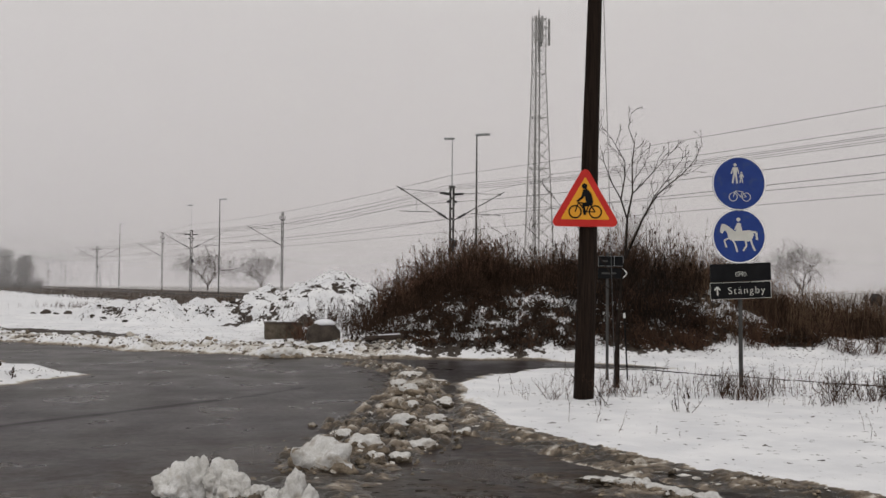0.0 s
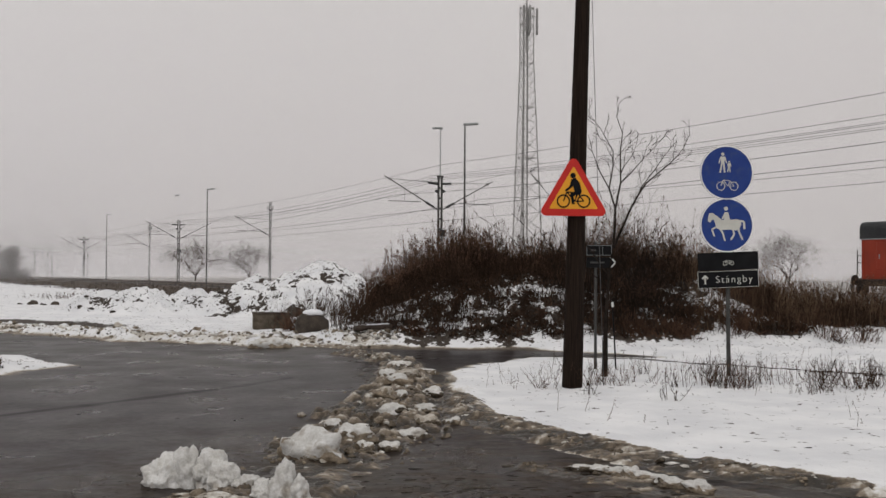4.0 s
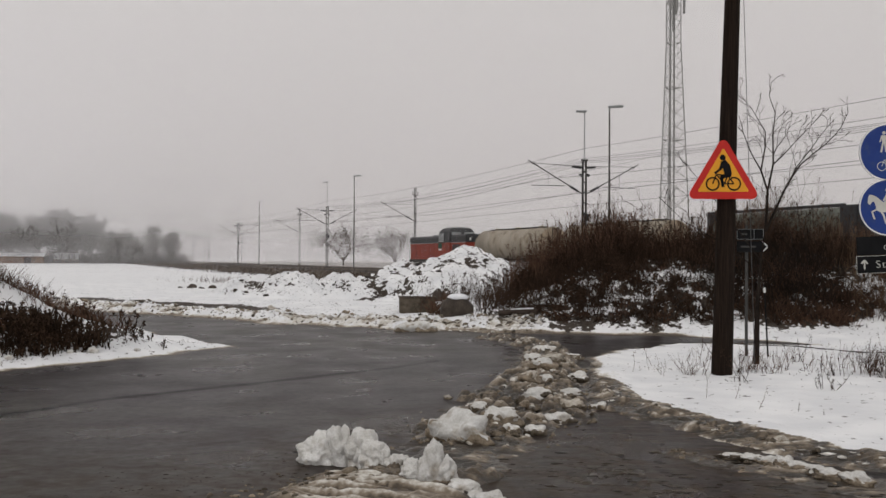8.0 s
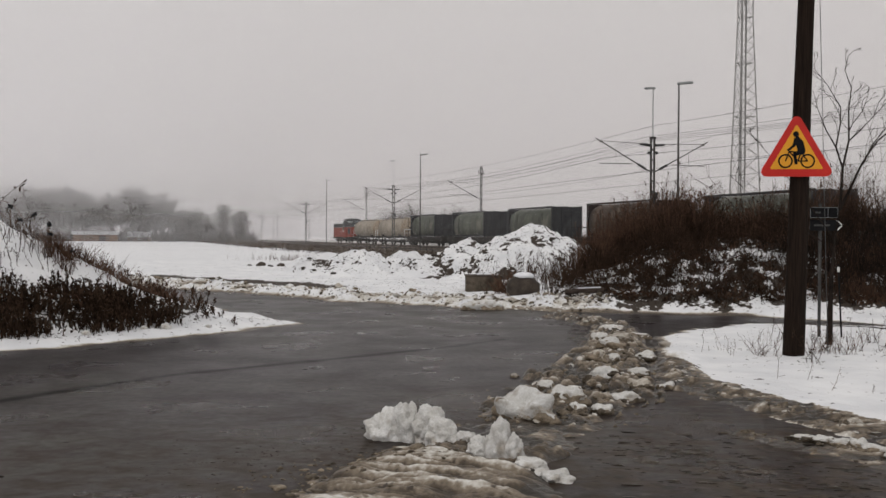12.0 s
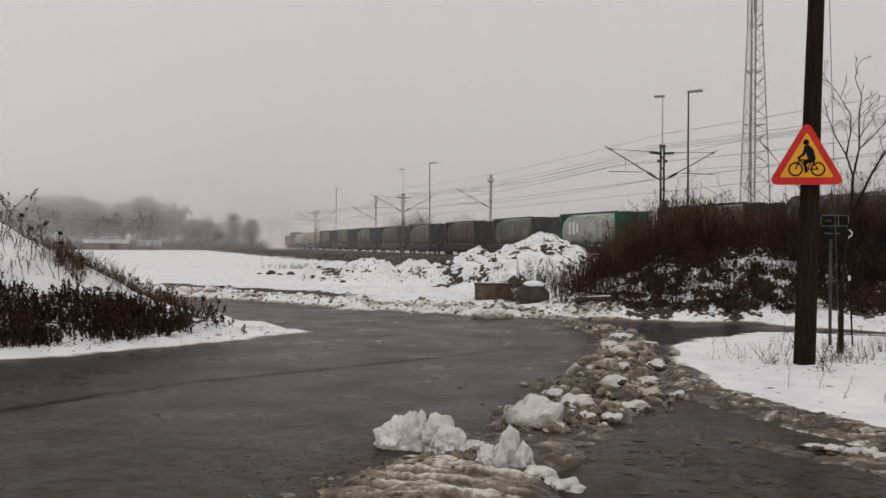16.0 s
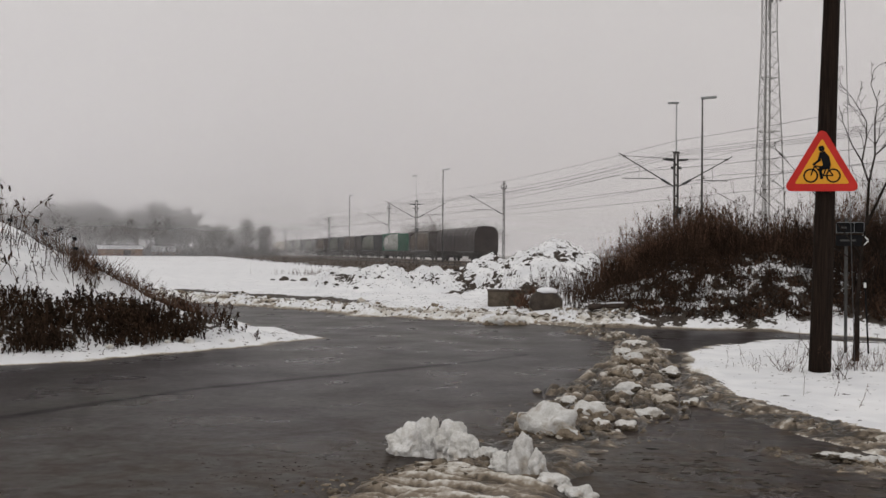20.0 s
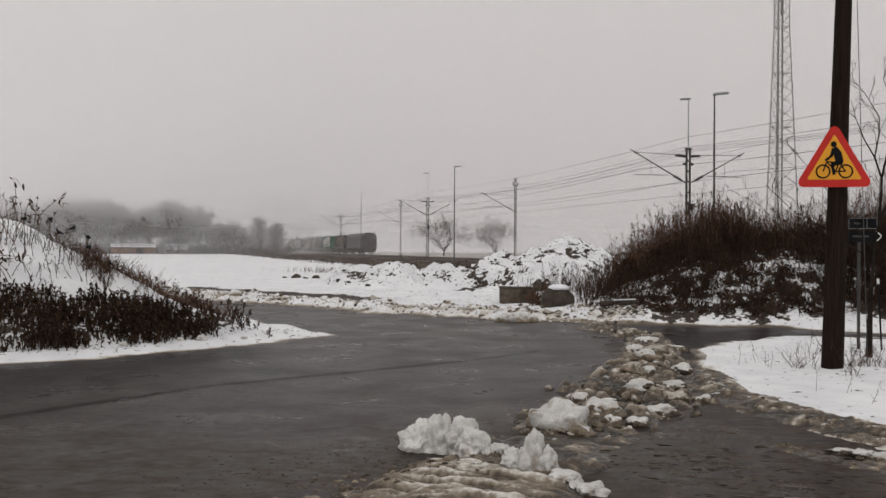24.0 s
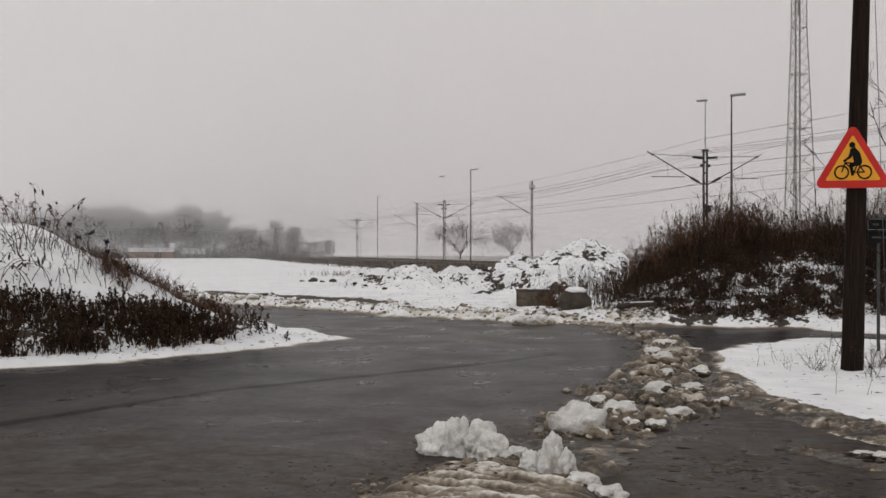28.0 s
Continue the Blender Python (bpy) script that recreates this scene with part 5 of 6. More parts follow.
def hood_wagon():
    ob = thing("hood_wagon", pose(0, 0, RAIL_TOP), "dark brown covered wagon with a rounded hood", "covered wagon", "wagons of the train")
    part("frame", Geo().box(0, 0, 0.92, 17.6, 2.6, 0.56), M_UNDER, ob, bevel=0.03)
    body = part("hood", Geo().sweep(hull(-8.4, 8.4, 2.9, 1.22, 4.2, 1.0)), M_HOOD, ob, bevel=0.03)
    for x in (-8.45, 8.45):
        part("end_wall", Geo().sweep(hull(x - 0.06, x + 0.06, 2.98, 1.15, 4.26, 1.0)), M_HOOD, body)
    for k in range(9):
        part("hood_rib", Geo().sweep(hull(-7.6 + 1.9 * k - 0.05, -7.6 + 1.9 * k + 0.05, 2.94, 1.24, 4.23, 1.0)), M_HOOD, body)
    for x in (-6.3, 6.3):
        bogie(ob, x)
    for s in (-1, 1):
        buffers(ob, 8.7 * s, s)
    return ob


loco = locomotive()
t1 = tank_wagon()
olive = hopper_wagon(M_OLIVE, M_DARK, "grimy grey-green hopper wagon with dark end walls")
brown = hopper_wagon(M_BROWN, M_HOOD, "grimy brown hopper wagon with dark end walls")
green = hopper_wagon(M_TARP, M_GREEN, "pale hopper wagon with green end walls and white marks", bars=1)
REST = pose(0, 0, RAIL_TOP)
TRAIN = [loco, t1, copy_thing(t1, REST), olive, copy_thing(olive, REST), copy_thing(olive, REST), copy_thing(brown, REST), copy_thing(olive, REST), copy_thing(brown, REST), copy_thing(olive, REST), green, brown, hood_wagon()]
LENGTHS = [17.6] + [17.6, 17.6] + [18.75] * 4 + [18.1] * 3 + [18.7, 18.0, 18.7]


# ---- trees ----
def branches(geo, p, d, length, r, depth, rng, spread, twig, up=0.15, kids=3):
    """A limb that bends and splits until it is twigs."""
    d = d.normalized()
    pts, q = [p], p
    for _ in range(3):
        d = (d + Vector((rng.normal(0, 0.12), rng.normal(0, 0.12), rng.normal(0, 0.08) + up * 0.3))).normalized()
        q = q + d * length / 3
        pts.append(q)
    rr = [r * (1 - 0.15 * k) for k in range(4)]
    g = geo[0] if depth > 1 else geo[1]
    for k in range(3):
        g.tube(pts[k], pts[k + 1], max(rr[k], twig), max(rr[k + 1], twig * 0.8), 6 if depth > 1 else 3, False)
    if depth == 0:
        return
    for k in range(kids):
        t = pts[3] if k < 2 else pts[1] + (pts[3] - pts[1]) * rng.uniform(0.1, 0.9)
        w = rng.uniform(0, 2 * math.pi)
        e = d.orthogonal().normalized()
        e = e * math.cos(w) + d.cross(e) * math.sin(w)
        branches(geo, t, d + e * spread * rng.uniform(0.6, 1.2) + Vector((0, 0, up)), length * rng.uniform(0.62, 0.85), r * 0.6, depth - 1, rng, spread, twig, up, kids)


def bare_tree(height, seed, depth=5, spread=0.75, twig=0.012, trunk=0.14, first=0.28, up=0.15, kids=3, label="bare leafless tree", stem=0.0, limbs=4, bark=None):
    rng = np.random.default_rng(seed)
    ob = thing("bare_tree", pose(0, 0, 0), label, "tree")
    geo = (Geo(), Geo())
    if stem:
        top = Vector((0.05, 0.0, stem))
        geo[0].tube((0, 0, -0.2), top * 0.5 + Vector((0.03, 0, 0)), trunk * 1.15, trunk, 8, False)
        geo[0].tube(top * 0.5 + Vector((0.03, 0, 0)), top, trunk, trunk * 0.8, 8, False)
        for k in range(limbs):
            w = 2 * math.pi * k / limbs + rng.uniform(-0.5, 0.5)
            out = Vector((math.cos(w) * spread * 1.1, math.sin(w) * spread * 1.1, rng.uniform(0.8, 1.4)))
            branches(geo, top * rng.uniform(0.8, 1.0), out, height * first, trunk * rng.uniform(0.35, 0.55), depth, rng, spread, twig, up, kids)
    else:
        branches(geo, Vector((0, 0, -0.15)), Vector((0, 0, 1)), height * first, trunk, depth, rng, spread, twig, up, kids)
    part("trunk", geo[0], bark or M_BARK, ob)
    part("crown", geo[1], bark or M_TWIG, ob)
    return ob


def limb(geo, pts, r0, rng, twig, reach, every=0.16):
    """A bent limb through given points, with forked side twigs that rise outwards."""
    pts = [Vector(p) for p in pts]
    total = sum((b - a).length for a, b in zip(pts[:-1], pts[1:]))
    gone = 0.0
    for a, b in zip(pts[:-1], pts[1:]):
        n = max(2, int((b - a).length / every))
        for k in range(n):
            p, q = a.lerp(b, k / n), a.lerp(b, (k + 1) / n)
            f = (gone + (p - a).length) / total
            geo[0].tube(p, q, max(twig, r0 * (1 - 0.85 * f)), max(twig, r0 * (1 - 0.85 * (f + (q - p).length / total))), 6, False)
            if f > 0.12 and rng.random() < 0.8:
                side = (b - a).normalized().cross(Vector(rng.normal(0, 1, 3))).normalized()
                d = ((b - a).normalized() * 0.7 + side * 0.8 + Vector((0, 0, 0.35))).normalized()
                branches(geo, q, d, reach * (1.1 - 0.7 * f) * rng.uniform(0.4, 1.0), twig * 1.4, 2 if reach > 0.2 else 1, rng, 0.7, twig, 0.12, 2)
        gone += (b - a).length


young = thing("bare_tree", pose(2.44, 15.75, ground_z(2.44, 15.75)), "young bare tree with slender dark limbs fanning upwards", "tree")
geo, rng = (Geo(), Geo()), np.random.default_rng(19)
for r0, reach, pts in ((0.052, 0.08, ((0, 0, -0.15), (0.02, 0, 0.85), (0.07, 0.02, 1.5), (0.13, 0, 2.0))),
                       (0.021, 0.3, ((0.13, 0, 1.95), (0.155, 0.02, 2.26), (0.17, 0.03, 2.57), (0.235, -0.05, 2.95), (0.22, -0.1, 3.39), (0.25, -0.12, 3.69), (0.16, -0.12, 3.95), (0.2, -0.12, 4.15))),
                       (0.015, 0.3, ((0.17, 0.03, 2.55), (0.087, 0.12, 2.87), (0.155, 0.18, 3.21), (0.16, 0.2, 3.46), (0.08, 0.2, 3.6), (-0.04, 0.22, 3.82), (-0.2, 0.22, 4.02))),
                       (0.011, 0.28, ((0.087, 0.12, 2.87), (-0.04, 0.2, 3.13), (-0.155, 0.25, 3.46), (-0.21, 0.3, 3.72))),
                       (0.01, 0.28, ((0.23, -0.05, 2.94), (0.35, -0.15, 3.06), (0.535, -0.25, 3.28), (0.72, -0.3, 3.48), (0.84, -0.3, 3.62))),
                       (0.009, 0.25, ((0.23, -0.08, 3.08), (0.3, 0.05, 3.2), (0.45, 0.15, 3.39), (0.535, 0.2, 3.62))),
                       (0.022, 0.3, ((0.13, 0, 1.95), (0.285, 0.05, 2.28), (0.415, 0.08, 2.57), (0.535, 0.1, 2.78), (0.65, 0.1, 2.95), (0.82, 0.1, 3.1), (0.995, 0.08, 3.24), (1.12, 0.05, 3.37), (1.21, 0.02, 3.49), (1.3, 0, 3.7))),
                       (0.011, 0.26, ((0.47, 0.09, 2.66), (0.57, 0, 2.9), (0.735, -0.1, 3.13), (0.865, -0.2, 3.34), (1.04, -0.25, 3.56))),
                       (0.011, 0.25, ((0.08, 0, 1.5), (-0.3, 0.3, 2.1), (-0.72, 0.5, 2.7), (-1.05, 0.6, 3.1))),
                       (0.009, 0.22, ((0.06, 0, 1.35), (-0.4, 0.2, 1.75), (-1.0, 0.3, 2.1), (-1.4, 0.35, 2.5)))):
    limb(geo, pts, r0, rng, 0.0036, reach, 0.13)
part("trunk", geo[0], M_DARKBARK, young)
part("crown", geo[1], M_DARKBARK, young)


def stand(ob, x, y, turn, height, wide=1.0):
    """Set a tree on the ground, grown to a height."""
    top = max(v.co.z for c in ob.children for v in c.data.vertices)
    ob.matrix_basis = pose(x, y, -0.3, 0, 0, turn)
    ob.scale = (height / top * wide, height / top * wide, height / top)


far_a = bare_tree(8.5, 8, 5, 0.85, 0.0065, 0.09, 0.18, 0.05, 3, "round-crowned bare tree beyond the railway", stem=1.0, limbs=8)
far_b, far_c = copy_thing(far_a, pose(0, 0, 0)), copy_thing(far_a, pose(0, 0, 0))
stand(far_a, -45, 185, 0, 8.6, 1.15)
stand(far_b, -35.6, 187, 130, 8.2, 0.9)
stand(far_c, 47.0, 141, 60, 8.8, 0.85)
WOOD = "bare tree of a misty wood beyond the field"
woods = [bare_tree(14.0, 15, 5, 0.66, 0.03, 0.28, 0.19, 0.12, 3, WOOD, stem=1.2, limbs=6), bare_tree(12.0, 16, 5, 0.75, 0.03, 0.26, 0.18, 0.08, 3, WOOD, stem=0.7, limbs=7), bare_tree(13.0, 17, 5, 0.55, 0.03, 0.26, 0.2, 0.18, 3, WOOD, stem=0.9, limbs=6)]
rng = np.random.default_rng(77)
GROWN = ((39.5, 262, 10), (38.4, 255, 11), (37.3, 268, 10.5), (36.3, 250, 11), (35.3, 256, 12), (34.5, 270, 12), (33.6, 250, 13), (33.1, 266, 14), (32.5, 254, 13.5), (31.7, 262, 13), (31.2, 249, 12), (30.6, 258, 10), (29.9, 252, 9), (29.3, 246, 11),
         (28.7, 258, 13), (28.2, 250, 13.5), (27.7, 262, 12), (27.2, 252, 10.5), (26.7, 268, 9), (37.8, 345, 17), (35.8, 350, 18), (34, 340, 18), (32, 350, 19), (30, 345, 16), (28.4, 350, 18), (26.2, 345, 12), (25.0, 350, 10), (23.6, 345, 9))
for k, (az, dist, height) in enumerate(GROWN):
    c = copy_thing(woods[k % 3], pose(0, 0, 0)) if k > 2 else woods[k]
    stand(c, -dist * math.sin(radians(az)), dist * math.cos(radians(az)), rng.uniform(0, 360), height, rng.uniform(1.0, 1.3))
bush = bare_tree(8.0, 18, 5, 0.8, 0.022, 0.2, 0.17, 0.02, 3, "dense round bare tree standing apart at the edge of the field", stem=0.25, limbs=12)
stand(bush, -247 * math.sin(radians(25.4)), 247 * math.cos(radians(25.4)), 20, 8.6, 0.95)
rng = np.random.default_rng(78)
az, dist = np.radians(rng.uniform(22, 42, 6000)), rng.uniform(241, 262, 6000)
stems(np.column_stack([-dist * np.sin(az), dist * np.cos(az), 0 * az]), tall(6000, 0.6, 3.0, 79), M_TWIG, "undergrowth", "misty undergrowth and hedges at the edge of the wood", "hedge", 0.35, 0.03, 8, 0.0, 80)
fir = thing("bare_tree", pose(0, 0, 0), "tall narrow misty tree at the edge of the field", "tree")
geo, rng = (Geo(), Geo()), np.random.default_rng(23)
geo[0].tube((0, 0, -0.2), (0, 0, 8.2), 0.2, 0.04, 7)
for k in range(70):
    z = 0.3 + 7.4 * k / 69
    w, reach = 2.4 * k, (0.7 + 1.5 * math.sin(math.pi * min(1, (z + 1.2) / 9.5))) * 0.5
    branches(geo, Vector((0, 0, z)), Vector((math.cos(w), math.sin(w), 1.4)), reach, 0.05, 2, rng, 0.7, 0.014, 0.2, 4)
part("trunk", geo[0], M_BARK, fir)
part("crown", geo[1], M_TWIG, fir)
fir_b, fir_c = copy_thing(fir, pose(0, 0, 0)), copy_thing(fir, pose(0, 0, 0))
stand(fir, -99.8, 226, 0, 9.5, 1.8)
stand(fir_b, -96.4, 229, 90, 8.2, 1.9)
stand(fir_c, -98.3, 232, 200, 7.3, 2.0)

for x, y, h, s in ((2.0, 26.0, 1.9, 31), (4.4, 26.4, 1.6, 34), (4.9, 25.9, 1.9, 35), (5.4, 26.6, 1.7, 36), (7.6, 26.0, 1.5, 33), (8.6, 26.2, 1.3, 37)):
    shrub = bare_tree(h, s, 3, 0.6, 0.005, 0.016, 0.42, 0.1, 2, "bare shrub with long thin branches on the bank")
    shrub.matrix_basis = pose(x, y, ground_z(x, y))

# a far house with a snowy roof
house = thing("house", pose(-117, 218, -0.2, 0, 0, 25) @ Matrix.Scale(0.46, 4), "low far house with a snow-covered roof in the mist", "house")
part("wall", Geo().box(0, 0, 1.3, 11, 6, 2.8), M_TAN, house)
part("roof", Geo().sweep([[(x, -3.5, 2.6), (x, 0, 5.6), (x, 3.5, 2.6), (x, 0, 2.65)] for x in (-5.8, 5.8)]), M_SNOW, house)
part("chimney", Geo().box(2, 0.4, 4.5, 0.7, 0.7, 1.2), M_TAN, house)
for x in (-3.5, 0, 3.5):
    w = part("window", Geo().box(x, -3.02, 1.5, 1.3, 0.1, 1.2), M_WHITE, house)
    part("pane", Geo().box(x, -3.08, 1.5, 1.1, 0.04, 1.0), M_GLASS, w)

shed = thing("shed", pose(-124, 211, -0.5, 0, 0, 30), "long low reddish shed under snow in the mist", "shed")
part("wall", Geo().box(0, 0, 1.0, 9.5, 4, 2.4), M_TAN, shed)
part("roof", Geo().sweep([[(x, -2.4, 2.1), (x, 0, 2.9), (x, 2.4, 2.1), (x, 0, 2.15)] for x in (-5.0, 5.0)]), M_SNOW, shed)
part("door", Geo().box(1.5, -2.03, 0.95, 1.6, 0.08, 1.9), M_BARK, shed)

# ---- brambles and seed heads on the bank inside the bend ----
def seed_stalk(x, y, h, lean, seed):
    rng = np.random.default_rng(seed)
    ob = thing("dried_stalk", pose(x, y, ground_z(x, y), 0, lean, 0), "dried flower stalk with a dark drooping seed head", "plant", "seed-head stalks")
    part("stem", Geo().line([(0, 0, -0.1), (0.01, 0, h * 0.5), (0.0, 0, h)], 0.006, 5), M_STEM, ob)
    g = Geo()
    for k in range(14):
        w, a = rng.uniform(0, 6.28), rng.uniform(0, 1)
        p = Vector((0.018 * math.cos(w), 0.018 * math.sin(w), h - 0.03 + 0.05 * a))
        g.tube(p, p + Vector((0.03 * math.cos(w), 0.03 * math.sin(w), rng.uniform(-0.03, 0.03))), 0.014, 0.006, 5)
    part("seed_head", g, M_BLACK, ob)


for k, (x, y, h, lean) in enumerate(((-10.3, 14.9, 0.58, 3), (-9.95, 15.0, 0.62, 4), (-9.78, 15.1, 0.55, 8), (-9.68, 15.0, 0.48, 7), (-9.4, 15.2, 0.4, 8), (-10.1, 14.9, 0.45, 0), (-10.6, 14.7, 0.5, -3))):
    seed_stalk(x, y, h, lean, 400 + k)


def bramble(x, y, seed, reach):
    """Arching canes that cross each other, with dark withered leaves."""
    rng = np.random.default_rng(seed)
    ob = thing("bramble", pose(x, y, ground_z(x, y)), "tangled dark bramble canes with withered leaves", "bramble", "brambles on the bank")
    leaves = Geo()
    for k in range(5):
        g, p = Geo(), Vector((rng.normal(0, 0.12), rng.normal(0, 0.12), -0.05))
        w, rise = rng.uniform(0, 6.28), rng.uniform(0.9, 1.5)
        for j in range(9):
            q = p + Vector((math.cos(w) * 0.6, math.sin(w) * 0.6, rise)).normalized() * reach / 9
            rise -= rng.uniform(0.12, 0.36)
            w += rng.normal(0, 0.25)
            g.tube(p, q, 0.007 - 0.0005 * j, 0.0065 - 0.0005 * j, 5)
            if j > 2 and rng.random() < 0.55:
                c = q + Vector(rng.normal(0, 0.03, 3))
                e = Vector(rng.normal(0, 0.03, 3))
                leaves.sweep([[c + Vector((0.012 * math.cos(a), 0.012 * math.sin(a), 0.004)) for a in (0, 2.1, 4.2)], [c + e + Vector((0.022 * math.cos(a), 0.022 * math.sin(a), 0)) for a in (0, 2.1, 4.2)], [c + 2 * e + Vector((0.005 * math.cos(a), 0.005 * math.sin(a), 0)) for a in (0, 2.1, 4.2)]])
            p = q
        part("cane", g, M_STALK if k % 3 == 0 else M_STEM, ob)
    part("withered_leaves", leaves, M_STEM, ob)


for k, (x, y, reach) in enumerate(((-11.0, 15.0, 1.7), (-11.3, 15.2, 1.9), (-10.8, 14.3, 1.2), (-10.6, 13.6, 1.0), (-10.2, 13.9, 0.9), (-11.0, 13.2, 1.1), (-9.6, 13.4, 0.6), (-9.2, 13.8, 0.75), (-9.0, 14.4, 0.7), (-8.7, 14.6, 0.55), (-8.6, 15.2, 0.5), (-8.3, 15.6, 0.4))):
    bramble(x, y, 500 + k, reach)

# ---- the post with the warning sign ----
pole = thing("utility_pole", pose(1.74, 14.07, 0), "dark weathered round wooden utility pole", "pole")
g = Geo()
rings = []
for k in range(13):
    z = -0.3 + 8.8 * k / 12
    r = 0.14 - 0.0078 * z
    rings.append([(0.025 * z + r * math.cos(a) * (1 + 0.03 * math.sin(3 * a + k)), r * math.sin(a), z) for a in np.linspace(0, 2 * math.pi, 18, endpoint=False)])
part("shaft", g.sweep(rings), M_PINE, pole, smooth=True)
part("stay_wire", Geo().line([(0.25, 0, 5.8), (0.47, 0.25, 0.0)], 0.005, 5), M_WIRE, pole)


def rounded_triangle(side, r, n=6):
    h = side * math.sqrt(3) / 2
    c = [(-side / 2 + r * math.sqrt(3), r), (side / 2 - r * math.sqrt(3), r), (0, h - 2 * r)]
    pts = []
    for (x, z), a0 in zip(c, (150, 270, 30)):
        for k in range(n + 1):
            a = radians(a0 + 120 * k / n)
            pts.append((x + r * math.cos(a), z + r * math.sin(a)))
    return pts


def bicycle_symbol(g, x, z, s, y0, y1, mirror=1, pieces=(0, 1, 2), line=0.035):
    """Two wheels (0, 1) and a frame (2), s wide."""
    r = s * 0.2
    a, b = (x - mirror * s * 0.3, z), (x + mirror * s * 0.3, z)
    for k, c in enumerate((a, b)):
        if k in pieces:
            g.ring(c[0], c[1], r, r * (1 - 6.2 * line), y0, y1, 20)
    seat, bar, pedal = (x + mirror * s * 0.12, z + s * 0.24), (x - mirror * s * 0.2, z + s * 0.27), (x + mirror * s * 0.03, z)
    if 2 in pieces:
        for k, (p, q) in enumerate(((b, seat), (b, pedal), (pedal, seat), (pedal, bar), (bar, a), (seat, bar))):
            bar_between(g, p, q, s * line, y0 - 0.0001 * k, y1)


def bar_between(g, p, q, w, y0, y1):
    d = Vector((q[0] - p[0], q[1] - p[1]))
    e = Vector((-d.y, d.x)).normalized() * w / 2
    g.plate([(p[0] + e.x, p[1] + e.y), (p[0] - e.x, p[1] - e.y), (q[0] - e.x, q[1] - e.y), (q[0] + e.x, q[1] + e.y)], y0, y1)


warn = thing("warning_sign", pose(1.735, 13.9, 2.365, 0, 0, 3) @ Matrix.Scale(1.115, 4), "red-edged yellow triangular warning sign with a black bicycle symbol", "road sign")
part("plate", Geo().plate(rounded_triangle(0.87, 0.06), 0.0, 0.02), M_RED, warn)
inner = [(x, z + 0.085) for x, z in rounded_triangle(0.6, 0.012, 2)]
part("yellow_field", Geo().plate(inner, -0.004, 0.0), M_YELLOW, warn)
g = Geo()
bicycle_symbol(g, 0, 0.178, 0.41, -0.008, -0.004, 1, (2,))
part("frame_symbol", g, M_BLACK, warn)
for k in (0, 1):
    g = Geo()
    bicycle_symbol(g, 0, 0.178, 0.41, -0.0085, -0.004, 1, (k,))
    part("wheel_symbol", g, M_BLACK, warn)
g = Geo()
g.plate([(-0.035, 0.44), (0.02, 0.462), (0.075, 0.4), (0.098, 0.3), (0.085, 0.255), (0.02, 0.25), (0.0, 0.34)], -0.0085, -0.004)
for p, q, w in (((-0.012, 0.43), (-0.035, 0.345), 0.034), ((-0.035, 0.352), (-0.1, 0.3), 0.026), ((0.058, 0.29), (-0.03, 0.25), 0.05), ((-0.025, 0.262), (-0.002, 0.14), 0.034)):
    bar_between(g, p, q, w, -0.008, -0.004)
g.ring(-0.008, 0.488, 0.034, 0.002, -0.008, -0.004, 14)
part("rider_symbol", g, M_BLACK, warn)
part("clamp", Geo().box(0, 0.07, 0.2, 0.3, 0.1, 0.05).box(0, 0.07, 0.44, 0.14, 0.1, 0.05), M_STEEL, warn)

# ---- the post with the blue signs ----
gz0 = ground_z(4.36, 15.8)
blue = thing("sign_post", pose(4.36, 15.8, gz0), "grey steel post between tufts of dead grass", "sign post")
part("tube", Geo().tube((0, 0.06, -0.2), (-0.03, 0.06, 3.45 - gz0), 0.032, 0.032, 10), M_MAST, blue)
part("cap", Geo().tube((-0.03, 0.06, 3.45 - gz0), (-0.03, 0.06, 3.47 - gz0), 0.036, 0.03, 10), M_BLACK, blue)


def disc_sign(z, label, symbols):
    ob = thing("mandatory_sign", pose(4.31, 15.78, z, 0, 0, 4) @ Matrix.Scale(1.035, 4), label, "road sign", "round blue path signs")
    part("plate", Geo().tube((0, 0.018, 0), (0, 0.0, 0), 0.4, 0.4, 48), M_BLUE, ob)
    part("white_rim", Geo().ring(0, 0, 0.4, 0.383, -0.005, 0.0, 48), M_WHITE, ob)
    for name, draw in symbols:
        g = Geo()
        draw(g)
        part(name, g, M_SYMBOL, ob)
    part("clamp", Geo().box(0, 0.04, 0.15, 0.16, 0.05, 0.04).box(0, 0.04, -0.15, 0.16, 0.05, 0.04), M_STEEL, ob)


def draw_walker(g, x, z, h):
    """One plain upright figure."""
    g.plate([(x - h * 0.075, z + h * 0.45), (x + h * 0.075, z + h * 0.45), (x + h * 0.115, z + h * 0.79), (x - h * 0.115, z + h * 0.79)], -0.005, 0)
    for k, (a, c, w) in enumerate((((-0.04, 0.47), (-0.13, 0), 0.085), ((0.04, 0.47), (0.1, 0), 0.085), ((-0.1, 0.77), (-0.19, 0.47), 0.055), ((0.1, 0.77), (0.19, 0.47), 0.055))):
        bar_between(g, (x + h * a[0], z + h * a[1]), (x + h * c[0], z + h * c[1]), h * w, -0.0052 - 0.0002 * k, 0)
    g.ring(x, z + h * 0.91, h * 0.08, 0.002, -0.005, 0, 12)


def draw_horse(g):
    def at(x, z):
        return ((x - 55.5) * 0.04, (8.8 - z) * 0.04)
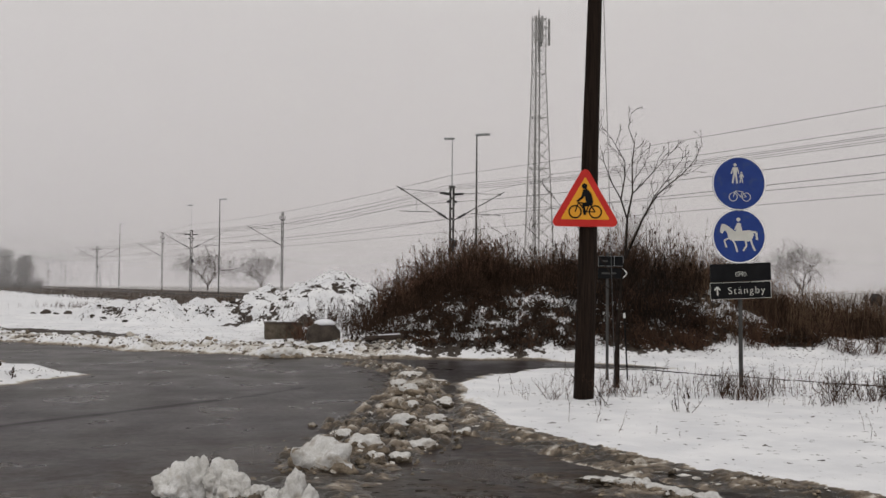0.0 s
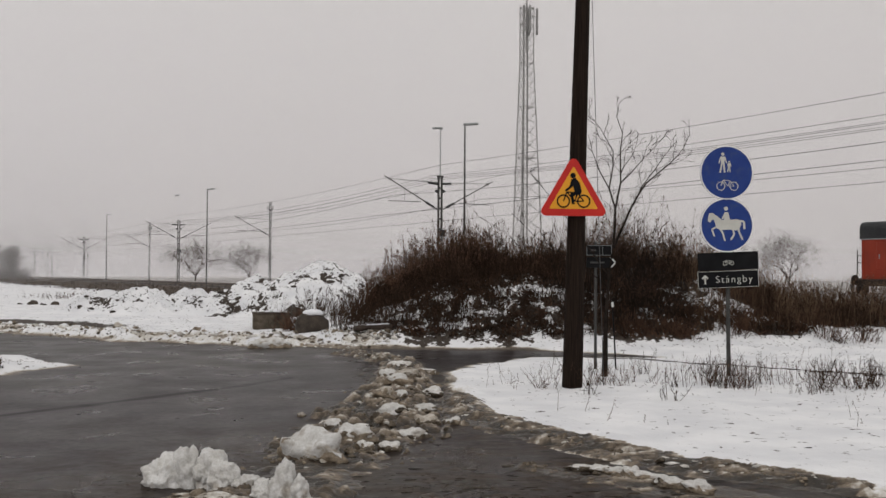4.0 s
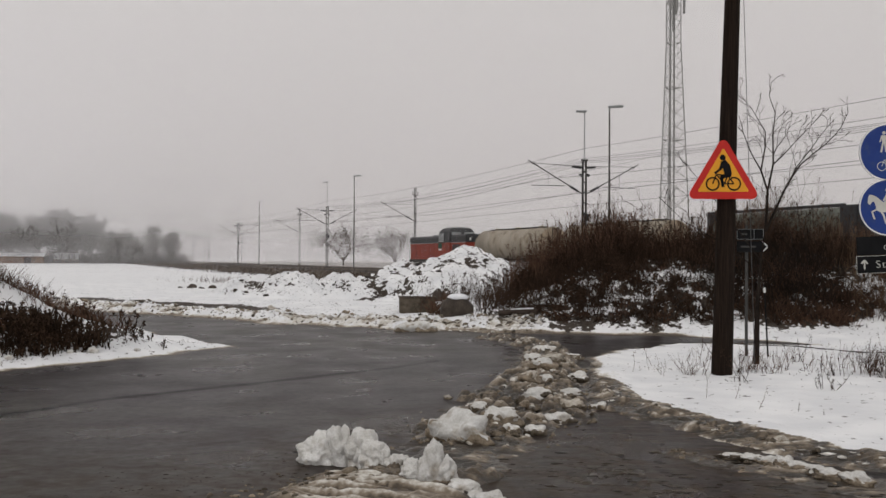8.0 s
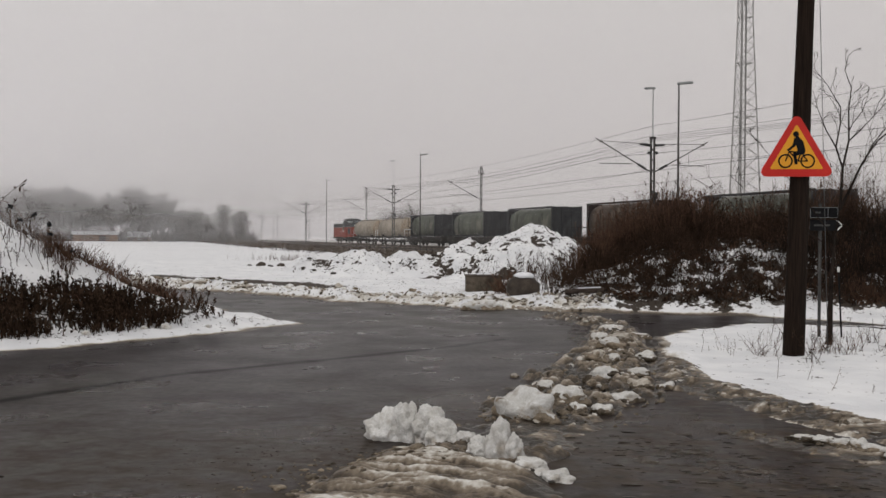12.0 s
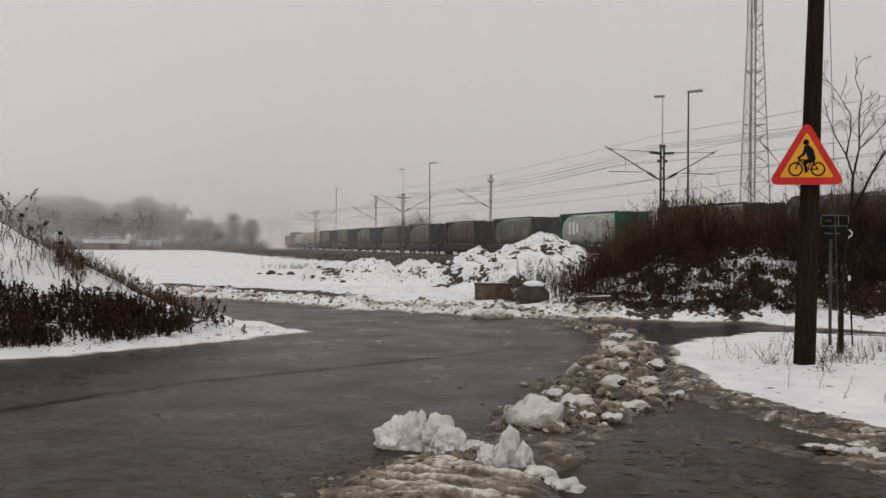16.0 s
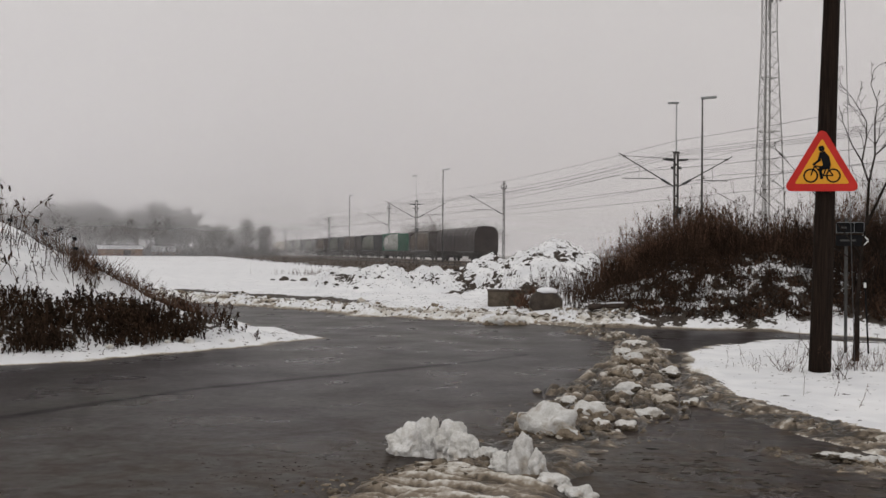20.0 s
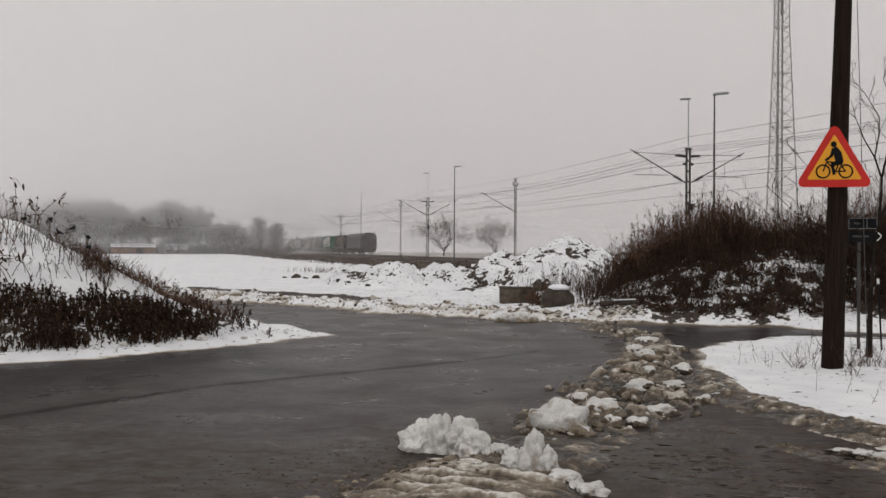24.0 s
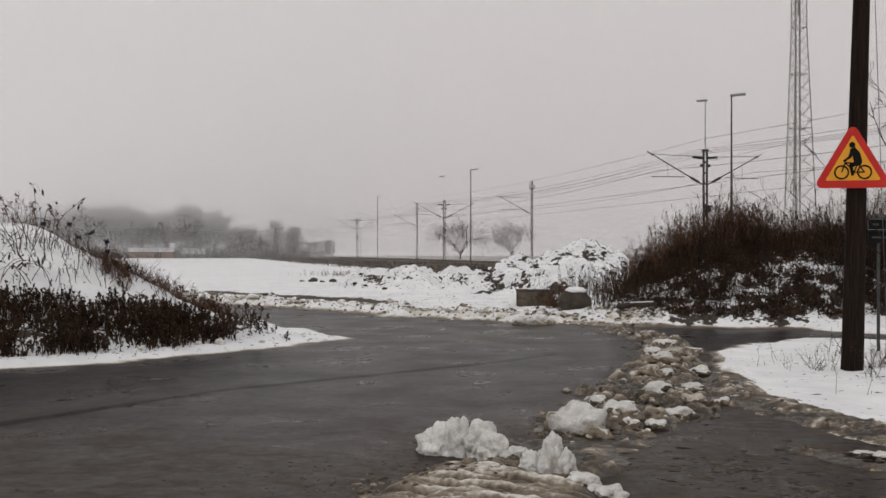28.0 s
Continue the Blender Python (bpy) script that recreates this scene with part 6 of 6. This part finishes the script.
    body = ((49.0, 4.4), (48.6, 5.2), (48.4, 7.4), (49.2, 7.9), (49.8, 7.0), (50.6, 6.8), (51.2, 8.4), (51.4, 9.8), (53.0, 10.6), (57.2, 10.4), (59.0, 10.8), (60.4, 9.8), (61.0, 8.4), (60.6, 7.2), (59.6, 6.6), (56.2, 6.8), (53.8, 7.0), (52.0, 5.6), (50.3, 4.5))
    g.plate([at(x, z) for x, z in body], -0.005, 0)
    for k, (w, pts) in enumerate(((0.022, ((51.6, 9.6), (49.9, 10.4), (50.8, 13.0))), (0.024, ((53.0, 10.2), (54.0, 11.8), (54.8, 14.6))), (0.026, ((57.8, 10.2), (58.3, 12.2), (57.0, 14.2))), (0.026, ((59.8, 9.8), (60.3, 11.8), (61.5, 14.2))), (0.03, ((60.4, 7.2), (61.9, 7.4), (62.2, 10.2))))):
        for p, q in zip(pts[:-1], pts[1:]):
            bar_between(g, at(*p), at(*q), w, -0.0052 - 0.0002 * k, 0)


def draw_rider(g):
    def at(x, z):
        return ((x - 55.5) * 0.04, (8.8 - z) * 0.04)
    for p, q, w in (((54.8, 4.6), (53.8, 6.6), 0.022), ((55.2, 6.8), (54.6, 9.6), 0.035)):
        bar_between(g, at(*p), at(*q), w, -0.0064, 0)
    g.plate([at(54.6, 4.0), at(56.0, 4.0), at(56.7, 7.0), at(54.4, 7.1)], -0.0068, 0)
    g.ring(*at(55.2, 2.7), 0.03, 0.002, -0.005, 0, 12)


disc_sign(3.15, "round blue sign with white walking and bicycle symbols", (("adult_symbol", lambda g: draw_walker(g, -0.06, 0.0, 0.3)), ("child_symbol", lambda g: draw_walker(g, 0.035, 0.01, 0.165)), ("bicycle_symbol", lambda g: bicycle_symbol(g, 0.01, -0.2, 0.33, -0.005, 0, line=0.024))))
disc_sign(2.345, "round blue sign with a white horse symbol", (("horse_symbol", draw_horse), ("rider_symbol", draw_rider)))


def text(body, size, mat, m, parent, name="lettering"):
    cu = bpy.data.curves.new(name, "FONT")
    cu.body, cu.size, cu.align_x, cu.align_y, cu.extrude, cu.space_character = body, size, "CENTER", "CENTER", 0.002, 1.22
    cu.offset = -0.0022
    tmp = bpy.data.objects.new(name, cu)
    scene.collection.objects.link(tmp)
    me = bpy.data.meshes.new_from_object(tmp.evaluated_get(bpy.context.evaluated_depsgraph_get()))
    bpy.data.objects.remove(tmp)
    me.materials.clear()
    me.materials.append(mat)
    ob = new(name, me)
    ob.parent = parent
    ob.matrix_basis = m
    return ob


def board(w, h):
    g = Geo().box(0, 0.01, 0, w, 0.02, h)
    return g


def frame_lines(w, h, t=0.0055):
    return Geo().box(0, -0.002, h / 2 - t, w - t, 0.005, t).box(0, -0.002, -h / 2 + t, w - t, 0.005, t).box(-w / 2 + t, -0.002, 0, t, 0.005, h - t).box(w / 2 - t, -0.002, 0, t, 0.005, h - t)


b1 = thing("route_board", pose(4.33, 15.77, 1.795, 0, -2.6, 4), "black cycle route board with a small white bicycle", "sign board")
part("panel", board(0.94, 0.27), M_BLACK, b1, bevel=0.004)
g = Geo()
bicycle_symbol(g, 0, -0.03, 0.17, -0.005, 0, line=0.028)
part("symbol", g, M_SYMBOL, b1)
b2 = thing("direction_board", pose(4.33, 15.77, 1.52, 0, -2.6, 4), "black direction board with white lettering and an upward arrow", "sign board")
part("panel", board(0.95, 0.26), M_BLACK, b2, bevel=0.004)
part("border", frame_lines(0.95, 0.26), M_SYMBOL, b2)
text("St\u00e5ngby", 0.155, M_SYMBOL, pose(0.09, -0.002, -0.005, 90), b2)
g = Geo()
bar_between(g, (-0.36, -0.065), (-0.36, 0.05), 0.022, -0.005, 0)
bar_between(g, (-0.36, 0.065), (-0.405, 0.015), 0.022, -0.0052, 0)
bar_between(g, (-0.36, 0.065), (-0.315, 0.015), 0.022, -0.0054, 0)
part("arrow", g, M_SYMBOL, b2)

# a second guide sign behind the pole, and a marker stick
guide = thing("guide_post", pose(2.5, 17.05, ground_z(2.5, 17.05)), "thin grey steel post carrying cycle guide boards", "sign post")
part("tube", Geo().tube((0, 0.05, -0.2), (0, 0.05, 2.1), 0.025, 0.025, 8), M_MAST, guide)
g1 = thing("guide_board", pose(2.55, 17.05, 1.98, 0, 0, 3), "small black guide board with unreadable white marks", "sign board")
part("panel", board(0.42, 0.17), M_BLACK, g1, bevel=0.003)
part("border", frame_lines(0.42, 0.17, 0.005).box(0.06, -0.002, 0, 0.005, 0.005, 0.16), M_STEEL, g1)
part("marking_bar", Geo().box(-0.1, -0.003, 0, 0.1, 0.004, 0.03), M_MAST, g1)
g2 = thing("arrow_board", pose(2.55, 17.05, 1.78, 0, 0, 3), "black arrow-shaped guide board with unreadable lettering", "sign board")
part("panel", Geo().plate([(-0.21, -0.085), (0.19, -0.085), (0.28, 0), (0.19, 0.085), (-0.21, 0.085)], 0, 0.02), M_BLACK, g2)
part("marking_bar", Geo().box(-0.03, -0.003, 0.0, 0.24, 0.004, 0.03), M_MAST, g2)
part("arrow_edge", Geo().box(0.23, -0.003, 0.045, 0.11, 0.004, 0.016, Euler((0, 0.78, 0)).to_matrix()).box(0.23, -0.003, -0.045, 0.11, 0.004, 0.016, Euler((0, -0.78, 0)).to_matrix()), M_WHITE, g2)
stick = thing("marker_stick", pose(2.82, 17.0, ground_z(2.82, 17.0), 0, -3, 0), "thin black plastic snow marker stick with a white band", "marker stick")
part("rod", Geo().tube((0, 0, -0.1), (0, 0, 1.15), 0.014, 0.012, 6), M_BLACK, stick)
part("reflector", Geo().tube((0, 0, 1.02), (0, 0, 1.1), 0.02, 0.02, 8), M_WHITE, stick)
disc = thing("railway_disc_sign", pose(18.3, 45.3, 0), "small round dark disc sign on a post", "sign")
part("tube", Geo().tube((0, 0, -0.1), (0, 0, 1.3), 0.03, 0.03, 8), M_STEEL, disc)
part("plate", Geo().tube((0, -0.02, 1.05), (0, -0.04, 1.05), 0.3, 0.3, 24), M_MAST, disc)


g = Geo()
line = [(2.3, 19.75), (3.1, 19.3), (3.9, 18.75), (5.3, 17.45), (6.7, 16.2), (9.0, 14.2)]
for (ax, ay), (bx, by) in zip(line[:-1], line[1:]):
    for k in range(5):
        p, q = Vector((ax, ay, 0)).lerp(Vector((bx, by, 0)), k / 5), Vector((ax, ay, 0)).lerp(Vector((bx, by, 0)), (k + 0.93) / 5)
        g.box((p.x + q.x) / 2, (p.y + q.y) / 2, ground_z((p.x + q.x) / 2, (p.y + q.y) / 2), 0.035, (q - p).length, 0.03, Euler((0, 0, math.atan2(-(q - p).x, (q - p).y))).to_matrix())
lone("path_kerb", g, M_STONE, pose(0, 0, 0), "dark narrow kerb of the path showing through snow", "kerb", kind="structure")


# ---- stones, block and snow clumps ----
def lump(size, seed, mat, name, label, category, group, m, jag=0.32, detail=3, flat=0.0, knob=0.5):
    bm = bmesh.new()
    bmesh.ops.create_icosphere(bm, subdivisions=detail, radius=1.0)
    broad = Vector(size) / max(size[0], size[1])
    for v in bm.verts:
        c = v.co
        e = Vector((c.x * broad.x, c.y * broad.y, c.z * broad.z))
        o = Vector((seed * 3.7, seed * 2.1, seed))
        keep = 1 if not flat or c.z > flat - 0.5 + 0.7 * noise.noise(c * 2.6 + o) else 0.88
        f = keep * (1 + jag * (0.9 * noise.noise(c * 1.15 + o) + 0.55 * noise.noise(c * 2.6 + o)) + jag * knob * (0.6 * noise.noise(e * 4.6 + o) + 0.42 * noise.noise(e * 9 + o) + 0.26 * noise.noise(e * 18 + o)))
        if knob > 0.4:
            f += jag * (0.4 * (0.2 - noise.voronoi(e * 2.2 + o)[0][0] ** 2) - 0.3 * noise.noise(e * 4.6 + o))
        v.co = Vector((c.x * f * size[0], c.y * f * size[1], max(c.z, -0.5) * f * size[2]))
    me = bpy.data.meshes.new(name)
    bm.to_mesh(me)
    bm.free()
    me.materials.append(mat)
    me.shade_smooth()
    ob = new(name, me)
    ob.matrix_basis = m
    return tagged(ob, label, category, group)


SNOW_LABEL = "lump of dirty white ploughed snow lying in slush"
BIG = ((-1.07, 8.78, 0.29, 0.19, 0.19, -25), (-0.83, 9.5, 0.18, 0.14, 0.11, -10), (-0.46, 9.22, 0.1, 0.09, 0.06, 10), (-0.31, 9.95, 0.16, 0.12, 0.08, 15), (-1.1, 10.48, 0.1, 0.1, 0.09, 40), (-0.68, 9.1, 0.08, 0.07, 0.06, 30),
       (-2.04, 7.7, 0.16, 0.14, 0.18, 10), (-1.9, 7.66, 0.12, 0.12, 0.23, 50), (-1.68, 7.58, 0.13, 0.13, 0.19, 50), (-1.55, 7.48, 0.12, 0.11, 0.14, 90), (-1.38, 7.42, 0.08, 0.08, 0.09, 20), (-1.27, 7.32, 0.07, 0.07, 0.07, 60), (-1.06, 6.98, 0.095, 0.09, 0.19, 0), (-0.96, 6.95, 0.07, 0.07, 0.12, 30), (-1.2, 7.02, 0.1, 0.09, 0.08, 70),
       (-0.8, 6.74, 0.12, 0.1, 0.07, -30), (-0.62, 6.6, 0.1, 0.08, 0.06, -20), (1.12, 8.3, 0.13, 0.06, 0.035, -20), (1.36, 8.18, 0.12, 0.06, 0.035, -30), (1.55, 7.95, 0.16, 0.07, 0.04, -40), (1.7, 7.65, 0.12, 0.07, 0.04, -35), (1.25, 8.24, 0.08, 0.06, 0.045, 10), (1.46, 8.06, 0.09, 0.06, 0.05, -50), (1.64, 7.8, 0.08, 0.06, 0.05, 30), (1.85, 7.52, 0.12, 0.07, 0.05, -40),
       (-0.18, 10.8, 0.14, 0.12, 0.07, 40), (0.1, 10.9, 0.1, 0.09, 0.06, 10), (-0.56, 11.5, 0.2, 0.15, 0.11, 30), (-0.2, 11.7, 0.15, 0.13, 0.08, 80), (-0.7, 12.5, 0.17, 0.13, 0.09, 70), (-0.16, 13.3, 0.2, 0.15, 0.1, 50), (-0.55, 12.9, 0.16, 0.12, 0.09, 50), (-0.6, 13.9, 0.18, 0.15, 0.1, 5), (-0.55, 15.0, 0.2, 0.16, 0.1, 20), (-0.85, 15.2, 0.18, 0.14, 0.11, 60), (-0.27, 16.25, 0.18, 0.09, 0.07, 0), (-0.75, 17.2, 0.2, 0.16, 0.1, 25), (-1.55, 11.38, 0.045, 0.04, 0.04, 0))
for k, (x, y, sx, sy, sz, turn) in enumerate(BIG):
    near = y < 8 and x < 0
    m = pose(x, y, max(0.0, ground_z(x, y)) + sz * (0.2 if y < 9.6 else 0.08), 0, 0, turn)
    c = lump((sx, sy, sz), k + 1, M_CLUMP if near else M_SLUSH, "snow_clump", SNOW_LABEL, "snow clump", "snow clumps in the slush", m, 0.46 if near else 0.5, 5 if near else 4, knob=0.41 if near else 0.34)
    # Brown body below a pale cap: soaked slush, plus the underside's shade as colour.
    if not near:
        cap = lump([1.03 * v for v in (sx, sy, sz)], k + 1, M_DIRTY if k % 4 == 1 and y > 10 else M_CLUMP, "snow_cap", "", "", "", pose(0, 0, 0.02 * sz), 0.5, 4, (0.5 if k == 0 else 0.72 + 0.3 * (k % 3) / 2), 0.34)
        cap.parent = c
rng = np.random.default_rng(91)
small = [lump((0.075, 0.065, 0.05), 40 + k, M_DIRTY if k > 4 else M_SLUSH, "slush_clump", "small lump of frozen slush lying on the wet road", "slush clump", "small slush lumps", pose(-0.9 + 0.2 * k, 10 + k, 0.05), 0.6, 3) for k in range(6)]


def strew(n, line, across, lo, hi):
    for k in range(n):
        j = rng.integers(0, len(line) - 1)
        t, w = rng.random(), rng.normal(0, across)
        (ax, ay, aw), (bx, by, bw) = line[j], line[j + 1]
        x, y = ax + (bx - ax) * t + w * aw, ay + (by - ay) * t + rng.normal(0, 0.1)
        s = rng.uniform(lo, hi)
        c = copy_thing(small[k % 6], pose(x, y, max(0, ground_z(x, y)) + 0.012 * s, rng.uniform(-20, 20), rng.uniform(-20, 20), rng.uniform(0, 360)))
        c.scale = (s * rng.uniform(0.8, 1.3), s, s * rng.uniform(0.7, 1.1))


strew(48, RIDGE[2:], 0.36, 0.3, 1.1)
strew(8, CRUMBS, 0.3, 0.3, 0.6)
strew(3, STREAK[:3], 0.3, 0.3, 0.6)
FAR_EDGE = [(x, y + 0.8, 0.9) for x, y in ROAD[11:18]]


def crumbs(n, line, across, lo, hi, seed, label, mat=M_CRUMB, shape=(1, 1, 0.75)):
    """Countless small crumbs of slush along a line, as one mesh."""
    q = np.random.default_rng(seed)
    bm = bmesh.new()
    bmesh.ops.create_icosphere(bm, subdivisions=1, radius=1.0)
    co = np.array([v.co[:] for v in bm.verts])
    tris = np.array([[v.index for v in f.verts] for f in bm.faces])
    bm.free()
    j = q.integers(0, len(line) - 1, n)
    a, b = np.array(line)[j], np.array(line)[j + 1]
    t = q.random((n, 1))
    c = a + (b - a) * t
    c[:, :2] += q.normal(0, across, (n, 2)) * c[:, 2:]
    z = np.maximum(ground_height(c[:, 0], c[:, 1])[0], 0)
    s = lo + (hi - lo) * q.random(n) ** 3.5
    v = co[None] * (1 + q.normal(0, 0.26, (n, len(co), 1))) * (s[:, None] * q.uniform(0.7, 1.25, (n, 3)))[:, None, :] * shape
    v += np.column_stack([c[:, :2], z + 0.05 * s])[:, None, :]
    me = bpy.data.meshes.new("slush_crumbs")
    me.from_pydata(v.reshape(-1, 3).tolist(), [], (tris[None] + (np.arange(n) * len(co))[:, None, None]).reshape(-1, 3).tolist())
    me.materials.append(mat)
    me.shade_smooth()
    return tagged(new("slush_crumbs", me), label, "slush", kind="stuff")


crumbs(1100, RIDGE[2:], 0.46, 0.007, 0.034, 201, "small brown and beige crumbs of slush along the ridge")
crumbs(420, CRUMBS, 0.34, 0.005, 0.022, 203, "small brown crumbs of slush along the snow edge")
# Dark flakes added to stand in for ripple wrinkles in the wet path.
crumbs(700, [(-0.2, 7.9, 0.8), (0.9, 6.9, 0.9), (2.2, 6.2, 0.8)], 0.5, 0.006, 0.026, 212, "thin dark flakes added for the wrinkles in the wet slush", M_FLAKE, (2.4, 0.9, 0.3))
crumbs(520, [(-3.4, 6.0, 0.8), (-2.6, 7.0, 0.7), (-1.7, 8.6, 0.5)], 0.5, 0.004, 0.014, 213, "dark crumbs of slush on the wet road beside the ridge", M_FLAKE, (1.5, 0.9, 0.35))
FRONT = [(-2.35, 5.8, 0.55), (-2.05, 6.4, 0.5), (-1.8, 6.9, 0.42), (-1.5, 7.4, 0.35)]
crumbs(420, FRONT, 0.5, 0.006, 0.026, 207, "brown crumbs of slush along the end of the ridge", M_CRUMB, (1.2, 0.9, 0.6))
crumbs(36, FRONT, 0.3, 0.02, 0.045, 209, "brown lumps of ploughed slush at the end of the ridge", M_CRUMB, (1.3, 0.9, 0.6))
crumbs(160, RIDGE[2:], 0.4, 0.012, 0.05, 208, "pale crumbs of snow along the slush ridge", M_PALE, (1.2, 0.9, 0.7))
crumbs(60, CRUMBS, 0.36, 0.008, 0.035, 209, "pale flakes of snow along the wet snow edge", M_PALE, (2.0, 0.8, 0.6))
crumbs(500, FAR_EDGE, 0.4, 0.02, 0.07, 210, "pale crumbs of snow along the far edge of the road", M_PALE, (1.5, 0.9, 0.8))
crumbs(120, STREAK[:3], 0.4, 0.005, 0.022, 204, "small beige crumbs of slush on the wet road")
crumbs(1900, FAR_EDGE, 0.42, 0.012, 0.06, 205, "grey crumbs of slush along the far edge of the road")
strew(60, FAR_EDGE, 0.45, 0.5, 1.3)

block = thing("concrete_block", pose(-4.75, 28.3, ground_z(-4.75, 28.3), 0, 0, 12), "stained concrete block lying in the snow", "concrete block")
part("body", Geo().box(0, 0, 0.17, 1.0, 0.8, 0.56), M_CONC, block, bevel=0.03)
part("coping", Geo().box(0, 0, 0.44, 1.04, 0.84, 0.05), M_STONE, block, "dark weathered top edge", bevel=0.012)
part("snow_cap", Geo().box(0.12, 0.12, 0.48, 0.6, 0.42, 0.03), M_SNOW, block, bevel=0.012)
rock = lump((0.45, 0.4, 0.44), 5, M_STONE, "boulder", "dark boulder with snow on top beside the block", "boulder", "", pose(-3.42, 26.7, ground_z(-3.42, 26.7) + 0.12), 0.12, 4)
cap = lump((0.27, 0.25, 0.1), 3, M_SNOW, "snow_cap", "", "", "", pose(0.02, -0.02, 0.385), 0.12, 3)
cap.parent = rock
edge_lump = lump((0.45, 0.24, 0.19), 12, M_SLUSH, "slush_clump", "long dark-fronted lump of ploughed slush at the road edge", "slush clump", "", pose(-3.68, 21.9, ground_z(-3.68, 21.9) + 0.05, 0, 0, 8), 0.3, 4, knob=0.34)
cap = lump((0.465, 0.25, 0.2), 12, M_CLUMP, "snow_cap", "", "", "", pose(0, 0, 0.008), 0.3, 4, 0.75, 0.34)
cap.parent = edge_lump
rng = np.random.default_rng(61)
px, py = rng.normal(-3.98, 0.2, 90), rng.normal(27.5, 0.3, 90)
stems(np.column_stack([px, py, [ground_z(a, b) for a, b in zip(px, py)]]), tall(90, 0.25, 0.7, 62), M_STALK, "dead_weeds", "withered brown weeds between the block and the boulder", "weeds", 0.5, 0.012, 5, 0.0, 63)
trunk = thing("fallen_log", pose(-1.55, 22.55, ground_z(-1.55, 22.55) + 0.02, 0, 0, 14), "dark rotten log lying at the foot of the bank", "log")
part("trunk", Geo().line([(-0.42, 0, 0.03), (-0.1, 0.02, 0.05), (0.42, 0, 0.07)], 0.065, 9), M_BARK, trunk)
part("snow_cap", Geo().box(0.1, 0, 0.125, 0.5, 0.07, 0.025, Euler((0, -0.04, 0)).to_matrix()), M_SNOW, trunk, bevel=0.01)
for k, (x, y, s) in enumerate(((-7.55, 14.9, 0.1), (-7.75, 14.6, 0.06), (-7.1, 15.5, 0.05), (-8.2, 13.7, 0.07))):
    lump((s, s * 0.8, s * 0.7), 350 + k, M_CLUMP, "snow_clump", "small lump of snow on the snowy road edge", "snow clump", "snow lumps at the bend", pose(x, y, ground_z(x, y) + s * 0.2), 0.3, 3)
rng = np.random.default_rng(14)
for k in range(70):
    x, y = rng.uniform(-14, -3.5), rng.uniform(34.8, 38)
    if heap(np.array([x]), np.array([y]))[0] < 0.1:
        continue
    s = rng.uniform(0.04, 0.13)
    lump((s, s * 0.8, s * 0.5), 100 + k, M_STONE, "stone", "dark clod of earth sticking out of the snowy heap", "stone", "clods on the heap", pose(x, y, ground_z(x, y) + s * 0.05, 0, 0, 50 * k), 0.3, 2)
for k in range(14):
    x, y = -19.6 + 0.32 * k + rng.normal(0, 0.1), 47.5 + rng.normal(0, 0.3)
    s = rng.uniform(0.08, 0.26)
    lump((s, s * 0.8, s * 0.7), 300 + k, M_STONE, "stone", "dark stone lying in the snowy field", "stone", "stones in the field", pose(x, y, ground_z(x, y) + s * 0.1), 0.3, 2)


def debris(n, inside, seed, weight, label):
    """Small dark bits of dead plants lying on the snow, as one mesh."""
    p = scatter(n, inside, seed, weight)
    q = np.random.default_rng(seed + 1)
    g = Geo()
    for x, y, z in p:
        w, k = q.uniform(0, 3.14), q.uniform(0.008, 0.035)
        d = Vector((math.cos(w) * k, math.sin(w) * k, q.uniform(-0.005, 0.02)))
        g.tube(Vector((x, y, z + 0.006)) - d, Vector((x, y, z + 0.006)) + d, q.uniform(0.003, 0.008), 0.002, 4)
    lone("plant_debris", g, M_STEM, pose(0, 0, 0), label, "plant debris", kind="stuff")


debris(170, (0.6, 11, 8.5, 19.5), 601, lambda a, b: VERGE(a, b) * (0.012 + 0.9 * bell(a, b, 4.5, 14.9, 4, 0.8)), "small dark bits of dead plants lying on the verge snow")
debris(260, (-9.5, -6.4, 12, 17.5), 603, lambda a, b: soft(edge_distance(a, b, ROAD), 0.25, 0.5) * (1 - soft(edge_distance(a, b, ROAD), 0.9, 1.2)), "small dark bits of dead plants on the snowy road edge")
debris(900, (-3, 9, 21.3, 24.5), 605, lambda a, b: soft(edge_distance(a, b, ROAD), 0.1, 0.3), "dead leaves and twigs strewn on the snow at the foot of the bank")
P = scatter(320, (-26, -15, 54, 66), 195, lambda a, b: bell(a, b, -20.7, 60.5, 3.0, 2.0))
stems(P, tall(len(P), 0.15, 0.5, 196), M_STALK, "field_weeds", "strip of dead weeds standing in the snowy field", "weeds", 0.25, 0.008, 5, 0.0, 197)
debris(700, (-22, -3, 24, 34), 609, lambda a, b: 0.3 * soft(edge_distance(a, b, ROAD), 0.5, 1.0) * soft(rough_noise(a, b, 1.1), 0.0, 0.4), "dark bits of straw and earth lying on the snowy field")
debris(2600, (-15, -2, 33, 39.5), 607, lambda a, b: soft(heap(a, b), 0.02, 0.2), "small dark clods and straws on the snowy heap")


# ---- what moves ----
def motions():
    # nose's metres along the line, fitted to the camera's view: about 20 m/s
    front = [(0.0, -113.0), (0.5, -103.2), (2.4, -66.3), (4.8, -20.0), (7.0, 22.6), (9.0, 63.0), (12.0, 125.5), (16.0, 206.3), (20.0, 287.0), (24.0, 367.2), (27.5, 437.0), (28.0, 447.0)]
    gone = 0.0
    for ob, length in zip(TRAIN, LENGTHS):
        mid = gone + length / 2
        gone += length
        walk(ob, [(t, pose(*rail(s - mid, 0, RAIL_TOP), 0, 0, RAIL_TURN)) for t, s in front])


motions()
